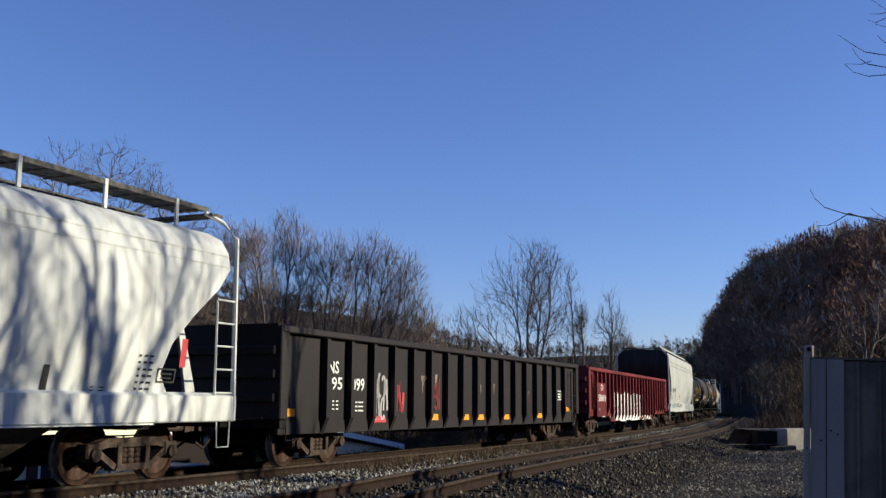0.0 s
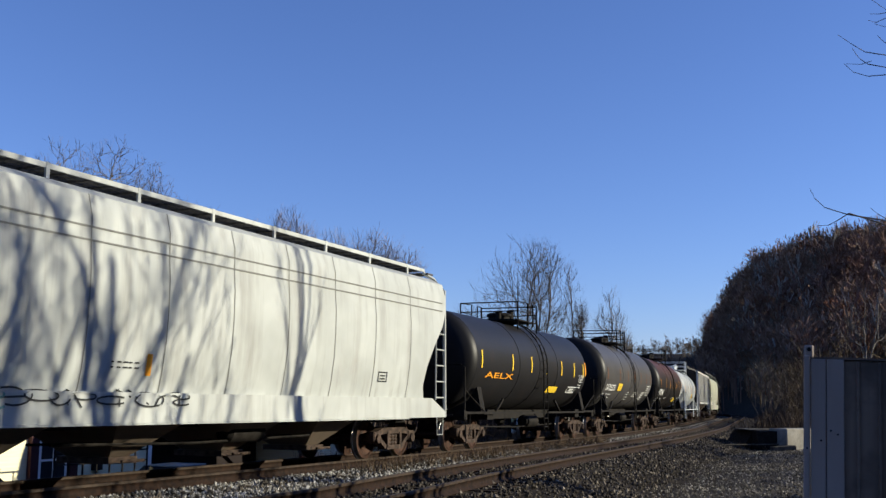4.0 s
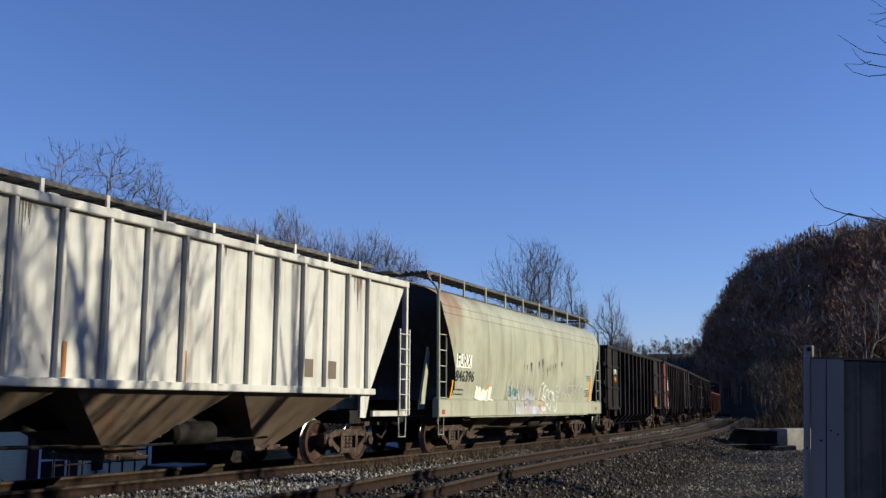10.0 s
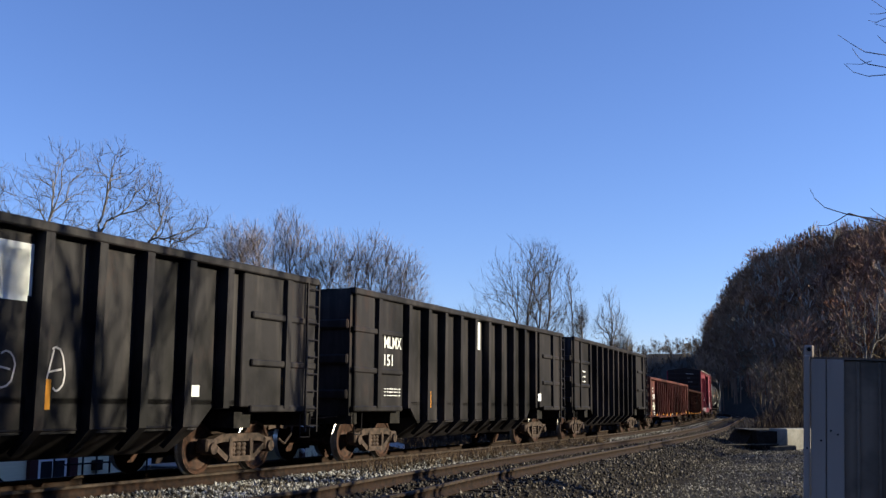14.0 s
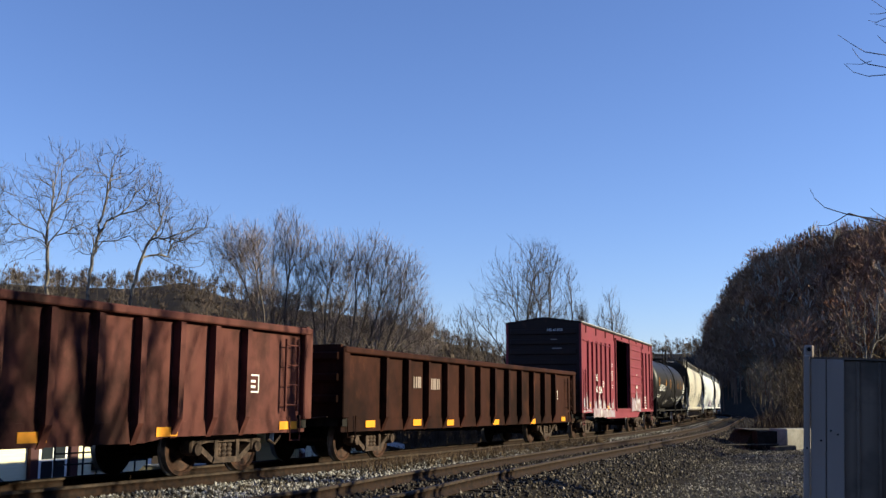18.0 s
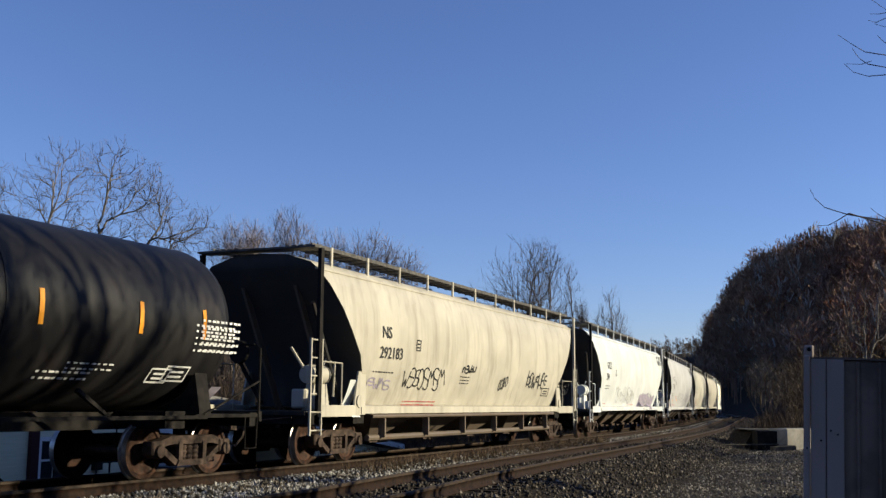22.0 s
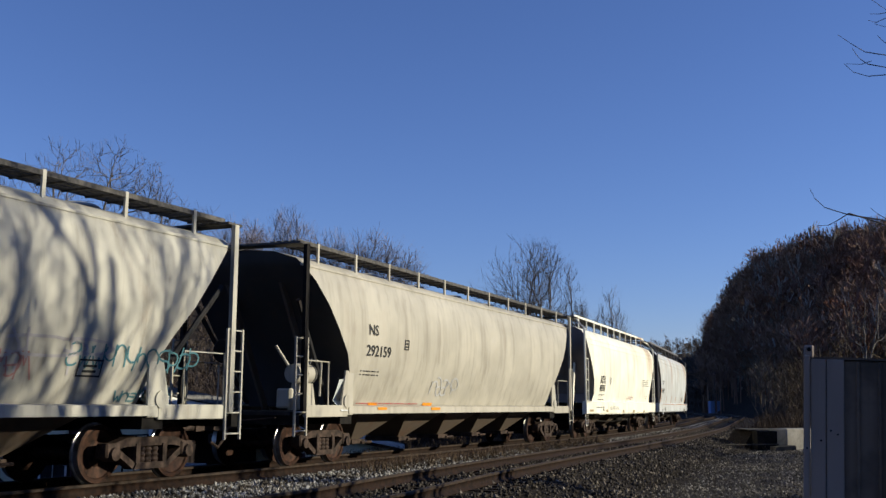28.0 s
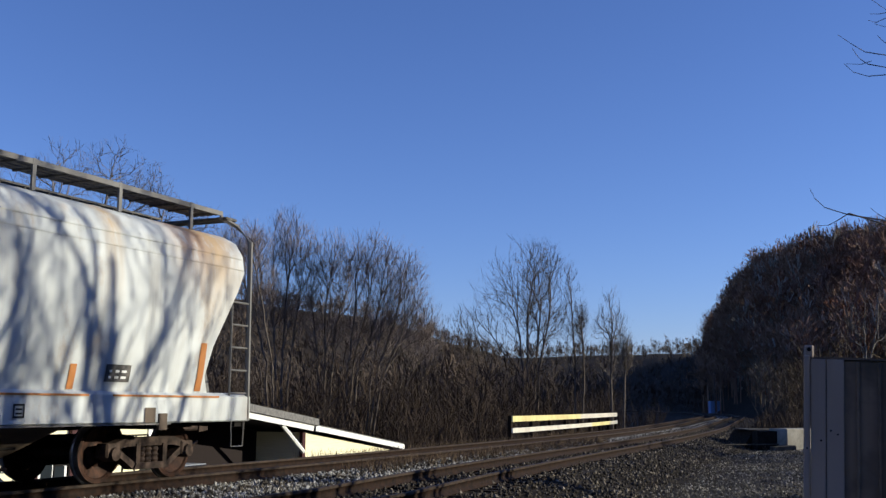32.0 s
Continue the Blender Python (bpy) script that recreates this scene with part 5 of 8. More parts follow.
P_BROWNMARK = plain("faded_brown_marker", (0.20, 0.085, 0.035))
P_TANKWHITE = paint("white_tank_paint", (0.35, 0.365, 0.37), 0.05, 0.4, 0.45)
P_LILAC = grainy("faded_lilac_spray", (0.22, 0.21, 0.24), (0.36, 0.31, 0.40), 5, 0.7, 0.05)
P_GREYSPRAY = plain("grey_spray", (0.40, 0.38, 0.39))
P_REDFADE = plain("faded_red_spray", (0.42, 0.22, 0.20))
P_TEAL = plain("teal_spray", (0.08, 0.20, 0.235))

cars = []
cars.append(rounded_hopper(-238.3, -221.96, P_OFFWHITE, "dirty white covered hopper car with bulging sides"))
cars.append(mill_gondola(-220.6, -200.2, P_BLACKGON, "black open gondola car with faded red graffiti", -8.43, 1.055, 17))
cars.append(mill_gondola(-198.62, -178.1, P_REDGON, "oxide-red gondola car with white block graffiti", -8.82, 0.817, 23, low=0.60, ends=0.84, corrugated=True))
cars.append(rounded_hopper(-176.5, -157.8, P_GREY, "pale grey covered hopper car with slanted end bays", bays=4, posts=9, boxy=1.0, cut=0.66))
cars.append(tank_car(-156.6, -142.5, P_TANKBLACK, "black tank car with yellow side markers", M_DARK, stripes=M_YELLOW))
cars.append(tank_car(-141.45, -127.35, P_TANKGREY, "charcoal-grey tank car with a yellow panel", M_DARK, 1.48, stripes=P_BROWNMARK))
cars.append(tank_car(-126.2, -111.6, P_TANKRUST, "rust-stained brown and black tank car", M_DARK, 1.45))
cars.append(tank_car(-110.4, -95.6, P_TANKWHITE, "white tank car with white railings", P_PURE, 1.40, mid=0.8))
cars.append(ribbed_hopper(-94.4, -77.0, P_RIB, "dingy white ribbed hopper car with brown funnels"))
cars.append(rounded_hopper(-75.4, -58.65, P_FURX, "greenish-grey covered hopper car stained with rust and graffiti", bays=3, cut=0.62))
for a, b, lab in ((-57.3, -42.0, "black coal gondola car with a white side panel"), (-40.9, -25.5, "black coal gondola car with a faded red front corner"),
                  (-24.1, -8.5, "black coal gondola car with white lettering"), (-7.1, 8.0, "black coal gondola car with rusty ribs")):
    cars.append(coal_gondola(a, b, P_COAL, lab, P_REDEND if "red" in lab else None))
cars.append(mill_gondola(9.3, 30.3, P_BROWNGON, "rusted red-brown gondola car with white lettering", -7.71, 0.941, 18, low=0.62, ends=0.70))
cars.append(mill_gondola(31.5, 49.1, P_DULLGON, "rusted dark brown gondola car with yellow markers", -6.76, 1.185, 12, top=2.45))
cars.append(box_car(50.15, 66.4, P_BOX, "red boxcar with an open side door and graffiti"))
cars.append(tank_car(67.6, 84.9, P_TANKBLACK, "clean black tank car with orange markers", M_DARK, 1.46))
cars.append(pellet_hopper(86.4, 105.8, P_BEIGE, "beige covered hopper car with scrawled graffiti", 4, True))
cars.append(pellet_hopper(107.5, 127.2, P_PURE, "clean white covered hopper car with outlined graffiti"))
cars.append(pellet_hopper(128.7, 148.2, P_LGREY, "light grey covered hopper car with a dark front end"))
cars.append(pellet_hopper(149.5, 169.3, P_CREAM, "stained cream covered hopper car with red and teal graffiti"))
cars.append(pellet_hopper(170.8, 190.2, P_BEIGE, "beige covered hopper car with black lettering"))
# the ivory car's ends are greyed: their shade is put into the paint
cars.append(rounded_hopper(191.8, 208.0, P_IVORY, "ivory covered hopper car with black lettering", bays=3, posts=11, cut=0.8, end_mat=paint("shaded_end_paint", (0.20, 0.18, 0.165), 0.3, 0.5)))
cars.append(rounded_hopper(209.5, 226.4, P_BLUEW, "chalky white covered hopper car streaked with rust", bays=3, posts=9, cut=0.64, light=M_WORNSTEEL, end_mat=P_ENDCURVE))


# ---- marks, writing and graffiti on the cars ----
P_DUST = plain("faded_chalk", (0.26, 0.20, 0.17))
P_PALE = grainy("pale_worn_spray", (0.15, 0.075, 0.085), (0.34, 0.305, 0.295), 4.5, 0.7, 0.1, big=(1.6, (0.26, 0.21, 0.25)))
P_RUSTY = plain("faded_marker_brown", (0.42, 0.33, 0.20))
P_SKYWASH = grainy("pale_blue_spray", (0.27, 0.31, 0.38), (0.46, 0.50, 0.56), 3, 0.7, 0.05, big=(1.2, (0.36, 0.33, 0.30)))
P_RUSTORANGE = plain("rust_orange", (0.42, 0.17, 0.05))
on_door = lambda z: 1.535
on_panel = lambda z: 1.475
on_plate = lambda z: 1.546
on_posts = lambda z: 1.508
car, side, half = cars[0]
stencil(car, [(5.61, 1.44, 0.36, 0.046), (5.61, 1.54, 0.36, 0.046), (5.61, 1.64, 0.36, 0.046), (5.61, 1.74, 0.36, 0.046), (5.61, 1.85, 0.36, 0.046), (5.61, 1.95, 0.36, 0.046)], M_LETTER_K, side)
frame_mark(car, 6.08, 1.56, 0.45, 0.23, M_LETTER_K, side)
stencil(car, [(4.66, 1.41, 0.35, 0.023), (4.66, 1.46, 0.35, 0.023)], M_LETTER_K, side)
bar(car, 6.59, 1.82, 0.15, 0.46, M_RED, side)
bar(car, 3.7, 1.41, 0.12, 0.35, M_LETTER_K, side, "stain", "dark stain")
car, side, half = cars[1]
lettering(car, "NS", -8.22, 1.87, 0.26, 0.45, M_LETTER_W, side)
lettering(car, "195", -8.23, 1.54, 0.26, 0.62, M_LETTER_W, side)
lettering(car, "099", -7.19, 1.53, 0.27, 0.59, M_LETTER_W, side)
stencil(car, [(-8.02, 1.13, 0.3, 0.036), (-8.02, 1.21, 0.3, 0.036), (-8.02, 1.29, 0.3, 0.036)], M_LETTER_W, side)
stencil(car, [(-7.15, 1.09, 0.57, 0.041), (-7.15, 1.18, 0.57, 0.041), (-7.15, 1.27, 0.57, 0.041)], M_LETTER_W, side)
for x, z, w in ((-10.02, 1.0, 0.52), (-2.98, 0.86, 0.49), (-0.86, 0.84, 0.47), (0.26, 0.83, 0.48), (2.41, 0.82, 0.47), (5.59, 0.84, 0.52), (8.92, 1.04, 0.40)):
    bar(car, x, z, w, 0.15, M_ORANGE, side)
scrawl(car, -6.16, 0.81, 0.67, 1.17, P_GREYSPRAY, side, 17, 5, r=0.05, label="spray-painted scrawl")
scrawl(car, -5.14, 1.0, 0.55, 0.72, M_RED, side, 18, 3, r=0.07, label="spray-painted scrawl")
scrawl(car, -3.07, 1.12, 0.66, 0.86, P_REDEND, side, 19, 4, r=0.06, label="spray-painted scrawl")
bar(car, -6.15, 0.84, 0.62, 0.14, M_RED, side)
for k, (x, z) in enumerate(((-5.0, 1.55), (-3.6, 1.7), (-2.9, 1.75), (-1.9, 1.68), (0.3, 1.55), (1.35, 1.6), (2.4, 1.5), (3.3, 1.55), (4.5, 1.45), (4.75, 1.2))):
    rust_run(car, x, z + 0.25, 0.32, 0.55, P_DUST if k % 3 else P_REDEND, side, 700 + k, 2)
frame_mark(car, 7.84, 1.43, 0.50, 0.32, M_LETTER_W, side)
car, side, half = cars[2]
bar(car, -9.08, 0.82, 1.67, 1.32, P_REDGON, on_plate, "lettering_panel", "flat panel behind the lettering")
lettering(car, "CR", -8.32, 1.84, 0.24, 0.44, M_LETTER_W, on_plate)
lettering(car, "596011", -8.82, 1.41, 0.27, 1.42, M_LETTER_W, on_plate)
piece(car, -4.88, 0.57, 6.39, 1.26, M_LETTER_W, side, 25, 9, P_REDGON, "large white block graffiti")
for k in range(5, 13):
    x = -8.82 + 0.817 * k
    bar(car, x - 0.066, 0.66, 0.132, 1.08 + 0.10 * ((k * 5) % 3) / 2, M_LETTER_W, lambda z: 1.538, "graffiti", "white paint over the rib")
bar(car, -10.17, 1.4, 0.34, 0.2, M_ORANGE, side)
bar(car, -7.29, 1.05, 0.45, 0.14, M_ORANGE, side)
for x, z in ((-4.02, 0.97), (0.09, 0.92), (7.63, 1.02)):
    patch(car, "reflector", [(x, z), (x + 0.38, z), (x + 0.38, z + 0.12), (x, z + 0.12)], M_ORANGE, side, "", 0.026)
scrawl(car, -7.31, 0.76, 0.47, 0.26, M_LETTER_W, side, 29, 4, r=0.04, label="spray-painted scrawl")
lettering(car, "T RNS", 1.55, 0.86, 0.23, 3.72, M_LETTER_W, side)
lettering(car, "STAK", 2.33, 0.57, 0.22, 2.94, M_LETTER_W, side)
stencil(car, [(-5.71, 0.76, 0.39, 0.05), (-5.71, 0.87, 0.39, 0.05)], M_LETTER_W, side)
bar(car, -1.01, 2.61, 0.08, 0.1, M_LETTER_W, side, "paint_mark", "")
stencil(car, [(-8.88, 1.03, 0.44, 0.032), (-8.88, 1.1, 0.44, 0.032)], M_LETTER_W, on_plate)
bar(car, 9.53, 1.35, 0.28, 0.22, M_ORANGE, side)
frame_mark(car, 6.37, 0.87, 0.45, 0.28, M_LETTER_W, side)
car, side, half = cars[3]
lettering(car, "AEX 11008", -7.58, 2.05, 0.28, 1.66, M_LETTER_K, side)
frame_mark(car, -5.69, 2.12, 0.23, 0.22, M_LETTER_K, side)
stencil(car, [(-8.08, 1.63, 0.45, 0.033), (-8.08, 1.7, 0.45, 0.033), (-8.08, 1.78, 0.45, 0.033)], M_LETTER_K, side)
stencil(car, [(-7.25, 1.65, 0.39, 0.033), (-7.25, 1.72, 0.39, 0.033), (-7.25, 1.8, 0.39, 0.033)], M_LETTER_K, side)
scrawl(car, -8.09, 1.14, 3.03, 0.28, P_TEAL, side, 41, 9, r=0.025, label="spray-painted scrawl")
scrawl(car, -5.06, 1.17, 3.98, 0.28, M_LETTER_K, side, 42, 9, r=0.02, label="spray-painted scrawl")
bar(car, -8.57, 1.58, 0.13, 0.89, M_ORANGE, side)
bar(car, -5.25, 1.61, 0.14, 0.36, M_ORANGE, side)
bar(car, -2.19, 1.66, 0.13, 0.34, M_ORANGE, side)
stencil(car, [(-2.98, 1.76, 0.66, 0.034), (-2.98, 1.84, 0.66, 0.034)], M_LETTER_K, side)
frame_mark(car, 5.61, 1.74, 0.43, 0.23, M_LETTER_K, side)
car, side, half = cars[4]
stencil(car, [(4.91, 2.1, 0.73, 0.035), (4.91, 2.18, 0.73, 0.035), (4.91, 2.26, 0.73, 0.035), (4.91, 2.33, 0.73, 0.035)], M_LETTER_W, side)
stencil(car, [(4.9, 1.89, 0.58, 0.038), (4.9, 1.98, 0.58, 0.038)], M_LETTER_W, side)
bar(car, 5.76, 2.35, 0.12, 0.5, M_ORANGE, side)
lettering(car, "AELX", -5.13, 2.02, 0.16, 2.47, M_ORANGE, side)
bar(car, 1.3, 1.68, 1.22, 0.21, M_YELLOW, side, "placard", "")
frame_mark(car, 3.84, 1.7, 1.04, 0.22, M_LETTER_W, side)
car, side, half = cars[5]
lettering(car, "GATX23275", -5.56, 1.88, 0.26, 2.01, M_LETTER_W, side)
stencil(car, [(-5.67, 1.58, 1.92, 0.058), (-5.67, 1.71, 1.92, 0.058)], M_LETTER_W, side)
bar(car, -2.93, 1.9, 0.86, 0.31, M_YELLOW, side, "placard", "yellow panel")
stencil(car, [(-2.82, 1.96, 0.61, 0.04), (-2.82, 2.05, 0.61, 0.04)], M_LETTER_K, side)
stencil(car, [(-0.39, 1.53, 0.85, 0.047), (-0.39, 1.64, 0.85, 0.047), (-0.39, 1.74, 0.85, 0.047), (-0.39, 1.84, 0.85, 0.047)], M_LETTER_W, side)
stencil(car, [(1.31, 1.67, 1.07, 0.039), (1.31, 1.76, 1.07, 0.039), (1.31, 1.84, 1.07, 0.039)], M_LETTER_W, side)
frame_mark(car, 3.34, 1.57, 0.85, 0.33, M_LETTER_W, side)
stencil(car, [(4.4, 1.78, 1.12, 0.047), (4.4, 1.88, 1.12, 0.047), (4.4, 1.99, 1.12, 0.047), (4.4, 2.09, 1.12, 0.047), (4.4, 2.2, 1.12, 0.047)], M_LETTER_W, side)
car, side, half = cars[6]
lettering(car, "GATX 23466", -5.93, 1.83, 0.34, 2.03, M_LETTER_W, side)
stencil(car, [(-6.02, 1.51, 2.25, 0.058), (-6.02, 1.64, 2.25, 0.058)], M_LETTER_W, side)
bar(car, 2.67, 1.53, 0.99, 0.26, M_YELLOW, side, "placard", "yellow panel")
frame_mark(car, 4.47, 1.53, 0.59, 0.26, M_LETTER_W, side)
stencil(car, [(5.51, 1.81, 1.31, 0.05), (5.51, 1.92, 1.31, 0.05), (5.51, 2.03, 1.31, 0.05), (5.51, 2.14, 1.31, 0.05), (5.51, 2.25, 1.31, 0.05)], M_LETTER_W, side)
stencil(car, [(-2.46, 1.67, 0.71, 0.036), (-2.46, 1.75, 0.71, 0.036)], M_LETTER_W, side)
stencil(car, [(1.43, 1.7, 0.91, 0.025), (1.43, 1.76, 0.91, 0.025)], M_LETTER_W, side)
stencil(car, [(5.45, 1.93, 1.13, 0.046), (5.45, 2.03, 1.13, 0.046), (5.45, 2.13, 1.13, 0.046), (5.45, 2.24, 1.13, 0.046), (5.45, 2.34, 1.13, 0.046)], M_LETTER_W, side)
car, side, half = cars[7]
lettering(car, "TAEX 1273", -5.76, 1.96, 0.28, 1.37, M_LETTER_K, side)
stencil(car, [(-5.96, 1.65, 1.51, 0.043), (-5.96, 1.74, 1.51, 0.043)], M_LETTER_K, side)
stencil(car, [(-4.13, 1.98, 0.58, 0.033), (-4.13, 2.05, 0.58, 0.033), (-4.13, 2.13, 0.58, 0.033)], M_LETTER_K, side)
bar(car, 1.63, 1.8, 0.69, 0.38, M_YELLOW, side, "placard", "yellow panel")
frame_mark(car, 3.4, 1.74, 0.55, 0.27, M_LETTER_K, side)
car, side, half = cars[8]
lettering(car, "MW", -5.64, 2.52, 0.29, 0.46, M_LETTER_K, side)
lettering(car, "CX", -4.84, 2.52, 0.29, 0.42, M_LETTER_K, side)
lettering(car, "461", -5.66, 2.01, 0.27, 0.50, M_LETTER_K, side)
lettering(car, "586", -4.88, 2.01, 0.27, 0.50, M_LETTER_K, side)
stencil(car, [(-5.62, 1.72, 0.4, 0.06), (-5.62, 1.84, 0.4, 0.06), (-4.86, 1.70, 0.46, 0.06), (-4.86, 1.82, 0.46, 0.06)], M_DUSTY, side)
bar(car, 4.12, 1.77, 0.36, 0.36, P_FUNNEL, side, "data_panel", "dark data panel")
bar(car, 5.0, 1.76, 0.40, 0.36, P_FUNNEL, side, "data_panel", "dark data panel")
for x, z, w, h in ((-6.46, 1.62, 0.08, 0.5), (-2.34, 1.60, 0.08, 0.5), (0.36, 1.60, 0.09, 0.5), (3.06, 1.61, 0.09, 0.44)):
    bar(car, x, z, w, h, P_RUSTORANGE, side)
for x, k in ((-3.4, 2), (1.1, 4), (6.1, 6)):
    rust_run(car, x, 3.98, 0.35, 0.9, P_FUNNEL, side, 500 + k, 3)

car, side, half = cars[9]
bar(car, -7.22, 2.22, 1.1, 0.36, P_IVORY, side, "repaint_patch", "pale repainted patch")
lettering(car, "FURX", -7.13, 2.24, 0.34, 0.97, M_LETTER_K, side)
lettering(car, "846396", -7.21, 1.85, 0.3, 1.37, M_LETTER_K, side)
stencil(car, [(-7.18, 1.5, 0.67, 0.054), (-7.18, 1.62, 0.67, 0.054)], M_LETTER_K, side)
piece(car, -5.58, 1.36, 1.24, 0.4, P_IVORY, side, 89, 6, None, "spray-painted graffiti piece")
ragged_wash(car, -2.35, 0.94, 3.1, 1.05, P_SKYWASH, side, 90, "faded pale blue graffiti wash")
scrawl(car, 0.35, 0.95, 1.66, 1.05, M_LETTER_W, side, 91, 5, r=0.035, label="white graffiti letters")
scrawl(car, 0.29, 0.98, 0.35, 0.55, M_ORANGE, side, 92, 1, r=0.03, label="spray-painted scrawl")
scrawl(car, 2.13, 1.46, 4.44, 0.54, P_LGREY, side, 93, 9, r=0.02, label="spray-painted scrawl")
scrawl(car, -2.98, 1.03, 2.69, 1.0, P_GREYSPRAY, side, 94, 9, r=0.018, label="spray-painted scrawl")
for k, x in enumerate((-1.5, -0.9, -0.2, 0.3, 0.9, 1.3, 1.9, 2.4)):
    rust_run(car, x, 2.5 + 0.25 * ((k * 5) % 4) / 3, 0.4, 0.6, P_FUNNEL, side, 720 + k, 1)
bar(car, -8.12, 1.01, 0.16, 0.11, M_RED, side, "red_square", "")
bar(car, -7.39, 1.41, 0.09, 0.47, M_ORANGE, side)
bar(car, -4.63, 1.41, 0.13, 0.39, M_ORANGE, side)
bar(car, 6.66, 1.42, 0.22, 0.87, M_ORANGE, side)
frame_mark(car, 6.0, 1.58, 0.59, 0.24, M_LETTER_K, side)
bar(car, 7.43, 1.08, 0.16, 0.11, M_RED, side, "red_square", "")
stencil(car, [(6.05, 2.18, 0.64, 0.034), (6.05, 2.26, 0.64, 0.034), (6.05, 2.33, 0.64, 0.034)], M_LETTER_K, side)
scrawl(car, -2.82, 1.49, 0.9, 0.31, P_TEAL, side, 103, 4, r=0.04, label="spray-painted scrawl")
car, side, half = cars[10]
lettering(car, "MLMX", -6.34, 2.57, 0.25, 0.83, M_LETTER_W, on_panel)
lettering(car, "109", -6.2, 2.23, 0.24, 0.54, M_ORANGE, on_panel)
bar(car, -7.16, 1.4, 0.23, 0.46, M_ORANGE, on_panel)
bar(car, -3.63, 1.31, 0.27, 0.38, M_ORANGE, side)
bar(car, -0.49, 1.24, 0.17, 0.44, M_ORANGE, side)
bar(car, 2.67, 1.19, 0.22, 0.49, M_ORANGE, side)
bar(car, 5.43, 1.16, 0.27, 0.53, M_ORANGE, on_panel)
bar(car, 0.51, 2.73, 0.58, 0.74, M_LETTER_W, side, "white_panel", "plain white panel")
bar(car, 4.79, 1.43, 0.29, 0.22, M_LETTER_W, side, "white_square", "")
frame_mark(car, 3.77, 1.34, 0.2, 0.3, M_LETTER_W, side)
frame_mark(car, 3.55, 1.39, 0.45, 0.32, M_LETTER_W, side)
bar(car, 4.84, 1.49, 0.28, 0.24, M_LETTER_W, side, "white_square", "")
bar(car, 2.72, 1.33, 0.14, 0.42, M_ORANGE, side)
bar(car, 5.47, 1.32, 0.2, 0.45, M_ORANGE, on_panel)
stencil(car, [(2.53, 1.14, 0.29, 0.032)], M_LETTER_W, side)
car, side, half = cars[11]
bar(car, -6.38, 1.08, 0.22, 2.71, P_REDEND, on_panel, "red_rib", "")
lettering(car, "SHNX", -6.12, 2.43, 0.28, 0.76, M_LETTER_W, on_panel)
lettering(car, "10765", -6.2, 2.14, 0.28, 1.01, M_LETTER_W, on_panel)
bar(car, -7.22, 1.34, 0.22, 0.41, M_ORANGE, on_panel)
bar(car, -0.29, 2.61, 0.5, 0.71, M_LETTER_W, side, "white_panel", "plain white panel")
scrawl(car, -4.37, 1.43, 0.37, 0.67, P_GREYSPRAY, side, 124, 2, r=0.02, label="spray-painted scrawl")
scrawl(car, -3.68, 1.42, 0.39, 0.68, P_GREYSPRAY, side, 125, 2, r=0.02, label="spray-painted scrawl")
scrawl(car, -2.95, 1.4, 0.41, 0.68, P_GREYSPRAY, side, 126, 2, r=0.02, label="spray-painted scrawl")
scrawl(car, -2.18, 1.38, 0.44, 0.69, P_GREYSPRAY, side, 127, 2, r=0.02, label="spray-painted scrawl")
scrawl(car, -1.36, 1.36, 0.47, 0.7, P_GREYSPRAY, side, 128, 2, r=0.02, label="spray-painted scrawl")
scrawl(car, -0.48, 1.33, 0.49, 0.71, P_GREYSPRAY, side, 129, 2, r=0.02, label="spray-painted scrawl")
scrawl(car, 0.45, 1.31, 0.53, 0.72, P_GREYSPRAY, side, 130, 2, r=0.02, label="spray-painted scrawl")
scrawl(car, -6.14, 1.23, 0.94, 0.55, P_GREYSPRAY, on_panel, 131, 4, r=0.03, label="spray-painted scrawl")
bar(car, -4.35, 1.07, 0.21, 0.49, M_ORANGE, side)
bar(car, -0.4, 2.69, 0.68, 0.72, M_LETTER_W, side, "white_panel", "plain white panel")
bar(car, 0.59, 1.14, 0.15, 0.42, M_ORANGE, side)
bar(car, 3.88, 1.35, 0.21, 0.19, M_LETTER_W, side, "white_square", "")
bar(car, 6.46, 1.27, 0.15, 0.45, M_ORANGE, on_panel)
stencil(car, [(-5.57, 1.28, 0.38, 0.038), (-5.57, 1.36, 0.38, 0.038)], M_LETTER_W, on_panel)
car, side, half = cars[12]
lettering(car, "MLMX", -6.27, 2.51, 0.27, 0.9, M_LETTER_W, on_panel)
lettering(car, "151", -6.26, 2.11, 0.26, 0.43, M_LETTER_W, on_panel)
stencil(car, [(-6.23, 1.43, 0.87, 0.034), (-6.23, 1.51, 0.87, 0.034), (-6.23, 1.58, 0.87, 0.034)], M_LETTER_W, on_panel)
bar(car, -7.1, 1.34, 0.21, 0.49, M_ORANGE, on_panel)
bar(car, -3.6, 1.15, 0.24, 0.42, M_ORANGE, side)
bar(car, -0.42, 2.78, 0.48, 0.81, M_LETTER_W, side, "white_panel", "plain white panel")
bar(car, 5.0, 1.38, 0.31, 0.24, M_LETTER_W, on_panel, "white_square", "")
stencil(car, [(-7.3, 1.24, 0.39, 0.032)], M_ORANGE, on_panel)
car, side, half = cars[13]
stencil(car, [(-6.13, 2.11, 0.52, 0.082), (-6.13, 2.29, 0.52, 0.082), (-6.13, 2.48, 0.52, 0.082)], M_LETTER_W, on_panel)
bar(car, -0.56, 2.83, 0.48, 0.67, M_LETTER_W, side, "white_panel", "plain white panel")
car, side, half = cars[14]
lettering(car, "NS", -8.99, 1.97, 0.28, 0.37, M_LETTER_W, side)
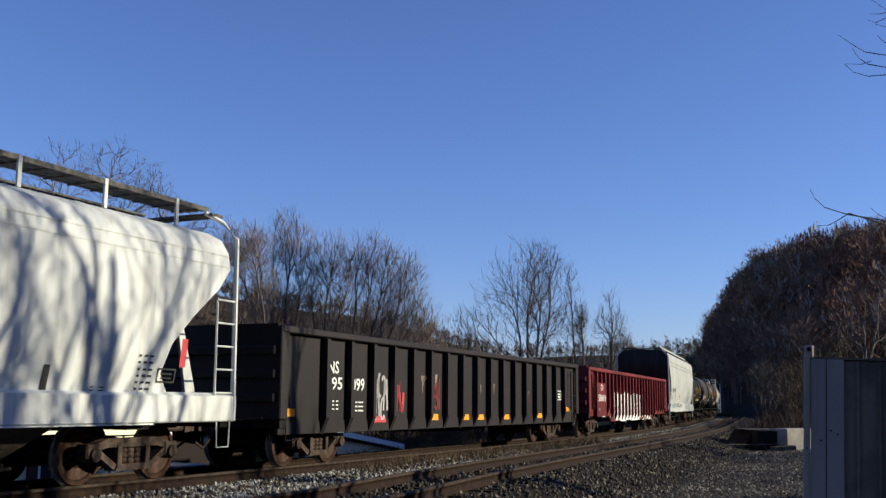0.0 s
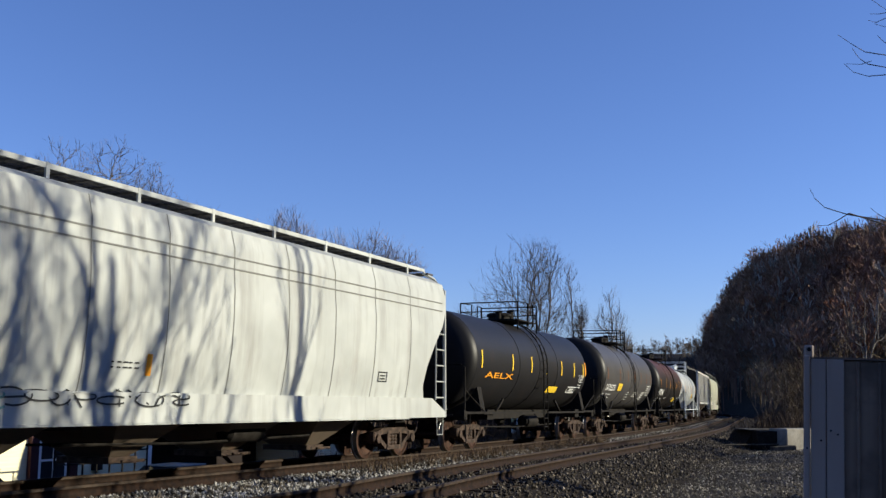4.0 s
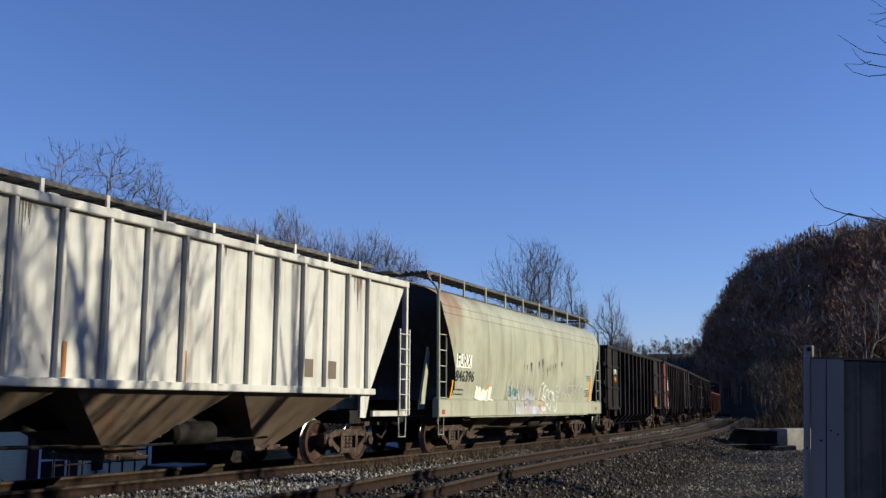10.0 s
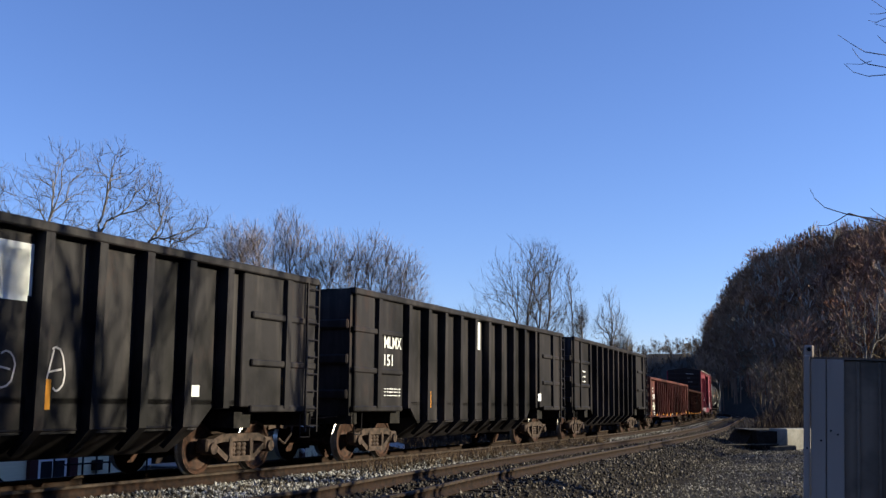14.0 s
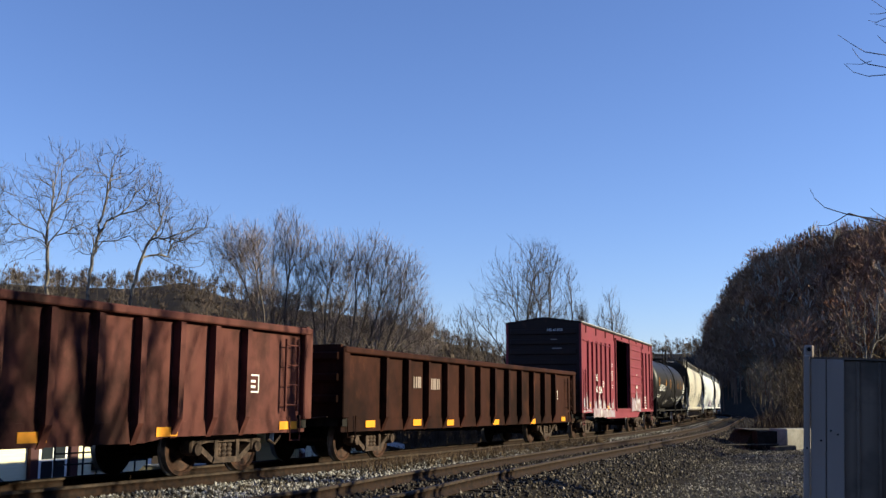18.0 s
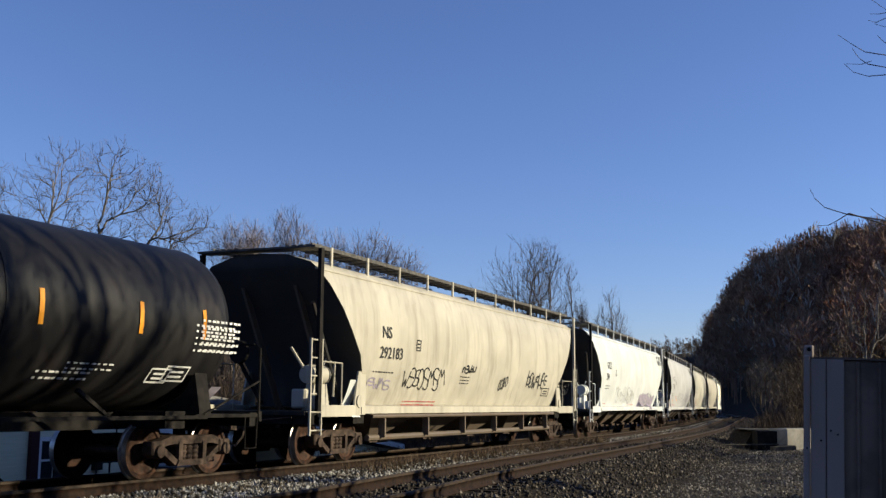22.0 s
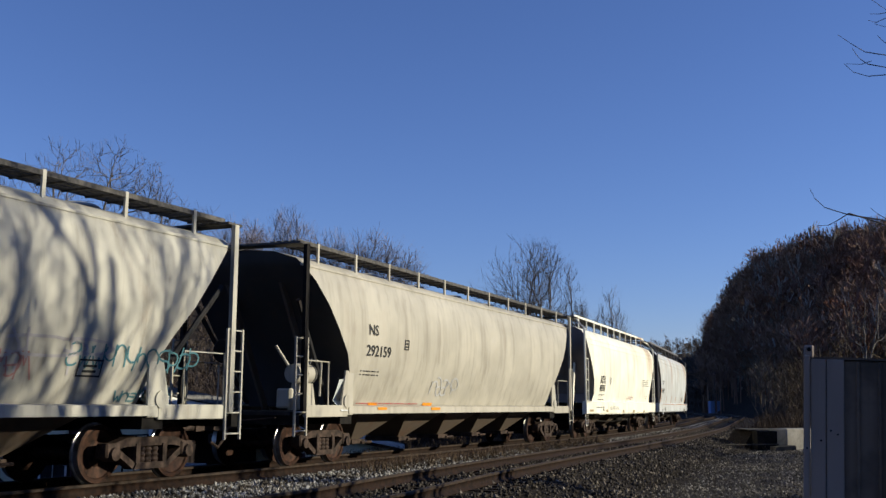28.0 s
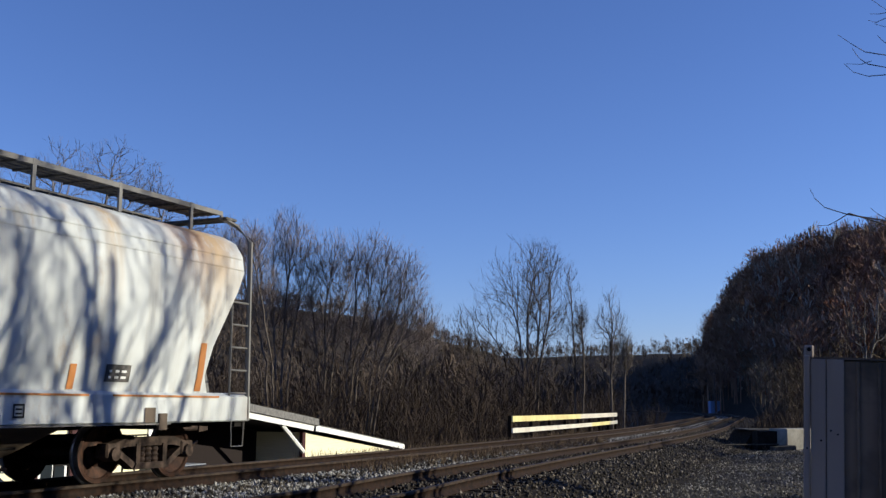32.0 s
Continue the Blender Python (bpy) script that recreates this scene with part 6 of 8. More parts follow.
lettering(car, "194839", -9.0, 1.58, 0.3, 1.01, M_LETTER_W, side)
stencil(car, [(-8.75, 0.79, 0.74, 0.05), (-8.75, 0.9, 0.74, 0.05)], M_LETTER_W, side)
scrawl(car, -8.93, 1.03, 0.73, 0.45, P_IVORY, side, 151, 5, r=0.03, label="spray-painted scrawl")
scrawl(car, -7.63, 1.0, 0.49, 0.46, P_IVORY, side, 152, 4, r=0.03, label="spray-painted scrawl")
scrawl(car, -5.73, 1.17, 1.1, 0.45, P_DUST, side, 153, 6, r=0.03, label="spray-painted scrawl")
scrawl(car, -9.98, 1.02, 0.57, 0.36, P_DUST, side, 154, 5, r=0.03, label="spray-painted scrawl")
scrawl(car, -6.62, 1.47, 0.28, 0.34, P_DUST, side, 155, 2, r=0.02, label="spray-painted scrawl")
for x, z, w in ((-10.3, 0.78, 0.5), (-7.61, 0.76, 0.5), (-4.24, 0.73, 0.48), (-2.41, 0.70, 0.5), (-0.6, 0.69, 0.5), (3.15, 0.69, 0.53), (5.98, 0.71, 0.52), (9.5, 0.76, 0.6)):
    bar(car, x, z, w, 0.15, M_ORANGE, side)
patch(car, "arrow_mark", [(0.56, 0.68), (0.66, 0.80), (0.585, 0.78), (0.58, 1.12), (0.545, 1.12), (0.54, 0.78), (0.46, 0.80)], M_LETTER_W, side, "white painted arrow")
frame_mark(car, 8.30, 1.44, 0.50, 0.33, M_LETTER_W, side)
car, side, half = cars[15]
for x, z, w in ((-7.6, 0.74, 0.46), (-5.1, 0.74, 0.47), (-3.02, 0.71, 0.47), (0.41, 0.68, 0.51), (3.88, 0.66, 0.48), (7.27, 0.70, 0.47)):
    bar(car, x, z, w, 0.15, M_ORANGE, side)
frame_mark(car, 6.42, 1.46, 0.48, 0.29, M_LETTER_W, side)
stencil(car, [(-5.08, 1.64, 0.5, 0.38), (-4.14, 1.62, 0.73, 0.38)], P_DUST, side, label="faded painted letters")
car, side, half = cars[16]
lettering(car, "HS", -5.9, 2.2, 0.27, 0.34, M_LETTER_W, on_posts)
lettering(car, "61", -5.89, 1.74, 0.28, 0.27, M_LETTER_W, on_posts)
lettering(car, "356", -5.32, 1.74, 0.26, 0.55, M_LETTER_W, on_posts)
stencil(car, [(-2.67, 2.88, 0.55, 0.047), (-2.67, 2.98, 0.55, 0.047)], M_LETTER_W, side)
stencil(car, [(-2.68, 2.3, 0.58, 0.042), (-2.68, 2.39, 0.58, 0.042), (-2.68, 2.49, 0.58, 0.042), (-2.68, 2.58, 0.58, 0.042), (-2.68, 2.68, 0.58, 0.042)], M_LETTER_W, side)
stencil(car, [(-2.62, 2.0, 0.48, 0.04), (-2.62, 2.09, 0.48, 0.04)], M_LETTER_W, side)
frame_mark(car, -4.25, 2.0, 0.24, 0.25, M_LETTER_W, side)
ragged_wash(car, -8.05, 0.98, 1.5, 0.95, P_PALE, side, 188, "faded pale graffiti wash")
ragged_wash(car, -6.23, 0.76, 2.0, 1.27, P_PALE, side, 189, "faded pale graffiti wash")
ragged_wash(car, -4.29, 0.73, 2.26, 1.21, P_PALE, side, 190, "faded pale graffiti wash")
ragged_wash(car, 1.76, 0.97, 2.25, 1.15, P_PALE, on_door, 191, "faded pale graffiti wash")
stencil(car, [(5.52, 1.12, 0.68, 0.058), (5.52, 1.25, 0.68, 0.058), (5.52, 1.38, 0.68, 0.058), (5.52, 1.51, 0.68, 0.058), (5.52, 1.64, 0.68, 0.058)], M_LETTER_W, side)
bar(car, -6.89, 1.21, 0.28, 0.1, M_ORANGE, side)
bar(car, -3.36, 1.12, 0.23, 0.12, M_ORANGE, side)
bar(car, 2.93, 2.04, 0.23, 0.15, M_LETTER_W, on_door, "white_spot", "")
frame_mark(car, 4.87, 1.3, 0.25, 0.3, M_LETTER_W, side)
stencil(car, [(2.78, 2.68, 0.75, 0.027)], M_LETTER_W, on_door)
car, side, half = cars[17]
lettering(car, "BRCX 10191", -6.41, 2.07, 0.35, 2.01, M_LETTER_W, side)
frame_mark(car, -4.17, 2.1, 0.31, 0.28, M_LETTER_W, side)
stencil(car, [(-6.52, 1.74, 1.58, 0.047), (-6.52, 1.84, 1.58, 0.047)], M_LETTER_W, side)
stencil(car, [(6.65, 2.1, 1.13, 0.048), (6.65, 2.21, 1.13, 0.048), (6.65, 2.31, 1.13, 0.048), (6.65, 2.42, 1.13, 0.048), (6.65, 2.52, 1.13, 0.048)], M_LETTER_W, side)
scrawl(car, -0.89, 1.38, 1.3, 0.24, P_GREYSPRAY, side, 202, 6, r=0.02, label="spray-painted scrawl")
stencil(car, [(3.46, 1.57, 1.11, 0.043), (3.46, 1.66, 1.11, 0.043)], M_LETTER_W, side)
frame_mark(car, 5.82, 1.56, 0.5, 0.24, M_LETTER_W, side)
stencil(car, [(1.51, 1.72, 0.89, 0.032)], M_LETTER_W, side)
stencil(car, [(6.82, 2.11, 1.11, 0.056), (6.82, 2.23, 1.11, 0.056), (6.82, 2.36, 1.11, 0.056), (6.82, 2.48, 1.11, 0.056), (6.82, 2.61, 1.11, 0.056)], M_LETTER_W, side)
frame_mark(car, 6.18, 1.59, 0.59, 0.26, M_LETTER_W, side)
stencil(car, [(3.96, 1.72, 0.98, 0.034), (3.96, 1.8, 0.98, 0.034)], M_LETTER_W, side)
bar(car, 7.67, 1.23, 0.29, 0.3, P_LILAC, side, "placard", "diamond placard")
car, side, half = cars[18]
lettering(car, "NS", -6.6, 2.73, 0.27, 0.48, M_LETTER_K, side)
lettering(car, "292183", -6.67, 2.27, 0.27, 1.18, M_LETTER_K, side)
frame_mark(car, -4.75, 2.52, 0.26, 0.27, M_LETTER_K, side)
stencil(car, [(-6.87, 1.95, 1.07, 0.04)], M_LETTER_K, side)
scrawl(car, -5.2, 1.58, 2.35, 0.58, M_LETTER_K, side, 214, 8, r=0.025, label="spray-painted scrawl")
scrawl(car, -7.44, 1.56, 1.5, 0.29, P_LILAC, side, 216, 6, r=0.025, label="spray-painted scrawl")
stencil(car, [(-4.87, 1.22, 2.03, 0.038), (-4.87, 1.3, 2.03, 0.038)], M_RED, side)
bar(car, -7.81, 0.97, 0.38, 0.79, P_PURE, side, "repaint_patch", "")
scrawl(car, 3.86, 1.77, 2.05, 0.54, M_LETTER_K, side, 221, 7, r=0.04, label="spray-painted scrawl")
scrawl(car, 1.41, 1.65, 0.65, 0.43, M_LETTER_K, side, 222, 5, r=0.03, label="spray-painted scrawl")
scrawl(car, -1.6, 2.08, 0.87, 0.23, M_LETTER_K, side, 223, 5, r=0.035, label="spray-painted scrawl")
scrawl(car, 7.25, 1.55, 1.22, 0.56, M_LETTER_K, side, 225, 5, r=0.025, label="spray-painted scrawl")
frame_mark(car, 5.62, 1.54, 0.73, 0.27, M_LETTER_K, side)
stencil(car, [(-1.69, 1.8, 0.65, 0.038), (-1.69, 1.88, 0.65, 0.038), (-1.69, 1.97, 0.65, 0.038)], M_LETTER_K, side)
car, side, half = cars[19]
lettering(car, "GACX", -6.69, 2.75, 0.3, 0.89, M_LETTER_K, side)
lettering(car, "234", -6.75, 2.29, 0.28, 0.56, M_LETTER_K, side)
frame_mark(car, -4.86, 2.5, 0.25, 0.25, M_LETTER_K, side)
stencil(car, [(-6.78, 1.93, 0.86, 0.047), (-6.78, 2.04, 0.86, 0.047)], M_LETTER_K, side)
scrawl(car, -4.24, 1.28, 4.65, 0.79, P_LGREY, side, 232, 10, r=0.03, label="outlined graffiti lettering")
piece(car, 1.97, 1.08, 4.57, 0.87, P_LILAC, side, 233, 7, None, "spray-painted graffiti piece")
scrawl(car, 2.28, 1.17, 4.04, 0.72, P_GREYSPRAY, side, 234, 8, r=0.025, label="spray-painted scrawl")
lettering(car, "GATX", 7.34, 3.4, 0.5, 1.81, M_LETTER_K, side)
stencil(car, [(-6.37, 1.32, 0.69, 0.027)], M_RED, side)
stencil(car, [(-0.3, 1.29, 1.23, 0.032)], M_RED, side)
car, side, half = cars[20]
lettering(car, "GACX", -6.63, 2.72, 0.3, 0.88, M_LETTER_K, side)
lettering(car, "10748", -6.68, 2.28, 0.27, 0.91, M_LETTER_K, side)
frame_mark(car, -4.76, 2.54, 0.22, 0.26, M_LETTER_K, side)
stencil(car, [(-6.82, 1.85, 0.92, 0.052), (-6.82, 1.96, 0.92, 0.052)], M_LETTER_K, side)
stencil(car, [(-4.39, 1.72, 1.48, 0.04), (-4.39, 1.81, 1.48, 0.04)], M_RED, side)
stencil(car, [(-2.05, 1.7, 0.88, 0.032), (-2.05, 1.77, 0.88, 0.032), (-2.05, 1.84, 0.88, 0.032)], M_LETTER_K, side)
bar(car, -7.47, 1.56, 0.52, 0.1, M_ORANGE, side)
bar(car, -5.42, 1.55, 0.37, 0.09, M_ORANGE, side)
bar(car, -2.94, 1.58, 0.44, 0.1, M_ORANGE, side)
stencil(car, [(-4.89, 1.26, 1.56, 0.032), (-4.89, 1.33, 1.56, 0.032)], M_RED, side)
stencil(car, [(-6.53, 1.25, 0.51, 0.029), (-6.53, 1.32, 0.51, 0.029)], M_RED, side)
scrawl(car, -1.66, 1.53, 8.62, 0.59, P_LILAC, side, 249, 8, r=0.02, label="spray-painted scrawl")
lettering(car, "GATX", 7.02, 3.47, 0.44, 1.94, M_LETTER_K, side)
car, side, half = cars[21]
scrawl(car, 5.6, 1.72, 2.9, 0.42, P_TEAL, side, 251, 12, r=0.022, label="spray-painted scrawl")
scrawl(car, 4.32, 1.54, 0.6, 0.4, P_REDFADE, side, 252, 3, r=0.02, label="spray-painted scrawl")
scrawl(car, 6.79, 1.24, 1.3, 0.24, P_TEAL, side, 253, 8, r=0.018, label="spray-painted scrawl")
frame_mark(car, 5.83, 1.61, 0.5, 0.26, M_LETTER_K, side)
stencil(car, [(-6.57, 2.31, 1.11, 0.084), (-6.57, 2.5, 1.11, 0.084), (-6.57, 2.68, 1.11, 0.084)], M_LETTER_K, side)
scrawl(car, -7.27, 1.36, 5.34, 0.5, P_REDFADE, side, 256, 12, r=0.022, label="spray-painted scrawl")
scrawl(car, 1.07, 1.63, 5.59, 0.7, P_GREYSPRAY, side, 257, 5, r=0.03, label="spray-painted scrawl")
car, side, half = cars[22]
lettering(car, "NS", -6.69, 2.75, 0.24, 0.45, M_LETTER_K, side)
lettering(car, "292159", -6.75, 2.29, 0.25, 1.2, M_LETTER_K, side)
frame_mark(car, -4.84, 2.51, 0.24, 0.24, M_LETTER_K, side)
stencil(car, [(-6.89, 1.87, 0.93, 0.036), (-6.89, 1.95, 0.93, 0.036)], M_LETTER_K, side)
scrawl(car, -2.9, 1.45, 1.6, 0.49, P_LGREY, side, 262, 5, r=0.03, label="spray-painted scrawl")
bar(car, -6.02, 1.12, 0.45, 0.16, M_ORANGE, side)
bar(car, -3.06, 1.11, 0.56, 0.18, M_ORANGE, side)
stencil(car, [(-6.61, 1.19, 3.27, 0.029), (-6.61, 1.25, 3.27, 0.029)], M_RED, side)
bar(car, -7.72, 1.1, 0.29, 0.66, P_PURE, side, "repaint_patch", "")
car, side, half = cars[23]
lettering(car, "ACFX", -5.56, 2.13, 0.31, 1.01, M_LETTER_K, side)
lettering(car, "48991", -5.59, 1.81, 0.28, 1.01, M_LETTER_K, side)
stencil(car, [(-5.64, 1.66, 1.16, 0.04)], M_LETTER_K, side)
stencil(car, [(-5.68, 1.48, 1.16, 0.04)], M_LETTER_K, side)
frame_mark(car, -3.65, 2.14, 0.26, 0.26, M_LETTER_K, side)
stencil(car, [(-6.4, 1.17, 1.26, 0.04)], M_LETTER_K, side)
frame_mark(car, -5.12, 1.05, 0.17, 0.16, M_LETTER_K, side)
stencil(car, [(-3.66, 1.1, 1.94, 0.034), (-3.66, 1.18, 1.94, 0.034)], M_LETTER_K, side)
scrawl(car, 0.14, 1.44, 1.85, 0.26, P_REDFADE, side, 276, 5, r=0.014, label="spray-painted scrawl")
stencil(car, [(4.11, 2.2, 1.77, 0.038), (4.11, 2.28, 1.77, 0.038), (4.11, 2.37, 1.77, 0.038), (4.11, 2.46, 1.77, 0.038)], M_LETTER_K, side)
stencil(car, [(5.33, 1.6, 0.43, 0.04), (5.33, 1.69, 0.43, 0.04)], M_LETTER_K, side)
bar(car, -7.55, 1.02, 0.63, 0.08, P_RUSTY, side, "faded_marker", "")
bar(car, -4.5, 0.99, 0.35, 0.1, P_RUSTY, side, "faded_marker", "")
bar(car, -0.96, 0.95, 0.36, 0.12, P_RUSTY, side, "faded_marker", "")
bar(car, 1.52, 0.93, 0.49, 0.13, P_RUSTY, side, "faded_marker", "")
bar(car, 4.39, 0.9, 0.31, 0.14, P_RUSTY, side, "faded_marker", "")
car, side, half = cars[24]
for x, w in ((-6.6, 3.4), (-2.6, 2.2), (0.8, 3.6), (4.9, 2.6)):
    part("sill_rust", Geo().box(x, x + w, -1.545, -1.535, 1.335, 1.365), P_RUSTORANGE, car, "rust along the sill's weld")
part("jacking_bracket", Geo().box(5.95, 6.15, -1.56, -1.50, 0.82, 1.08, 0.01), M_BAYS, car, "rusty bracket")
part("jacking_bracket", Geo().box(-6.9, -6.65, -1.56, -1.50, 0.80, 1.08, 0.01), P_BLUEW, car, "bracket")
lettering(car, "ACFX", -6.73, 2.41, 0.25, 0.83, M_LETTER_K, side)
lettering(car, "49428", -6.83, 1.95, 0.27, 1.04, M_LETTER_K, side)
stencil(car, [(-7.11, 1.57, 0.56, 0.036), (-7.11, 1.65, 0.56, 0.036), (-7.11, 1.73, 0.56, 0.036)], M_LETTER_K, side)
stencil(car, [(-7.12, 1.04, 0.38, 0.054)], M_LETTER_K, side)
bar(car, -5.83, 1.0, 0.32, 0.18, M_LETTER_K, side, "dark_panel", "")
stencil(car, [(4.85, 1.6, 0.4, 0.05), (4.85, 1.69, 0.4, 0.05)], M_LETTER_W, side, gap=0.018)
bar(car, -7.27, 1.43, 0.16, 0.77, P_RUSTORANGE, side)
bar(car, -4.25, 1.43, 0.14, 0.41, P_RUSTORANGE, side)
bar(car, -1.61, 1.43, 0.14, 0.39, P_RUSTORANGE, side)
bar(car, 0.92, 1.43, 0.13, 0.38, P_RUSTORANGE, side)
bar(car, 4.05, 1.43, 0.13, 0.36, P_RUSTORANGE, side)
bar(car, 6.95, 1.44, 0.16, 0.80, P_RUSTORANGE, side)
bar(car, 4.78, 1.55, 0.54, 0.26, M_GRATE, side, "data_panel", "dark data panel")
bar(car, 5.62, 0.94, 0.25, 0.23, M_BAYS, side, "sill_plate", "")
frame_mark(car, 3.01, 1.03, 0.2, 0.19, M_LETTER_K, side)


# ---- trees ----
def grow(seed, height, stems=1, spread=0.5, levels=5, first=0.3, split=3, sweep=0.3, wob=0.10, r0=None, keep=0.72, thin=(0.55, 0.78), fan=(0.08, 0.42), steps=(5, 4, 3, 2, 2, 2)):
    """Branches of a bare tree as (a, b, radius a, radius b, level). sweep: how far limbs curl upwards as they grow."""
    rn = random.Random(seed)
    segs = []

    def limb(p, d, length, r, level):
        n = steps[level]
        pts = [(p, d.copy(), r)]
        for i in range(n):
            w = wob * (1.0 if level < 3 else 0.7)
            d = (d + Vector((rn.gauss(0, w), rn.gauss(0, w), rn.gauss(0, w * 0.6) + (sweep / n if level else 0.03)))).normalized()
            q = p + d * (length / n)
            ra, rb = r * (1 - 0.6 * i / n), r * (1 - 0.6 * (i + 1) / n)
            segs.append((p, q, ra, rb, level))
            p = q
            pts.append((p, d.copy(), rb))
        if level >= levels:
            return
        kids = split + rn.randrange(2) + (2 if level == levels - 1 else 0)
        turn = rn.uniform(0, 6.283)
        for k in range(kids):
            lo = first if level == 0 else 0.2
            u = lo + (1 - lo) * (k + rn.random()) / kids
            i = min(n, max(1, round(u * n)))
            bp, bd, br = pts[i]
            a = turn + k * 2.4 + rn.uniform(-0.5, 0.5)
            ref = Vector((0, 0, 1)) if abs(bd.z) < 0.95 else Vector((1, 0, 0))
            e1 = bd.cross(ref).normalized()
            e2 = bd.cross(e1)
            ang = spread * rn.uniform(0.7, 1.3)
            nd = (bd * math.cos(ang) + (e1 * math.cos(a) + e2 * math.sin(a)) * math.sin(ang)).normalized()
            limb(bp.copy(), nd, length * keep * rn.uniform(0.75, 1.1) * (1.15 - 0.5 * u), br * rn.uniform(*thin), level + 1)

    for s in range(stems):
        a = (s + rn.uniform(-0.3, 0.3)) * 6.283 / stems
        tilt = rn.uniform(*fan) if stems > 1 else rn.uniform(0, 0.06)
        d = Vector((math.cos(a) * tilt, math.sin(a) * tilt, 1)).normalized()
        base = Vector((math.cos(a), math.sin(a), 0)) * (0.25 if stems > 1 else 0)
        limb(base, d, height * 0.6 * rn.uniform(0.85, 1.0), (r0 or height * 0.016), 0)
    k = height / max(s[1].z for s in segs)
    return [(a * k, b * k, ra, rb, lv) for a, b, ra, rb, lv in segs]


def tubes(segs, sides=3, thick=1.0, least=0.006):
    """Points and quads of tapered tubes round the branches."""
    if not segs:
        return np.zeros((0, 3)), np.zeros((0, 4), int)
    a = np.array([s[0][:] for s in segs])
    b = np.array([s[1][:] for s in segs])
    ra = np.maximum(np.array([s[2] for s in segs]) * thick, least)
    rb = np.maximum(np.array([s[3] for s in segs]) * thick, least)
    w = b - a
    w /= np.linalg.norm(w, axis=1)[:, None] + 1e-9
    ref = np.where(np.abs(w[:, 2:3]) < 0.9, np.array([[0, 0, 1.0]]), np.array([[1.0, 0, 0]]))
    u = np.cross(w, ref)
    u /= np.linalg.norm(u, axis=1)[:, None]
    q = np.cross(w, u)
    P = []
    for pts, r in ((a, ra), (b, rb)):
        for i in range(sides):
            c, s = math.cos(2 * math.pi * i / sides), math.sin(2 * math.pi * i / sides)
            P.append(pts + (u * c + q * s) * r[:, None])
    n = len(segs)
    P = np.stack(P, 1).reshape(-1, 3)
    F = np.array([[i, (i + 1) % sides, sides + (i + 1) % sides, sides + i] for i in range(sides if sides > 2 else 1)])
    F = (np.arange(n)[:, None, None] * 2 * sides + F[None]).reshape(-1, 4)
    return P, F


def bare_tree(name, x, y, height, seed, label, bark=None, twig=None, group="", z=None, least=0.012, **how):
    segs = grow(seed, height, **how)
    t = tagged(new(name), label, "tree", group)
    t.location = (x, y, float(land(x, y)[0]) - 0.1 if z is None else z)
    cut = 1
    P, F = tubes([s for s in segs if s[4] <= cut], 6)
    part("trunk", fast_mesh(bpy.data.meshes.new("trunk"), P, F, bark or M_BARK, True), None, t)
    last = max(s[4] for s in segs)
    P, F = tubes([s for s in segs if cut < s[4] < last], 3, least=least)
    Q, E = tubes([s for s in segs if s[4] == last], 2, least=least)
    part("crown", fast_mesh(bpy.data.meshes.new("crown"), np.concatenate([P, Q]), np.concatenate([F, E + len(P)]), twig or M_TWIG), None, t)
    return t


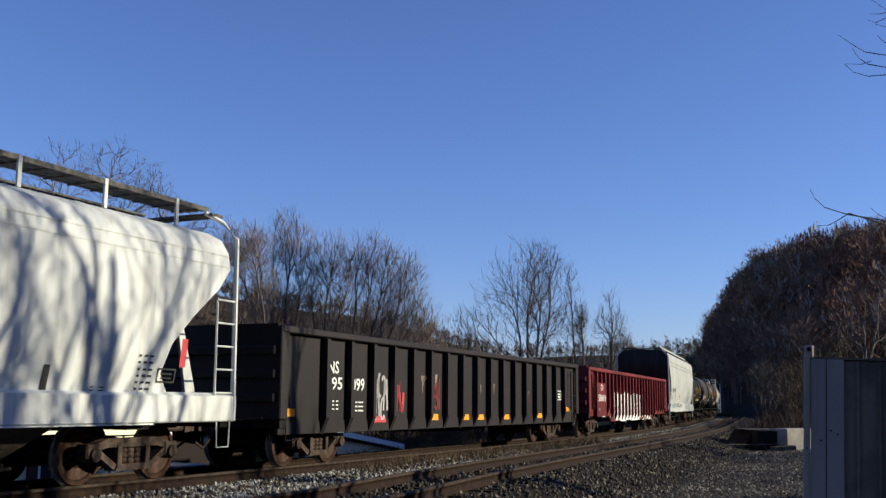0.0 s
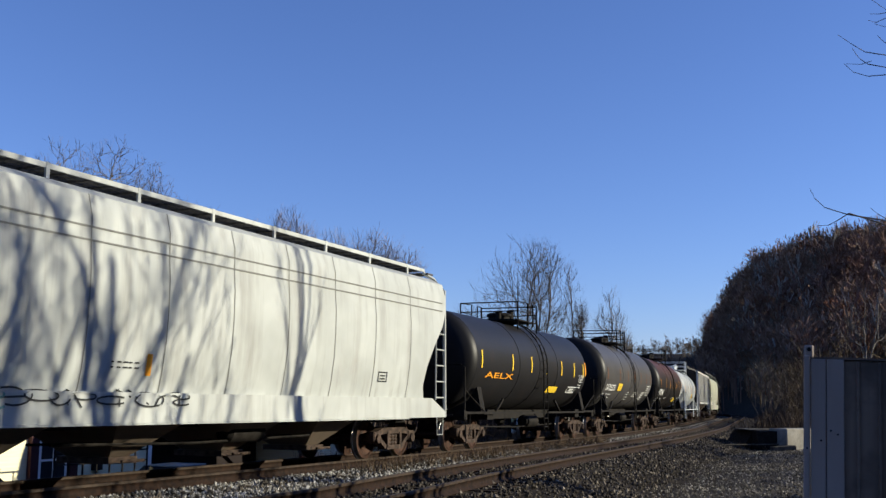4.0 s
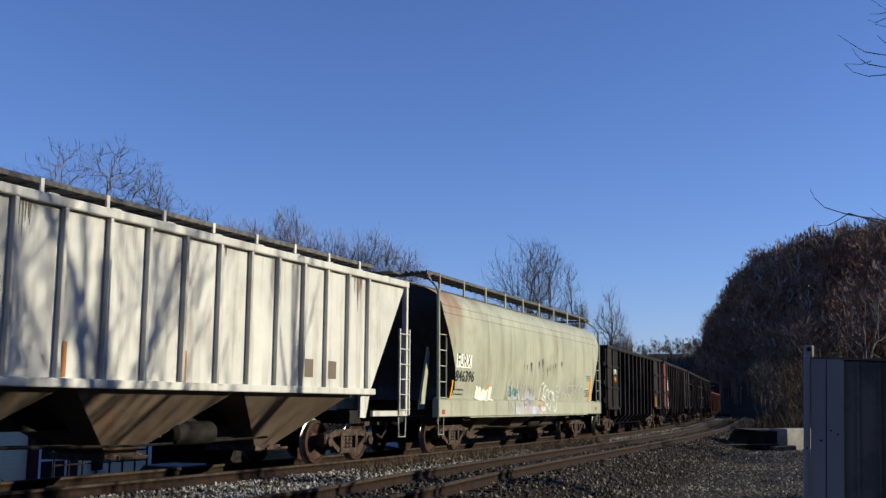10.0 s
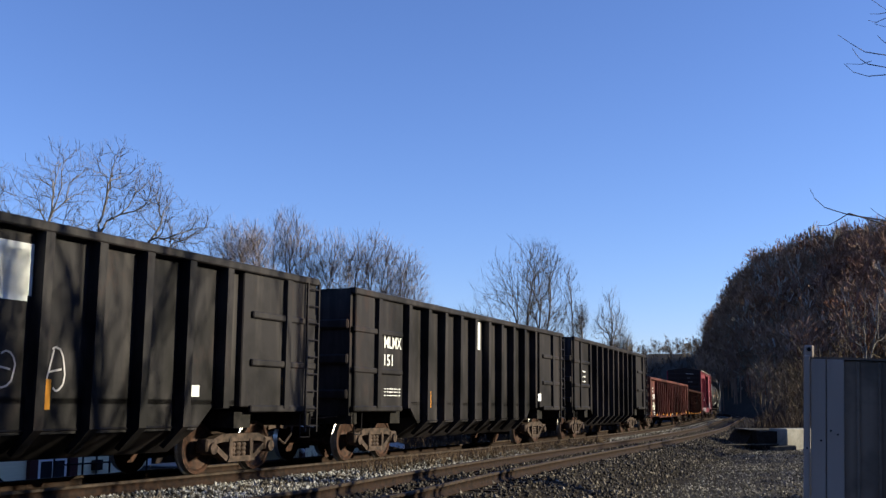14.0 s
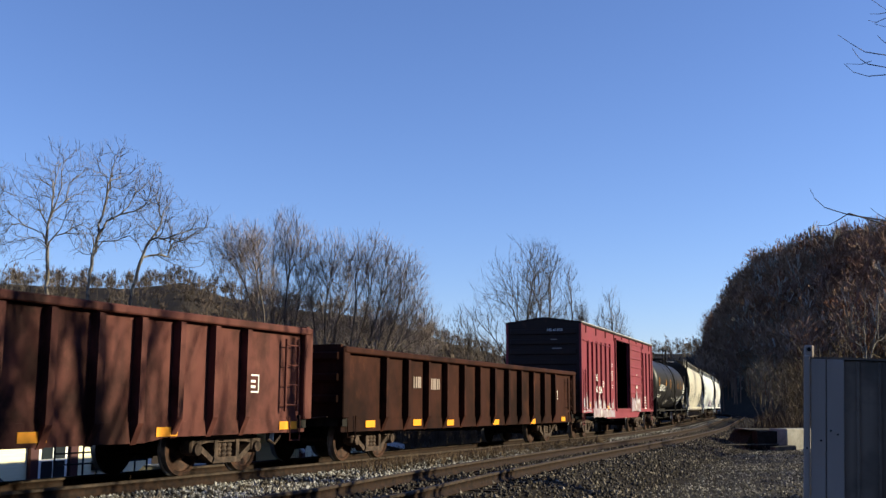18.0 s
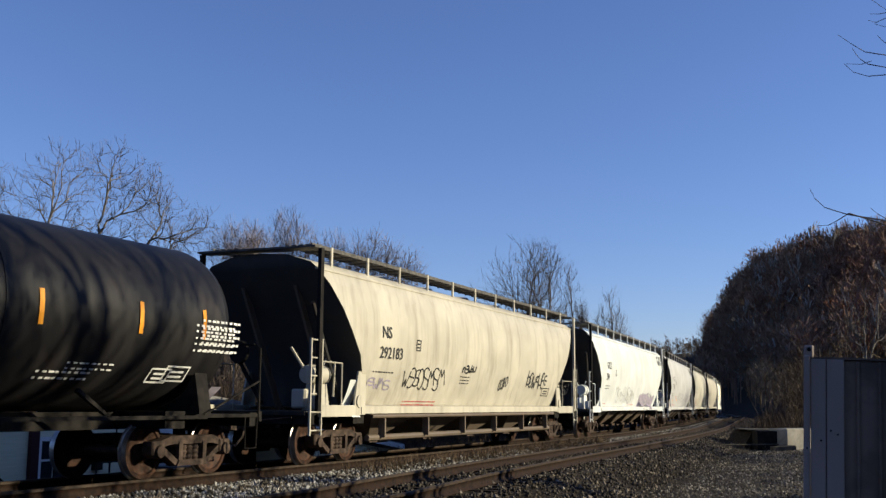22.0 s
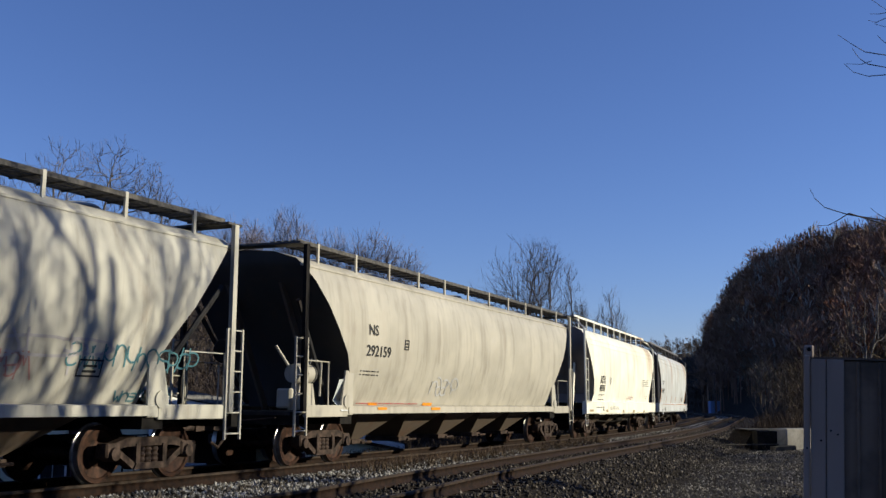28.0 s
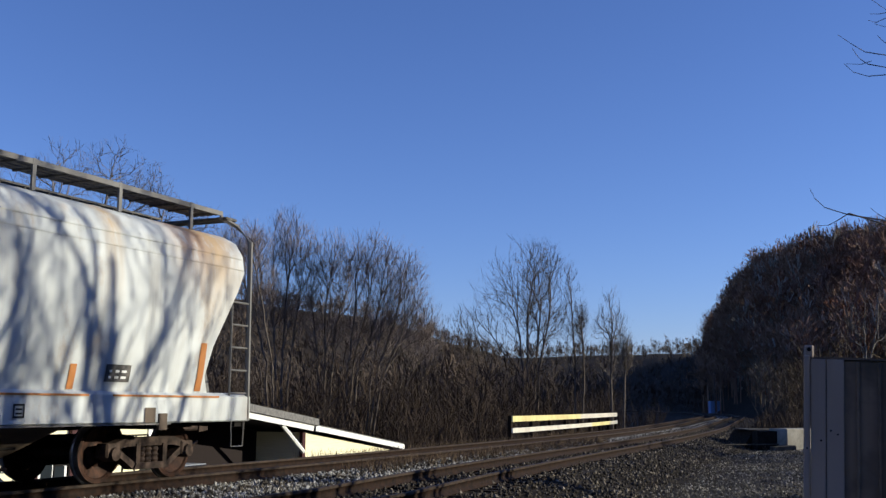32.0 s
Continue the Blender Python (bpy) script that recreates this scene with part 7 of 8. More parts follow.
def branchwork(seed, trunks, lobes, targets, pull=0.6, bend=1.2, wander=0.10, step=0.45, clear=0.35, tip=0.007, twigs=2, twig_len=0.7, lift=0.25, power=2.3, bits=2):
    """Limbs grown from the trunks to places spread through the lobes of a crown, each leaving the
    nearest fitting limb in its direction. Gives (a, b, radius a, radius b, level): 0 trunk and limbs, 1 branches, 2 twigs."""
    rn = np.random.RandomState(seed)
    P, D, L, par, low = [], [], [], [], []
    for line in trunks:
        base = -1
        pts = [np.array(q, float) for q in line]
        total = sum(np.linalg.norm(q - p) for p, q in zip(pts, pts[1:]))
        gone = 0.0
        for p, q in zip(pts, pts[1:]):
            n = max(2, int(np.linalg.norm(q - p) / step))
            for i in range(n if q is not pts[-1] else n + 1):
                c = p + (q - p) * i / n + rn.normal(0, wander * 0.35, 3) * (gone > 0)
                P.append(c)
                D.append((q - p) / np.linalg.norm(q - p))
                L.append(gone)
                low.append(gone < clear * total)
                par.append(base)
                base = len(P) - 1
                gone += np.linalg.norm(q - p) / n
    n0 = len(P)
    room = n0 + targets * 60
    P, D = np.concatenate([np.array(P), np.zeros((room - n0, 3))]), np.concatenate([np.array(D), np.zeros((room - n0, 3))])
    L, low = np.concatenate([np.array(L), np.zeros(room - n0)]), np.concatenate([np.array(low), np.zeros(room - n0, bool)])
    par = par + [0] * (room - n0)
    n = n0
    vol = np.array([q[3] * q[4] * q[5] for q in lobes]) ** 0.7
    pick = rn.choice(len(lobes), targets, p=vol / vol.sum())
    for k in pick:
        x, y, z, rx, ry, rz = lobes[k]
        v = rn.normal(0, 1, 3)
        v *= rn.uniform(0, 1) ** 0.45 / np.linalg.norm(v)
        t = np.array((x + v[0] * rx, y + v[1] * ry, z + v[2] * rz))
        w = t - P[:n]
        d = np.linalg.norm(w, axis=1) + 1e-6
        cost = d * (1 + bend * (1 - (w * D[:n]).sum(1) / d)) + pull * L[:n] + 50.0 * low[:n]
        j = int(np.argmin(cost))
        m = max(2, min(50, int(d[j] / step)))
        c1 = P[j] + D[j] * d[j] * 0.42 + np.array((0, 0, lift * d[j] * 0.4))
        last, base = P[j], j
        for i in range(1, m + 1):
            u = i / m
            q = P[j] * (1 - u) ** 2 + c1 * 2 * u * (1 - u) + t * u * u + rn.normal(0, wander * min(1.0, d[j] * 0.3), 3) * (i < m)
            P[n] = q
            e = q - last
            D[n] = e / (np.linalg.norm(e) + 1e-9)
            L[n] = L[base] + np.linalg.norm(e)
            par[n] = base
            last, base = q, n
            n += 1
    load = np.zeros(n)
    kids = np.zeros(n, int)
    for i in range(n - 1, -1, -1):
        if load[i] == 0:
            load[i] = tip ** power
        if par[i] >= 0:
            load[par[i]] += load[i]
            kids[par[i]] += 1
    R = load ** (1 / power)
    big = R.max() * 0.22
    segs = [(P[par[i]], P[i], min(R[par[i]], R[i] * 1.5), R[i], 0 if (R[i] > big or i < n0) else 1) for i in range(n) if par[i] >= 0]
    for i in range(n0, n):
        for _ in range(twigs if kids[i] else twigs + 2):
            if kids[i] and rn.uniform() > 0.6:
                continue
            d = D[i] + rn.normal(0, 0.42, 3) + np.array((0, 0, lift))
            d /= np.linalg.norm(d)
            e = twig_len * rn.uniform(0.4, 1.2)
            if bits == 1:
                segs.append((P[i], P[i] + d * e, tip, tip * 0.5, 2))
                continue
            mid = P[i] + d * e * 0.5
            d2 = d + rn.normal(0, 0.18, 3) + np.array((0, 0, lift * 0.6))
            segs.append((P[i], mid, tip, tip * 0.8, 2))
            segs.append((mid, mid + d2 / np.linalg.norm(d2) * e * 0.5, tip * 0.8, tip * 0.5, 2))
    return segs


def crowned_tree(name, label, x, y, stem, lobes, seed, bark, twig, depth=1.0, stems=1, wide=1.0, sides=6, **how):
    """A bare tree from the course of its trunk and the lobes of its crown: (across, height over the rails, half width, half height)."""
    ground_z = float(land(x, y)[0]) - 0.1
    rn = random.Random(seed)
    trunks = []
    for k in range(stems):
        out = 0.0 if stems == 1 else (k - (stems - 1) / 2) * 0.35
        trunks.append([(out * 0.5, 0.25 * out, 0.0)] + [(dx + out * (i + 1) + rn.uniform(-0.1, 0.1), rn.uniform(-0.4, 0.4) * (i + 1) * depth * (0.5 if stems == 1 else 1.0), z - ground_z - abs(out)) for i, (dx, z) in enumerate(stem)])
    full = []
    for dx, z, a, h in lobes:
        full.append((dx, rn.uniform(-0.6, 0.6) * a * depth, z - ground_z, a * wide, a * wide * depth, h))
    segs = branchwork(seed, trunks, full, **how)
    t = tagged(new(name), label, "tree", "bare trees beyond the line")
    t.location = (x, y, ground_z)
    A, B = tubes([q for q in segs if q[4] == 0], sides)
    part("trunk", fast_mesh(bpy.data.meshes.new("trunk"), A, B, bark, True), None, t)
    A, B = tubes([q for q in segs if q[4] == 1], 3, least=0.008)
    C, E = tubes([q for q in segs if q[4] == 2], 2, least=0.005)
    part("crown", fast_mesh(bpy.data.meshes.new("crown"), np.concatenate([A, C]), np.concatenate([B, E + len(A)]), twig), None, t)
    return t


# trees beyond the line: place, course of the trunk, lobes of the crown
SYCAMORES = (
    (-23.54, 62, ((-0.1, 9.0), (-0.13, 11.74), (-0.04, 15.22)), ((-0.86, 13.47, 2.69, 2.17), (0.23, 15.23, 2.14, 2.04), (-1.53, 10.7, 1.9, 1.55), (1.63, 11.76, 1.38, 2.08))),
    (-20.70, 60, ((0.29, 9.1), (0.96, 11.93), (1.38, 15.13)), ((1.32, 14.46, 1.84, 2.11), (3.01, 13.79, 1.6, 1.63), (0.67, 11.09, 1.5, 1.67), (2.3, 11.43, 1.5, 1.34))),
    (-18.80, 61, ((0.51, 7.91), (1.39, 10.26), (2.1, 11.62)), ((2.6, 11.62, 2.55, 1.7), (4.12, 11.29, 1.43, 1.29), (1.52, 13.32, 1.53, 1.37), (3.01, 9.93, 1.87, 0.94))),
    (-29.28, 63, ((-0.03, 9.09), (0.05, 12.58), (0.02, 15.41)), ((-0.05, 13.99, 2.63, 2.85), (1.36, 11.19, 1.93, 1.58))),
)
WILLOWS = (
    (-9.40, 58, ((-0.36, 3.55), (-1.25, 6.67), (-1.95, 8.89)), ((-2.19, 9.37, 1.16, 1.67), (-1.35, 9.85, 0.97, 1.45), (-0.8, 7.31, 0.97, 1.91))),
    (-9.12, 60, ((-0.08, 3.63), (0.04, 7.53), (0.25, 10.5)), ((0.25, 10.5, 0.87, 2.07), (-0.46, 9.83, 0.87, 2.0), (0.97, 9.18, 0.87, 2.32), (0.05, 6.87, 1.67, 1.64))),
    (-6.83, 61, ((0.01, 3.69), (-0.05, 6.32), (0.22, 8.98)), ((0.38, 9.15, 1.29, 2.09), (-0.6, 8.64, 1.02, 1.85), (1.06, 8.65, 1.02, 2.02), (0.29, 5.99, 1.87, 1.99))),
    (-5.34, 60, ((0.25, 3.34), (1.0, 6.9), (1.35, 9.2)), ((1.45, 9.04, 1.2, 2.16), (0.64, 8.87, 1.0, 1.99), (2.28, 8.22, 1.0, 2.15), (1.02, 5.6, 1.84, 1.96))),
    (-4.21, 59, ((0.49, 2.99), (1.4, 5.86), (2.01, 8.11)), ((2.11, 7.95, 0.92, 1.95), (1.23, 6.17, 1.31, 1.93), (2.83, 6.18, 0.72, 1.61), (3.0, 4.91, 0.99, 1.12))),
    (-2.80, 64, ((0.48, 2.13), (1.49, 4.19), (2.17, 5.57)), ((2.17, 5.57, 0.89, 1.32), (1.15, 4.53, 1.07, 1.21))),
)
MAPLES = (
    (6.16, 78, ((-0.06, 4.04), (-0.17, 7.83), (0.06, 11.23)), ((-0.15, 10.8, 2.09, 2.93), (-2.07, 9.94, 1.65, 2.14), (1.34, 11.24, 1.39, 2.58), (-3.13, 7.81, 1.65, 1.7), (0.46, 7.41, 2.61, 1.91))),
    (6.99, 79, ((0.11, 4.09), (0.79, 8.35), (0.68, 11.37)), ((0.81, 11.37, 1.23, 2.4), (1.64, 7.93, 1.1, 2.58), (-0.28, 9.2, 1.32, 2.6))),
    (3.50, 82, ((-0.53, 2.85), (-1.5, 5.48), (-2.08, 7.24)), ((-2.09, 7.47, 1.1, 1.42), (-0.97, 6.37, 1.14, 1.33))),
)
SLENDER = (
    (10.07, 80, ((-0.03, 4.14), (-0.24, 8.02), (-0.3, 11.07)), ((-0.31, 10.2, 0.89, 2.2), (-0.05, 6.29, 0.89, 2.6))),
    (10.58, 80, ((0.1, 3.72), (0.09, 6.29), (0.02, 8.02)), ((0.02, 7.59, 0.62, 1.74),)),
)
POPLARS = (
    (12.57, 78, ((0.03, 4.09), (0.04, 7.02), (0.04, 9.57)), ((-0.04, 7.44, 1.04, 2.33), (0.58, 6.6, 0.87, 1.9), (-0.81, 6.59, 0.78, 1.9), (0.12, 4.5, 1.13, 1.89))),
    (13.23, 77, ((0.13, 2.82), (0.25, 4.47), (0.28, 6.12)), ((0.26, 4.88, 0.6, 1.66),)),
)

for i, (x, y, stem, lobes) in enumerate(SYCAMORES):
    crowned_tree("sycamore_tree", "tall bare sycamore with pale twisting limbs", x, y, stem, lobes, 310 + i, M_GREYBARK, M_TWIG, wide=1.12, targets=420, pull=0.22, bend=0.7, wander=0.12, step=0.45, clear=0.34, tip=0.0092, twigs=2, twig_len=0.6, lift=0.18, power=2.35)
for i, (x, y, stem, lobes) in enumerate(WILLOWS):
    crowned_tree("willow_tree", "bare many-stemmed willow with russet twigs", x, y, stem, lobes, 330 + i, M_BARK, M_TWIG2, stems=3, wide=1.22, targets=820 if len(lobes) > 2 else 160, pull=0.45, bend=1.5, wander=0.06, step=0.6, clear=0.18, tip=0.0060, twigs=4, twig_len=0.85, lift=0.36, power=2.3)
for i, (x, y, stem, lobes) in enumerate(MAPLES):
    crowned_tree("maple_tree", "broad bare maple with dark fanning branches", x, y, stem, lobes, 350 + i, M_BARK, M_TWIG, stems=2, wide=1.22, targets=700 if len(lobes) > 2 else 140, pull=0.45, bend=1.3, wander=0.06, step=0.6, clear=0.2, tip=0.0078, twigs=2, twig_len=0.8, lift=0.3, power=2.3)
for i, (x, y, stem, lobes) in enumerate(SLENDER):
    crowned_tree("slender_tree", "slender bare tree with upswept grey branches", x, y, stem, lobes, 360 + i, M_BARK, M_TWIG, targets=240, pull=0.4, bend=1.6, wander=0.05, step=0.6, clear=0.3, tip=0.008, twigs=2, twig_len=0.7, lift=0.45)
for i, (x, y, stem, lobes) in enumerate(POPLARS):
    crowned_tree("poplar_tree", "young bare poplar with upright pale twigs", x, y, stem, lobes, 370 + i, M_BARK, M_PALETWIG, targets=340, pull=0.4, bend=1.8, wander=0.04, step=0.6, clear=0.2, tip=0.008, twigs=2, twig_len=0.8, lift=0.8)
# a pale tree at the foot of the hill and limbs of another over the yard's edge
crowned_tree("hill_foot_tree", "bare pale-twigged tree at the hill's foot", 29.6, 96, ((-0.2, 1.5), (-0.1, 3.2), (0.0, 4.6)), ((-0.9, 3.3, 1.5, 2.0), (0.8, 3.0, 1.6, 2.0), (0.0, 4.2, 1.3, 1.6)), 381, M_BARK, M_TWIG, stems=5, targets=420, pull=0.4, bend=1.5, wander=0.05, step=0.5, clear=0.15, tip=0.010, twigs=2, twig_len=0.7, lift=0.35)
crowned_tree("hill_foot_tree", "bare tree with pale crooked limbs at the hill's foot", 33.5, 82, ((-0.2, 4.5), (0.2, 7.5), (0.6, 10.5)), ((0.2, 8.5, 3.2, 3.2), (-1.8, 7.0, 2.2, 2.0), (1.8, 10.0, 2.4, 2.2)), 382, M_GREYBARK, M_TWIG, stems=2, targets=300, pull=0.3, bend=0.9, wander=0.12, step=0.5, clear=0.3, tip=0.009, twigs=1, twig_len=0.7, lift=0.2)

# trees on the camera's side that shade the track
SHADE = ((-21, 22, 15, 51), (-18, 18, 14, 52), (-16, 21, 16, 53), (-13.8, 18, 15, 54), (-12, 22, 15, 55), (-10.3, 18, 13, 56), (-8.6, 20, 15, 57), (-7, 18, 14, 158), (-5.2, 21, 15, 59), (-3.4, 20, 13.5, 60), (20, 21, 7.6, 61), (22, 23, 7.6, 64))
to_sun = (math.sin(radians(SUN_AZ)), math.cos(radians(SUN_AZ)))
for s, far, hgt, seed in SHADE:
    x, y, _ = on_line(s)
    bare_tree("yard_tree", x + to_sun[0] * far, y + to_sun[1] * far, hgt, seed, "bare upright tree in the yard beside the line", M_BARK, M_BARK, "yard trees", stems=3 if seed % 2 else 2, spread=0.44, levels=4, split=3, first=0.15, sweep=0.35, wob=0.09, least=0.010, r0=0.155, keep=0.66, fan=(0.04, 0.26))
# a tree close by the cabinet whose drooping twigs hang before the sky
near = bare_tree("yard_tree", 13.6, 20.4, 10.2, 71, "bare yard tree with drooping outer twigs", M_BARK, M_BARK, "yard trees", stems=2, spread=0.3, levels=3, split=3, first=0.3, sweep=0.4, wob=0.06, least=0.010, r0=0.17, keep=0.6, fan=(0.02, 0.10))
TWIGS = (((7.97, 8.71), (8.27, 8.54), (8.58, 8.41), (9.02, 8.36), (10.41, 8.13)),
         ((8.33, 8.50), (8.46, 8.30), (8.64, 8.17), (9.00, 8.07), (10.39, 7.86)),
         ((8.16, 8.18), (8.33, 8.00), (8.61, 7.89), (8.99, 7.89), (10.40, 8.01)),
         ((8.19, 8.16), (8.45, 8.12), (8.64, 8.17)),
         ((8.25, 9.50), (8.47, 9.48), (8.82, 9.54), (9.10, 9.81), (10.55, 10.29)),
         ((8.64, 9.54), (9.07, 9.32), (10.47, 9.06)),
         ((8.74, 9.23), (8.92, 9.24), (9.07, 9.27), (10.50, 9.43)),
         ((8.70, 9.11), (8.85, 9.05), (9.06, 9.14), (10.49, 9.31)),
         ((8.79, 8.99), (9.05, 8.87), (10.45, 8.70)),
         ((8.78, 8.71), (8.89, 8.57), (9.03, 8.48), (10.42, 8.28)),
         ((7.32, 5.56), (7.43, 5.36), (7.62, 5.19), (8.03, 5.04), (8.82, 4.87), (10.18, 4.62)),
         ((7.45, 4.82), (7.66, 4.82), (7.83, 4.91), (8.03, 5.04)),
         ((8.47, 5.16), (8.63, 5.05), (8.83, 4.96), (9.40, 4.78)))
for k, row in enumerate(TWIGS):
    g = Geo()
    pts = [(x - 13.6, 0.12 * math.sin(3 * x + k), z - near.location.z) for x, z in row]
    if len(row) > 3 or k in (5, 8):
        pts.append((0.0, 0.0, 3.9 if k > 9 else 5.5 + 0.12 * k))
    for i, (a, b) in enumerate(zip(pts, pts[1:])):
        g.tube([a, b], 0.005 + 0.0028 * i, 5)
    part("hanging_twig", g, M_BARK, near)


# ---- woods on the hills ----
def wood_templates(kind, n, seed):
    """Trees, thicket trees or bushes for the slopes: round limbs, ribbon-thin twigs."""
    out = []
    for k in range(n):
        rn = random.Random(seed + k)
        if kind == "bush":
            segs = grow(seed + k, 4.2, stems=7, spread=0.42, levels=1, split=4, sweep=0.4, first=0.2, r0=0.03, fan=(0.1, 0.7), steps=(3, 2))
            thin = 0.016
        elif kind == "thicket":
            line = [[(0.3 * q, 0.2 * q, 0), (0.9 * q + rn.uniform(-0.4, 0.4), rn.uniform(-0.8, 0.8), 2.4), (1.5 * q, rn.uniform(-1.2, 1.2), 4.6)] for q in (-1, 0, 1)]
            segs = branchwork(seed + k, line, [(0, 0, 3.9, 2.3, 2.3, 2.6), (rn.uniform(-1, 1), 0, 2.2, 2.2, 2.2, 1.8)], 38, pull=0.3, bend=0.8, wander=0.12, step=1.3, clear=0.1, tip=0.012, twigs=1, twig_len=1.3, lift=0.15, bits=1)
            thin = 0.014
        else:
            top, far = 12.5, kind == "far"
            low = 0.20 if far else 0.58
            wide = 3.6 if far else 2.7
            lobes = [(rn.uniform(-1.2, 1.2), rn.uniform(-1.2, 1.2), top * rn.uniform(low, 0.84), wide * rn.uniform(0.8, 1.1), wide * rn.uniform(0.8, 1.1), rn.uniform(1.7, 2.5)) for _ in range(3)]
            lean = rn.uniform(-0.5, 0.5)
            segs = branchwork(seed + k, [[(0, 0, 0), (lean * 0.4, 0.1, top * 0.45), (lean, -0.1, top * 0.85)]], lobes, 9 if far else 40, pull=0.4, bend=1.0, wander=0.1, step=6.0 if far else 3.6, clear=0.2 if far else 0.5, tip=0.035, twigs=4 if far else 2, twig_len=3.0 if far else 1.15, lift=0.2, bits=1)
            thin = 0.095 if far else 0.06
        cut = max(x[4] for x in segs)
        P, F = tubes([x for x in segs if x[4] < cut], 2 if kind == "far" else 3)
        Q, E = tubes([x for x in segs if x[4] == cut], 2, least=thin)
        out.append((np.concatenate([P, Q]), np.concatenate([F, E + len(P)])))
    return out


def scatter_woods(name, label, places, templates, mat, seed, lo=0.7, hi=1.25):
    rn = random.Random(seed)
    PP, FF, o = [], [], 0
    zs = land([p[0] for p in places], [p[1] for p in places])
    for (x, y), z in zip(places, zs):
        P, F = templates[rn.randrange(len(templates))]
        a, k = rn.uniform(0, 6.283), rn.uniform(lo, hi)
        c, s = math.cos(a) * k, math.sin(a) * k
        Q = np.stack([P[:, 0] * c - P[:, 1] * s + x, P[:, 0] * s + P[:, 1] * c + y, P[:, 2] * k * rn.uniform(0.9, 1.1) + z - 0.2], 1)
        PP.append(Q)
        FF.append(F + o)
        o += len(Q)
    return tagged(new(name, fast_mesh(bpy.data.meshes.new(name), np.concatenate(PP), np.concatenate(FF), mat)), label, "woods", kind="stuff")


TREE_T = wood_templates("tree", 7, 700)
FAR_T = wood_templates("far", 6, 740)
BUSH_T = wood_templates("bush", 7, 800)
THICK_T = wood_templates("thicket", 6, 820)


def places_in(n, seed, az0, az1, r0, r1, clear=9.0, even=1.0):
    rn = np.random.RandomState(seed)
    az = np.radians(rn.uniform(az0, az1, n))
    r = r0 + (r1 - r0) * rn.uniform(0, 1, n) ** even
    x, y = np.sin(az) * r, np.cos(az) * r
    keep = np.abs(beside(x, y)) > clear
    return list(zip(x[keep], y[keep]))


scatter_woods("hillside_woods", "bare grey-brown woods on the far slopes", places_in(2300, 1, -26, 3, 150, 640, 12, 0.75) + places_in(1300, 2, -1, 14.6, 150, 740, 12, 0.8), FAR_T, M_WOODS, 5, 0.45, 0.88)
scatter_woods("hill_woods", "dark bare woods on the steep hill", places_in(800, 3, 14.4, 28, 150, 360, 13) + places_in(260, 31, 13.8, 17.5, 220, 480, 9), TREE_T, M_HILLWOODS, 6, 0.75, 1.2)
scatter_woods("russet_woods", "bare trees with rusty leaves left on the steep hill", places_in(120, 37, 17, 28, 150, 340, 13), TREE_T, M_RUSSET, 66, 0.75, 1.1)
scatter_woods("pale_trunks", "pale-barked bare trees on the steep hill", places_in(130, 44, 15.5, 27, 150, 330, 13), FAR_T, M_SYC, 61, 0.8, 1.1)
def below(n, seed, r1, clear):
    """Places below the line, clear of the house and its yard."""
    return [p for p in places_in(n, seed, -24, 15, 40, r1, clear) if beside(*p)[0] < 0 and not (p[1] < 53 and beside(*p)[0] > -18)]


scatter_woods("thicket", "tangled bare thicket below the line", below(680, 4, 125, 7.0), THICK_T, M_BRUSH, 7, 0.55, 1.05)
scatter_woods("brush", "thick bare brush below the line", below(900, 14, 130, 5.0), BUSH_T, M_BRUSH, 17, 0.45, 0.85)
scatter_woods("hill_foot_brush", "bare olive-brown brush at the hill's foot", places_in(300, 8, 13.0, 27, 78, 170, 9), THICK_T, M_HILLBRUSH, 9, 0.7, 1.2)

scatter_woods("lineside_brush", "low dark brush beside the curving tracks", [p for p in places_in(620, 19, 11.5, 19, 50, 125, 3.2) if beside(*p)[0] > 6.6], BUSH_T, M_BRUSH, 27, 0.22, 0.5)

M_OLIVE = grainy("olive_brush", (0.05, 0.042, 0.02), (0.11, 0.092, 0.045), 0.4, 0.95, 0.2)
# brush added outside the view, so that the near ground lies in shade
hedge = []
rn_h = random.Random(77)
for i in range(560):
    x, y, _ = on_line(rn_h.uniform(-30, 84), rn_h.uniform(21, 29))
    if x > 0.50 * y + 2 and (y > 26 or i % 2) and not (36 < y < 52 and x < 36):
        hedge.append((x, y))
scatter_woods("shading_brush", "dense bare brush out of view, added to shade the yard", hedge, BUSH_T, M_OLIVE, 10, 0.8, 1.2)


# ---- guard rail beyond the line ----
M_FENCE = paint("weathered_yellow_paint", (0.70, 0.60, 0.28), 0.1, 0.4)
M_FENCE2 = paint("weathered_white_board", (0.62, 0.58, 0.50), 0.1, 0.5)
fence = thing("guard_rail", "two-board wooden guard rail with peeling yellow paint", "fence")


def board(s0, s1, off, z0, z1, thick=0.06):
    g = Geo()
    xa, ya, a = on_line(s0, off)
    xb, yb, b = on_line(s1, off)
    na, nb = (math.cos(a) * thick, -math.sin(a) * thick), (math.cos(b) * thick, -math.sin(b) * thick)
    low = [(xa, ya, z0), (xb, yb, z0), (xb + nb[0], yb + nb[1], z0), (xa + na[0], ya + na[1], z0)]
    return g.add(low + [(x, y, z1) for x, y, _ in low], [(3, 2, 1, 0), (4, 5, 6, 7), (0, 1, 5, 4), (1, 2, 6, 5), (2, 3, 7, 6), (3, 0, 4, 7)])


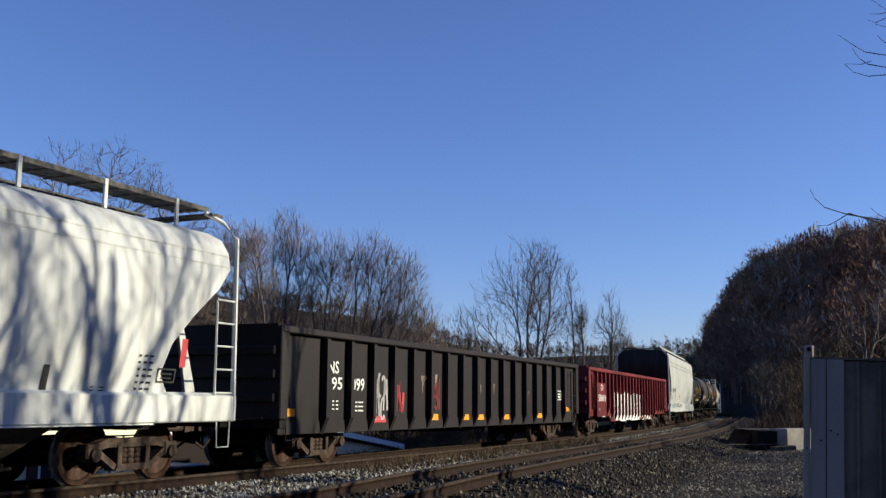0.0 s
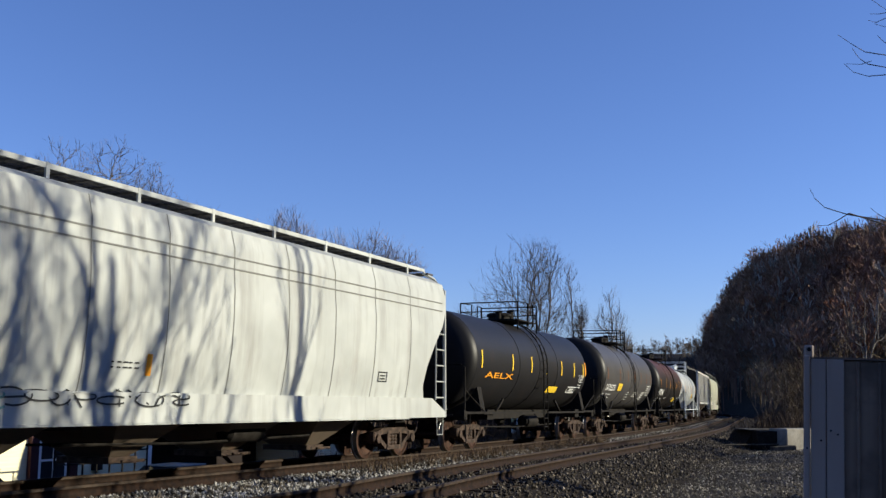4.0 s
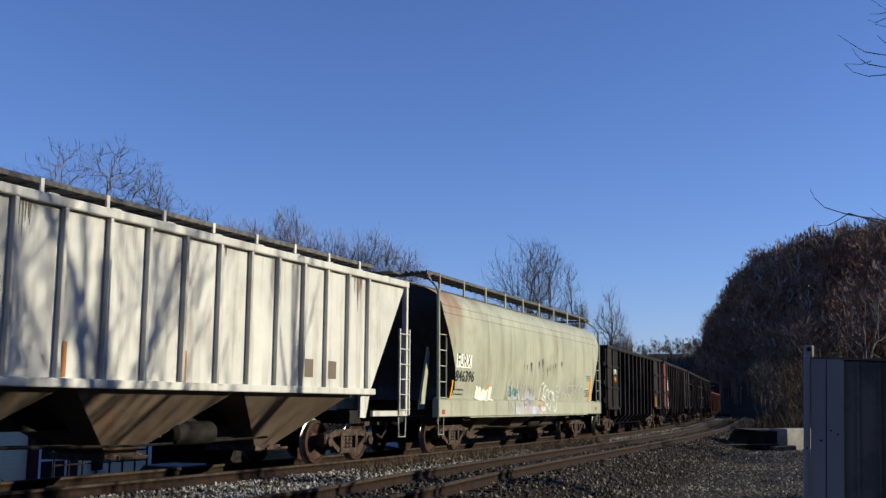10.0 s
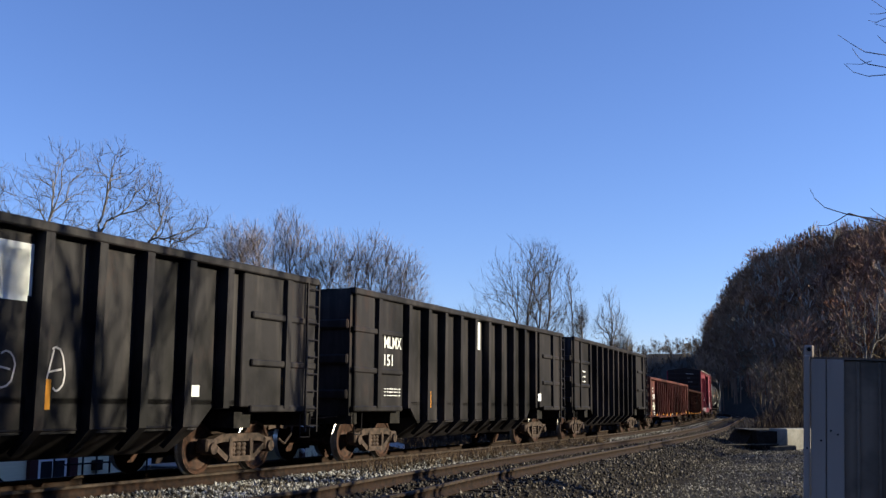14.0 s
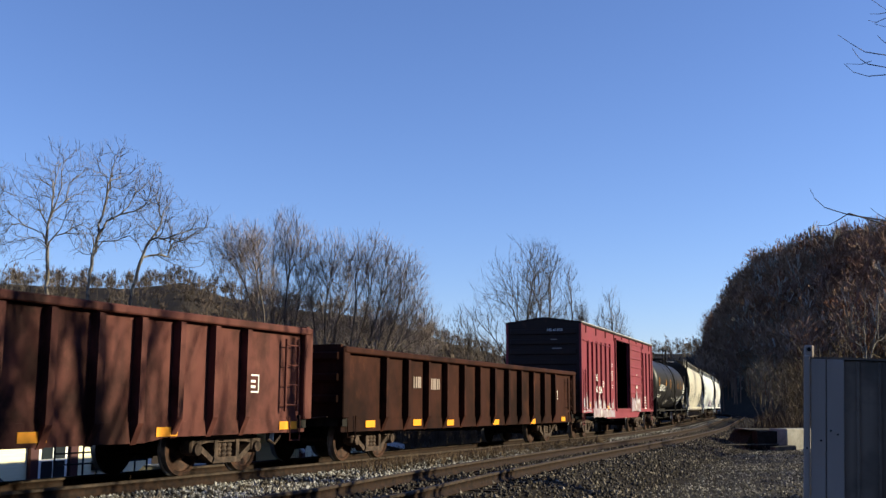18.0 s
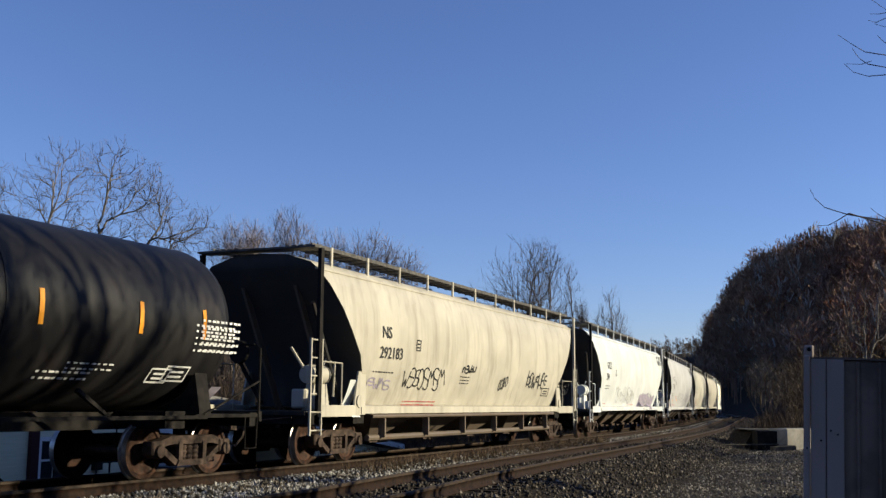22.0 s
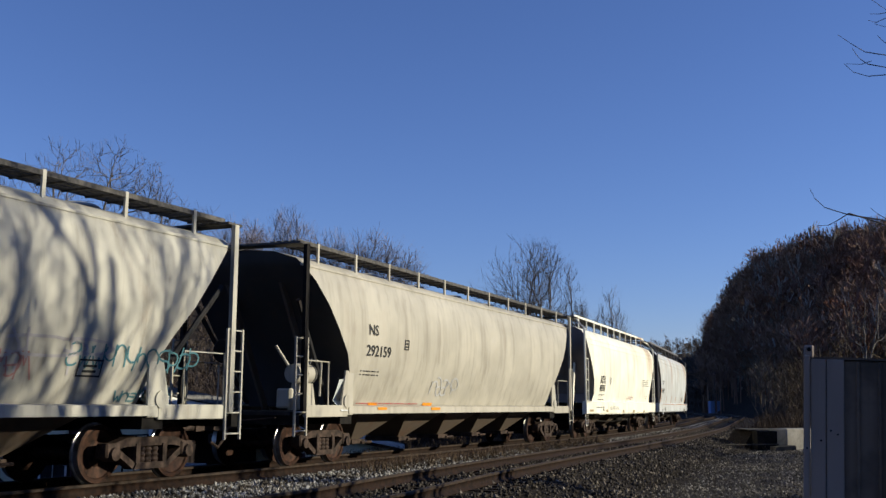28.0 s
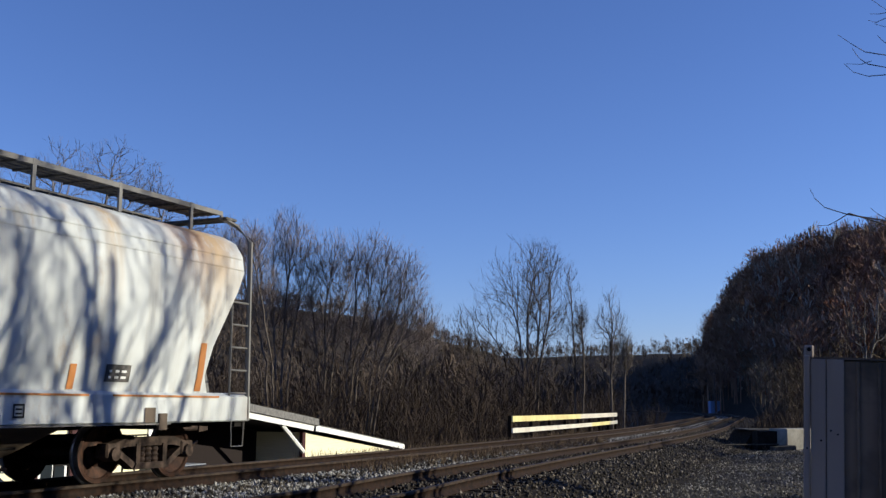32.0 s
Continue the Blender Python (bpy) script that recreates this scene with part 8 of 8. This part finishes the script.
for i in range(9):
    s = 29.2 + i * 3.64
    part("post", board(s, s + 0.18, -3.62, -1.6, 0.78, 0.16), M_TIE, fence)
for i in range(8):
    s = 29.2 + i * 3.64
    part("top_board", board(s, s + 3.63, -3.44, 0.50, 0.76), M_FENCE if i < 4 else M_FENCE2, fence)
    part("lower_board", board(s, s + 3.63, -3.44, 0.0, 0.22), M_FENCE2 if i not in (5, 6) else M_FENCE, fence)

# ---- signal cabinet beside the camera ----
M_CAB = paint("blue_grey_cabinet_paint", (0.35, 0.275, 0.225), 0.12, 0.4, 0.45, dirt_col=(0.09, 0.07, 0.055))
M_CABRUST = grainy("stained_cabinet_paint", (0.085, 0.057, 0.039), (0.21, 0.155, 0.113), 1.6, 0.55, 0.1, stretch=(3.0, 3.0, 0.10), big=(2.5, (0.095, 0.075, 0.057)))
cab = thing("signal_cabinet", "grey steel signal cabinet streaked with rust, with a lifting eye", "cabinet")
cab.matrix_world = pose(2.116, 6.45, -0.75, 0, 2.5, -20)
part("cabinet_body", Geo().box(0.06, 2.2, 0.03, 1.2, 0, 2.285, 0.01), M_CABRUST, cab)
part("corner_post", Geo().box(0, 0.038, 0, 0.055, 0, 2.31, 0.008), M_CAB, cab)
part("side_panel", Geo().box(0.042, 0.128, 0.012, 0.03, 0, 2.288, 0.004), M_CAB, cab, "pale grey panel")
part("side_panel", Geo().box(0.132, 0.232, 0.010, 0.03, 0, 2.288, 0.004), M_CAB, cab, "pale grey panel")
for x in (0.30, 0.42, 0.56, 0.72, 0.90):
    part("panel_rib", Geo().box(x, x + 0.022, 0.014, 0.034, 0, 2.28, 0.006), M_CABRUST, cab)
for x, z in ((0.155, 1.86), (0.195, 1.84), (0.10, 1.80), (0.02, 1.2), (0.02, 1.75)):
    part("bolt", Geo().lathe([(-0.003, 0.003), (0.0, 0.006), (0.014, 0.006)], "y", 8, (x, 0.0, z)), M_DARK, cab)
part("lifting_eye", Geo().box(0.0, 0.062, 0.006, 0.028, 2.29, 2.372, 0.012), M_CAB, cab)
# the lug isn't bored; a dark disc gives the hole's darkness
part("eye_hole", Geo().lathe([(0.0, 0.004), (0.0, 0.013), (0.008, 0.013)], "y", 14, (0.031, 0.0, 2.345)), M_DARK, cab, "dark disc painted for the eye's hole")
part("roof_lip", Geo().box(0.05, 2.22, 0.016, 1.22, 2.289, 2.302), M_CABRUST, cab)

part("guy_wire", Geo().tube([(0.98, -0.35, 0.75), (0.60, -0.35, 0.2), (0.30, -0.35, -0.25)], 0.008, 5), M_DARK, cab)

# ---- house below the line ----
M_CREAM = grainy("cream_siding", (0.72, 0.66, 0.44), (0.80, 0.74, 0.52), 4, 0.7, 0.05, stretch=(0.3, 0.3, 6))
M_TRIM = plain("white_trim_paint", (0.80, 0.80, 0.78))
M_MAROON = plain("maroon_paint", (0.05, 0.012, 0.014))
# near black: the porch recess's shade is put into this colour
M_PORCH = plain("shaded_porch_boards", (0.014, 0.009, 0.009), 0.9)
M_SHINGLE = grainy("grey_shingles", (0.10, 0.10, 0.10), (0.22, 0.21, 0.20), 12, 0.9, 0.5)
M_PANE = plain("dark_window_glass", (0.02, 0.025, 0.03), 0.08)
house = thing("house", "cream-sided house with white trim and maroon posts below the line", "house")
OFF = -10.0


def eave(s):
    """Height of the sloping roof's edge."""
    return 0.36 - 0.112 * (s - 22.1)


def slab(s0, s1, o0, o1, lo, hi, n=6):
    """A block along the line whose bottom and top may slope: lo(s), hi(s)."""
    g = Geo()
    vs = []
    for i in range(n + 1):
        s = s0 + (s1 - s0) * i / n
        for o, f in ((o0, lo), (o1, lo), (o1, hi), (o0, hi)):
            x, y, _ = on_line(s, o)
            vs.append((x, y, f(s)))
    fs = [(0, 1, 2, 3), (4 * n + 3, 4 * n + 2, 4 * n + 1, 4 * n)]
    for i in range(n):
        for j in range(4):
            a, b = 4 * i + j, 4 * i + (j + 1) % 4
            fs.append((a, a + 4, b + 4, b))
    return g.add(vs, fs)


flat = lambda v: (lambda s: v)
part("wall", slab(21.75, 30.9, OFF - 5, OFF, flat(-3.4), lambda s: eave(s) - 0.30), M_CREAM, house)
part("wall", slab(1.0, 11.55, OFF - 5, OFF, flat(-3.4), flat(0.85)), M_CREAM, house)
part("corner_board", slab(11.55, 11.75, OFF - 0.1, OFF + 0.05, flat(-3.4), flat(0.85), 1), M_TRIM, house)
part("porch_sign", slab(12.1, 12.8, OFF + 0.01, OFF + 0.05, flat(0.14), flat(0.42), 1), M_TRIM, house, "white sign board")
part("porch_wall", slab(12.2, 21.75, OFF - 5, OFF - 2.2, flat(-3.4), lambda s: eave(s) - 0.3), M_PORCH, house)
part("roof", slab(9.0, 31.8, OFF - 5.4, OFF + 0.30, lambda s: eave(s) - 0.05, lambda s: eave(s) + 0.07), M_SHINGLE, house, "grey shingled roof")
part("fascia", slab(22.2, 31.75, OFF + 0.30, OFF + 0.34, lambda s: eave(s) - 0.20, lambda s: eave(s) + 0.02), M_TRIM, house)
part("fascia", slab(9.0, 22.0, OFF + 0.30, OFF + 0.34, lambda s: eave(s) - 0.22, lambda s: eave(s) - 0.02), M_TRIM, house)
part("roof_edge", slab(9.0, 22.3, OFF + 0.26, OFF + 0.42, lambda s: eave(s) + 0.02, lambda s: eave(s) + 0.30), M_SHINGLE, house)
part("corner_board", slab(21.6, 21.85, OFF - 0.1, OFF + 0.05, flat(-3.4), lambda s: eave(s) - 0.25, 1), M_MAROON, house)
for s in (2.4, 4.6, 6.42, 7.98):
    part("post", slab(s, s + 0.30, OFF + 0.005, OFF + 0.14, flat(-3.4), flat(0.8), 1), M_MAROON, house)
g = Geo()
xa, ya, _ = on_line(19.6, OFF + 0.2)
xb, yb, _ = on_line(21.4, OFF + 0.2)
part("porch_brace", g.tube([(xa, ya, eave(19.6) - 0.2), (xb, yb, -0.65)], 0.09, 6), M_TRIM, house)
for s in (3.2, 6.8):
    w = part("window", slab(s, s + 1.12, OFF + 0.004, OFF + 0.06, flat(-1.0), flat(0.28), 1), M_TRIM, house)
    for i in range(2):
        for j in range(2):
            part("pane", slab(s + 0.10 + 0.49 * i, s + 0.53 + 0.49 * i, OFF + 0.061, OFF + 0.068, flat(-0.90 + 0.56 * j), flat(-0.40 + 0.56 * j), 1), M_PANE, w)
part("wall_box", slab(9.0, 9.35, OFF + 0.004, OFF + 0.14, flat(-0.75), flat(-0.45), 1), M_DARK, house, "dark meter box")
railing = thing("railing", "black steel pipe railing below the line", "railing")
for i in range(8):
    s = 4.3 + i * 0.5
    x, y, _ = on_line(s, -7.0)
    part("post", Geo().tube([(x, y, -1.9), (x, y, 0.37)], 0.026, 6), M_DARK, railing)
for z in (0.37, -0.02, -0.30, -0.62):
    pts = [(*on_line(4.3 + 0.5 * i, -7.0)[:2], z) for i in range(8)]
    part("pipe", Geo().tube(pts, 0.024, 6), M_DARK, railing)


def parked_car(label, s, off, length, height, paint_mat):
    """A parked car seen from the side: body, glasshouse, wheels, lamps."""
    x, y, a = on_line(s, off)
    car = thing("parked_car", label, "car", "cars parked below the line")
    car.matrix_world = pose(x, y, float(land(x, y)[0]) - 0.01, 0, 0, math.degrees(math.pi / 2 - a))
    h, k = length / 2, height
    part("body", Geo().prism([(-h, 0.30), (h, 0.30), (h, 0.62), (h - 0.1, 0.80), (h * 0.48, 0.56 * k + 0.12), (-h * 0.72, 0.58 * k + 0.12), (-h + 0.04, 0.80)], -0.84, 0.84), paint_mat, car)
    g = Geo()
    low, top = [(-h * 0.80, 0.58 * k + 0.1), (h * 0.50, 0.56 * k + 0.1)], [(-h * 0.58, k - 0.03), (h * 0.14, k - 0.03)]
    g.add([(px, sy * 0.80, pz) for px, pz in low for sy in (-1, 1)] + [(px, sy * 0.62, pz) for px, pz in top for sy in (-1, 1)], [(0, 1, 3, 2), (4, 6, 7, 5), (0, 4, 5, 1), (2, 3, 7, 6), (0, 2, 6, 4), (1, 5, 7, 3)])
    part("glasshouse", g, M_PANE, car, "dark car windows")
    part("roof", Geo().box(-h * 0.60, h * 0.16, -0.63, 0.63, k - 0.04, k, 0.02), paint_mat, car)
    for e in (-1, 1):
        for side_y in (-0.80, 0.62):
            part("wheel", Geo().lathe([(side_y, 0.20), (side_y + 0.01, 0.31), (side_y + 0.17, 0.31), (side_y + 0.18, 0.20)], "y", 18, (e * h * 0.62, 0, 0.31)), M_DARK, car)
    for sy in (-0.6, 0.6):
        part("headlight", Geo().box(h - 0.12, h + 0.01, sy - 0.16, sy + 0.16, 0.62, 0.76, 0.02), M_TRIM, car)
    return car


parked_car("silver car parked below the line", 11.5, -8.5, 3.9, 1.16, paint("silver_car_paint", (0.30, 0.31, 0.32), 0.0, 0.1, 0.3))
parked_car("dark green car parked below the line", 2.4, -8.5, 4.4, 1.74, paint("dark_green_car_paint", (0.015, 0.03, 0.026), 0.0, 0.1, 0.3))
M_BLUE = paint("blue_tarpaulin", (0.02, 0.10, 0.45), 0.0, 0.2, 0.5)
x, y, _ = on_line(-1.6, -6.4)
single("tarpaulin_heap", Geo().lathe([(-1.9, 0.9), (-1.4, 0.85), (-0.8, 0.7), (-0.5, 0.4), (-0.4, 0.05)], "z", 14, (x, y, 0)), M_BLUE, "blue tarpaulin over a heap below the line", "tarpaulin")

# ---- culvert wall by the yard ----
M_CONC = grainy("weathered_concrete", (0.20, 0.19, 0.165), (0.36, 0.34, 0.30), 3, 0.9, 0.4, big=(0.8, (0.20, 0.18, 0.15)))
M_MUDDY = grainy("muddy_concrete", (0.05, 0.044, 0.036), (0.11, 0.098, 0.08), 4, 0.9, 0.4)
culvert = thing("culvert", "weathered concrete culvert with a dark block for the opening's shade", "culvert")
headwall = part("headwall", Geo().box(0.0, 4.2, 0.0, 1.0, -1.1, 0.33, 0.05), M_CONC, culvert, at=(14.55, 44.75, 0))
headwall.rotation_euler = (0, 0, radians(30))
part("earth_bank", Geo().prism([(12.9, -0.75), (13.5, 0.20), (20.0, 0.24), (20.0, -1.3), (12.9, -1.3)], 46.0, 49.0), M_BALLAST, culvert, "earth bank behind the opening")
# solid dark block stands for the shade inside the culvert
part("opening", Geo().box(13.45, 14.75, 45.2, 46.0, -1.1, 0.22), M_DARK, culvert, "dark block for the opening's shade")
part("lip", Geo().box(13.3, 14.9, 45.9, 48.5, 0.22, 0.27, 0.02), M_MUDDY, culvert)
part("wing_wall", Geo().prism([(13.9, -0.85), (14.75, -0.95), (14.75, -0.35), (13.9, -0.42)], 44.2, 45.0), M_MUDDY, culvert)
part("pipe", Geo().tube([(11.6, 44.5, -0.35), (14.6, 45.2, -0.33)], 0.03, 6), M_MUDDY, culvert)

# ---- far lineside equipment ----
M_BOXBLUE = plain("pale_blue_steel", (0.22, 0.32, 0.55))
hut = single("relay_hut", Geo().box(58.0, 60.2, 228, 230, -1.0, 2.4, 0.05), M_BOXBLUE, "small pale blue steel relay hut", "hut")
mast = thing("line_pole", "thin wooden pole with a crossarm", "pole")
part("pole", Geo().tube([(58.6, 226.5, -1.0), (58.6, 226.5, 8.8)], 0.13, 8, 0.09), M_BARK, mast)
part("crossarm", Geo().box(57.4, 60.2, 226.4, 226.6, 8.2, 8.45), M_BARK, mast)


# ---- loose stones and ties ----
def stones(name, label, n, seed, where, mat, lo, hi):
    rn = np.random.RandomState(seed)
    base = np.array([(1, 0, 0), (-1, 0, 0), (0, 1, 0), (0, -1, 0), (0, 0, 1), (0, 0, -1.0)])
    tri = np.array([(0, 2, 4), (2, 1, 4), (1, 3, 4), (3, 0, 4), (2, 0, 5), (1, 2, 5), (3, 1, 5), (0, 3, 5)])
    C = where(rn, n)
    n = len(C)
    P = base[None] * rn.uniform(0.7, 1.3, (n, 6, 1)) + rn.uniform(-0.28, 0.28, (n, 6, 3))
    P *= rn.uniform(lo, hi, (n, 1, 1)) * rn.uniform(0.7, 1.3, (n, 1, 3))
    P += C[:, None]
    F = (np.arange(n)[:, None, None] * 6 + tri[None]).reshape(-1, 3)
    return tagged(new(name, fast_mesh(bpy.data.meshes.new(name), P.reshape(-1, 3), F, mat)), label, "stones", kind="stuff")


def line_points(s, o):
    a = np.interp(s, LINE_S, LINE_A)
    return np.interp(s, LINE_S, LINE_X) + o * np.cos(a), np.interp(s, LINE_S, LINE_Y) - o * np.sin(a)


def on_bed(rn, n):
    s = -9 + 64 * rn.uniform(0, 1, n) ** 1.5
    e = np.array([second(v) for v in s])
    o = rn.uniform(-2.6, 0, n) + (e + 5.2) * rn.uniform(0, 1, n)
    z = np.interp(o, [-2.9, -1.75, 1.7], [-0.46, -0.22, -0.22])
    z = np.where(o > e + 1.5, -0.225 - 0.32 * (o - e - 1.55) / 1.35, z)
    mid = (o > 1.6) & (o < e - 1.5)
    z = np.where(mid, z - 0.07 * np.sin(np.clip((o - 1.6) / (e - 3.1), 0, 1) * np.pi) + 0.03, z)
    x, y = line_points(s, o)
    return np.stack([x, y, z + rn.uniform(-0.015, 0.035, n)], 1)


def on_yard(rn, n):
    s = -4 + 46 * rn.uniform(0, 1, n) ** 1.3
    e = np.array([second(v) for v in s])
    o = e + 2.6 + 8.5 * rn.uniform(0, 1, n)
    x, y = line_points(s, o)
    return np.stack([x, y, land(x, y) + 0.05 + rn.uniform(-0.01, 0.02, n)], 1)


stones("ballast_stones", "loose grey crushed stones", 34000, 21, on_bed, M_STONE, 0.022, 0.050)


def between(rn, n):
    s = -6 + 62 * rn.uniform(0, 1, n) ** 1.4
    e = np.array([second(v) for v in s])
    o = 1.0 + (e - 1.95) * rn.uniform(0, 1, n)
    x, y = line_points(s, o)
    return np.stack([x, y, -0.180 - 0.055 * np.sin(np.clip((o - 0.96) / (e - 1.9), 0, 1) * np.pi) + rn.uniform(-0.012, 0.022, n)], 1)


stones("clean_stones", "pale clean crushed stones between the tracks", 32000, 23, between, M_CHIPS, 0.014, 0.034)
stones("gravel_stones", "loose small gravel", 26000, 22, on_yard, M_GRIT, 0.011, 0.030)


def weeds(name, label, n, seed, mat, spots):
    """Tufts of dry blades: spots are stretches (s0, s1, o0, o1, base, height)."""
    rn = np.random.RandomState(seed)
    V, F = [], []
    for k in range(n):
        s0, s1, o0, o1, zb, tall = spots[k % len(spots)]
        x, y = line_points(np.array([rn.uniform(s0, s1)]), np.array([rn.uniform(o0, o1)]))
        for _ in range(7):
            a, e = rn.uniform(0, 6.283), tall * rn.uniform(0.4, 1.0)
            lean = e * rn.uniform(0.1, 0.7)
            dx, dy, w = math.cos(a), math.sin(a), 0.006
            bx, by = x[0] + rn.uniform(-0.06, 0.06), y[0] + rn.uniform(-0.06, 0.06)
            i = len(V)
            V += [(bx - dy * w, by + dx * w, zb), (bx + dy * w, by - dx * w, zb), (bx + dx * lean + dy * 0.002, by + dy * lean - dx * 0.002, zb + e), (bx + dx * lean - dy * 0.002, by + dy * lean + dx * 0.002, zb + e)]
            F.append((i, i + 1, i + 2, i + 3))
    return tagged(new(name, fast_mesh(bpy.data.meshes.new(name), np.array(V), np.array(F), mat)), label, "grass", kind="stuff")


M_STRAW = grainy("dry_grass", (0.06, 0.042, 0.028), (0.15, 0.108, 0.070), 3, 0.95, 0.1)
weeds("dead_grass", "tufts of dry brown grass along the tracks", 1500, 91, M_STRAW, ((4, 26, 1.15, 1.75, -0.24, 0.34), (8, 40, -2.6, -1.5, -0.34, 0.4), (30, 60, 5.2, 7.5, -0.55, 0.4), (14, 45, -4.0, -2.8, -0.8, 0.7)))
TIE = Geo().box(-0.115, 0.115, -1.3, 1.3, -0.40, -0.20, 0.012).mesh("tie", M_TIE)
for track, shift, count in ((TRACK_A, None, 120), (TRACK_B, second, 120)):
    for i in range(count):
        s = -10 + i * 0.56 + random.uniform(-0.03, 0.03)
        x, y, a = on_line(s, shift(s) if shift else 0.0)
        ob = part("tie", TIE, None, track)
        ob.matrix_basis = Matrix.LocRotScale((x, y, random.uniform(-0.01, 0.008)), Euler((0, 0, math.pi / 2 - a + random.uniform(-0.02, 0.02))), None)


# ---- what moves ----
SPEED, GAIN = 13.998, 0.018          # metres a second at the clip's middle, and its slow growth
WHEEL_R = 0.455


def run(t):
    """How far the train has come by t, from where it stands at 16 s."""
    return SPEED * (t - 16) + GAIN * (t - 16) ** 2 / 2


def car_pose(mid, length, t):
    s, b = mid - run(t), length / 2 - 2.2
    xa, ya, _ = on_line(s - b)
    xb, yb, _ = on_line(s + b)
    return Matrix.LocRotScale(((xa + xb) / 2, (ya + yb) / 2, 0), Euler((0, 0, math.atan2(yb - ya, xb - xa))), None)


def motions():
    for car, mid, length in TRAIN:
        walk(car, [(i * 0.5, car_pose(mid, length, i * 0.5)) for i in range(65)])
    where = {car: mid for car, mid, _ in TRAIN}
    for w, car in SPINNING:
        place = Vector(w.location)
        first = max(0.0, 16 + (where[car] - 62) / SPEED)
        last = min(CLIP, 16 + (where[car] + 24) / SPEED)
        ks = [0] + [k for k in range(1, int(CLIP * FPS)) if first <= k / FPS <= last] + [int(CLIP * FPS)]
        rows = []
        for k in ks:
            t = min(max(k / FPS, first), last)
            rows.append((k / FPS, Matrix.LocRotScale(place, Euler((0, -(run(t) - run(first)) / WHEEL_R, 0)), None)))
        walk(w, rows)


motions()
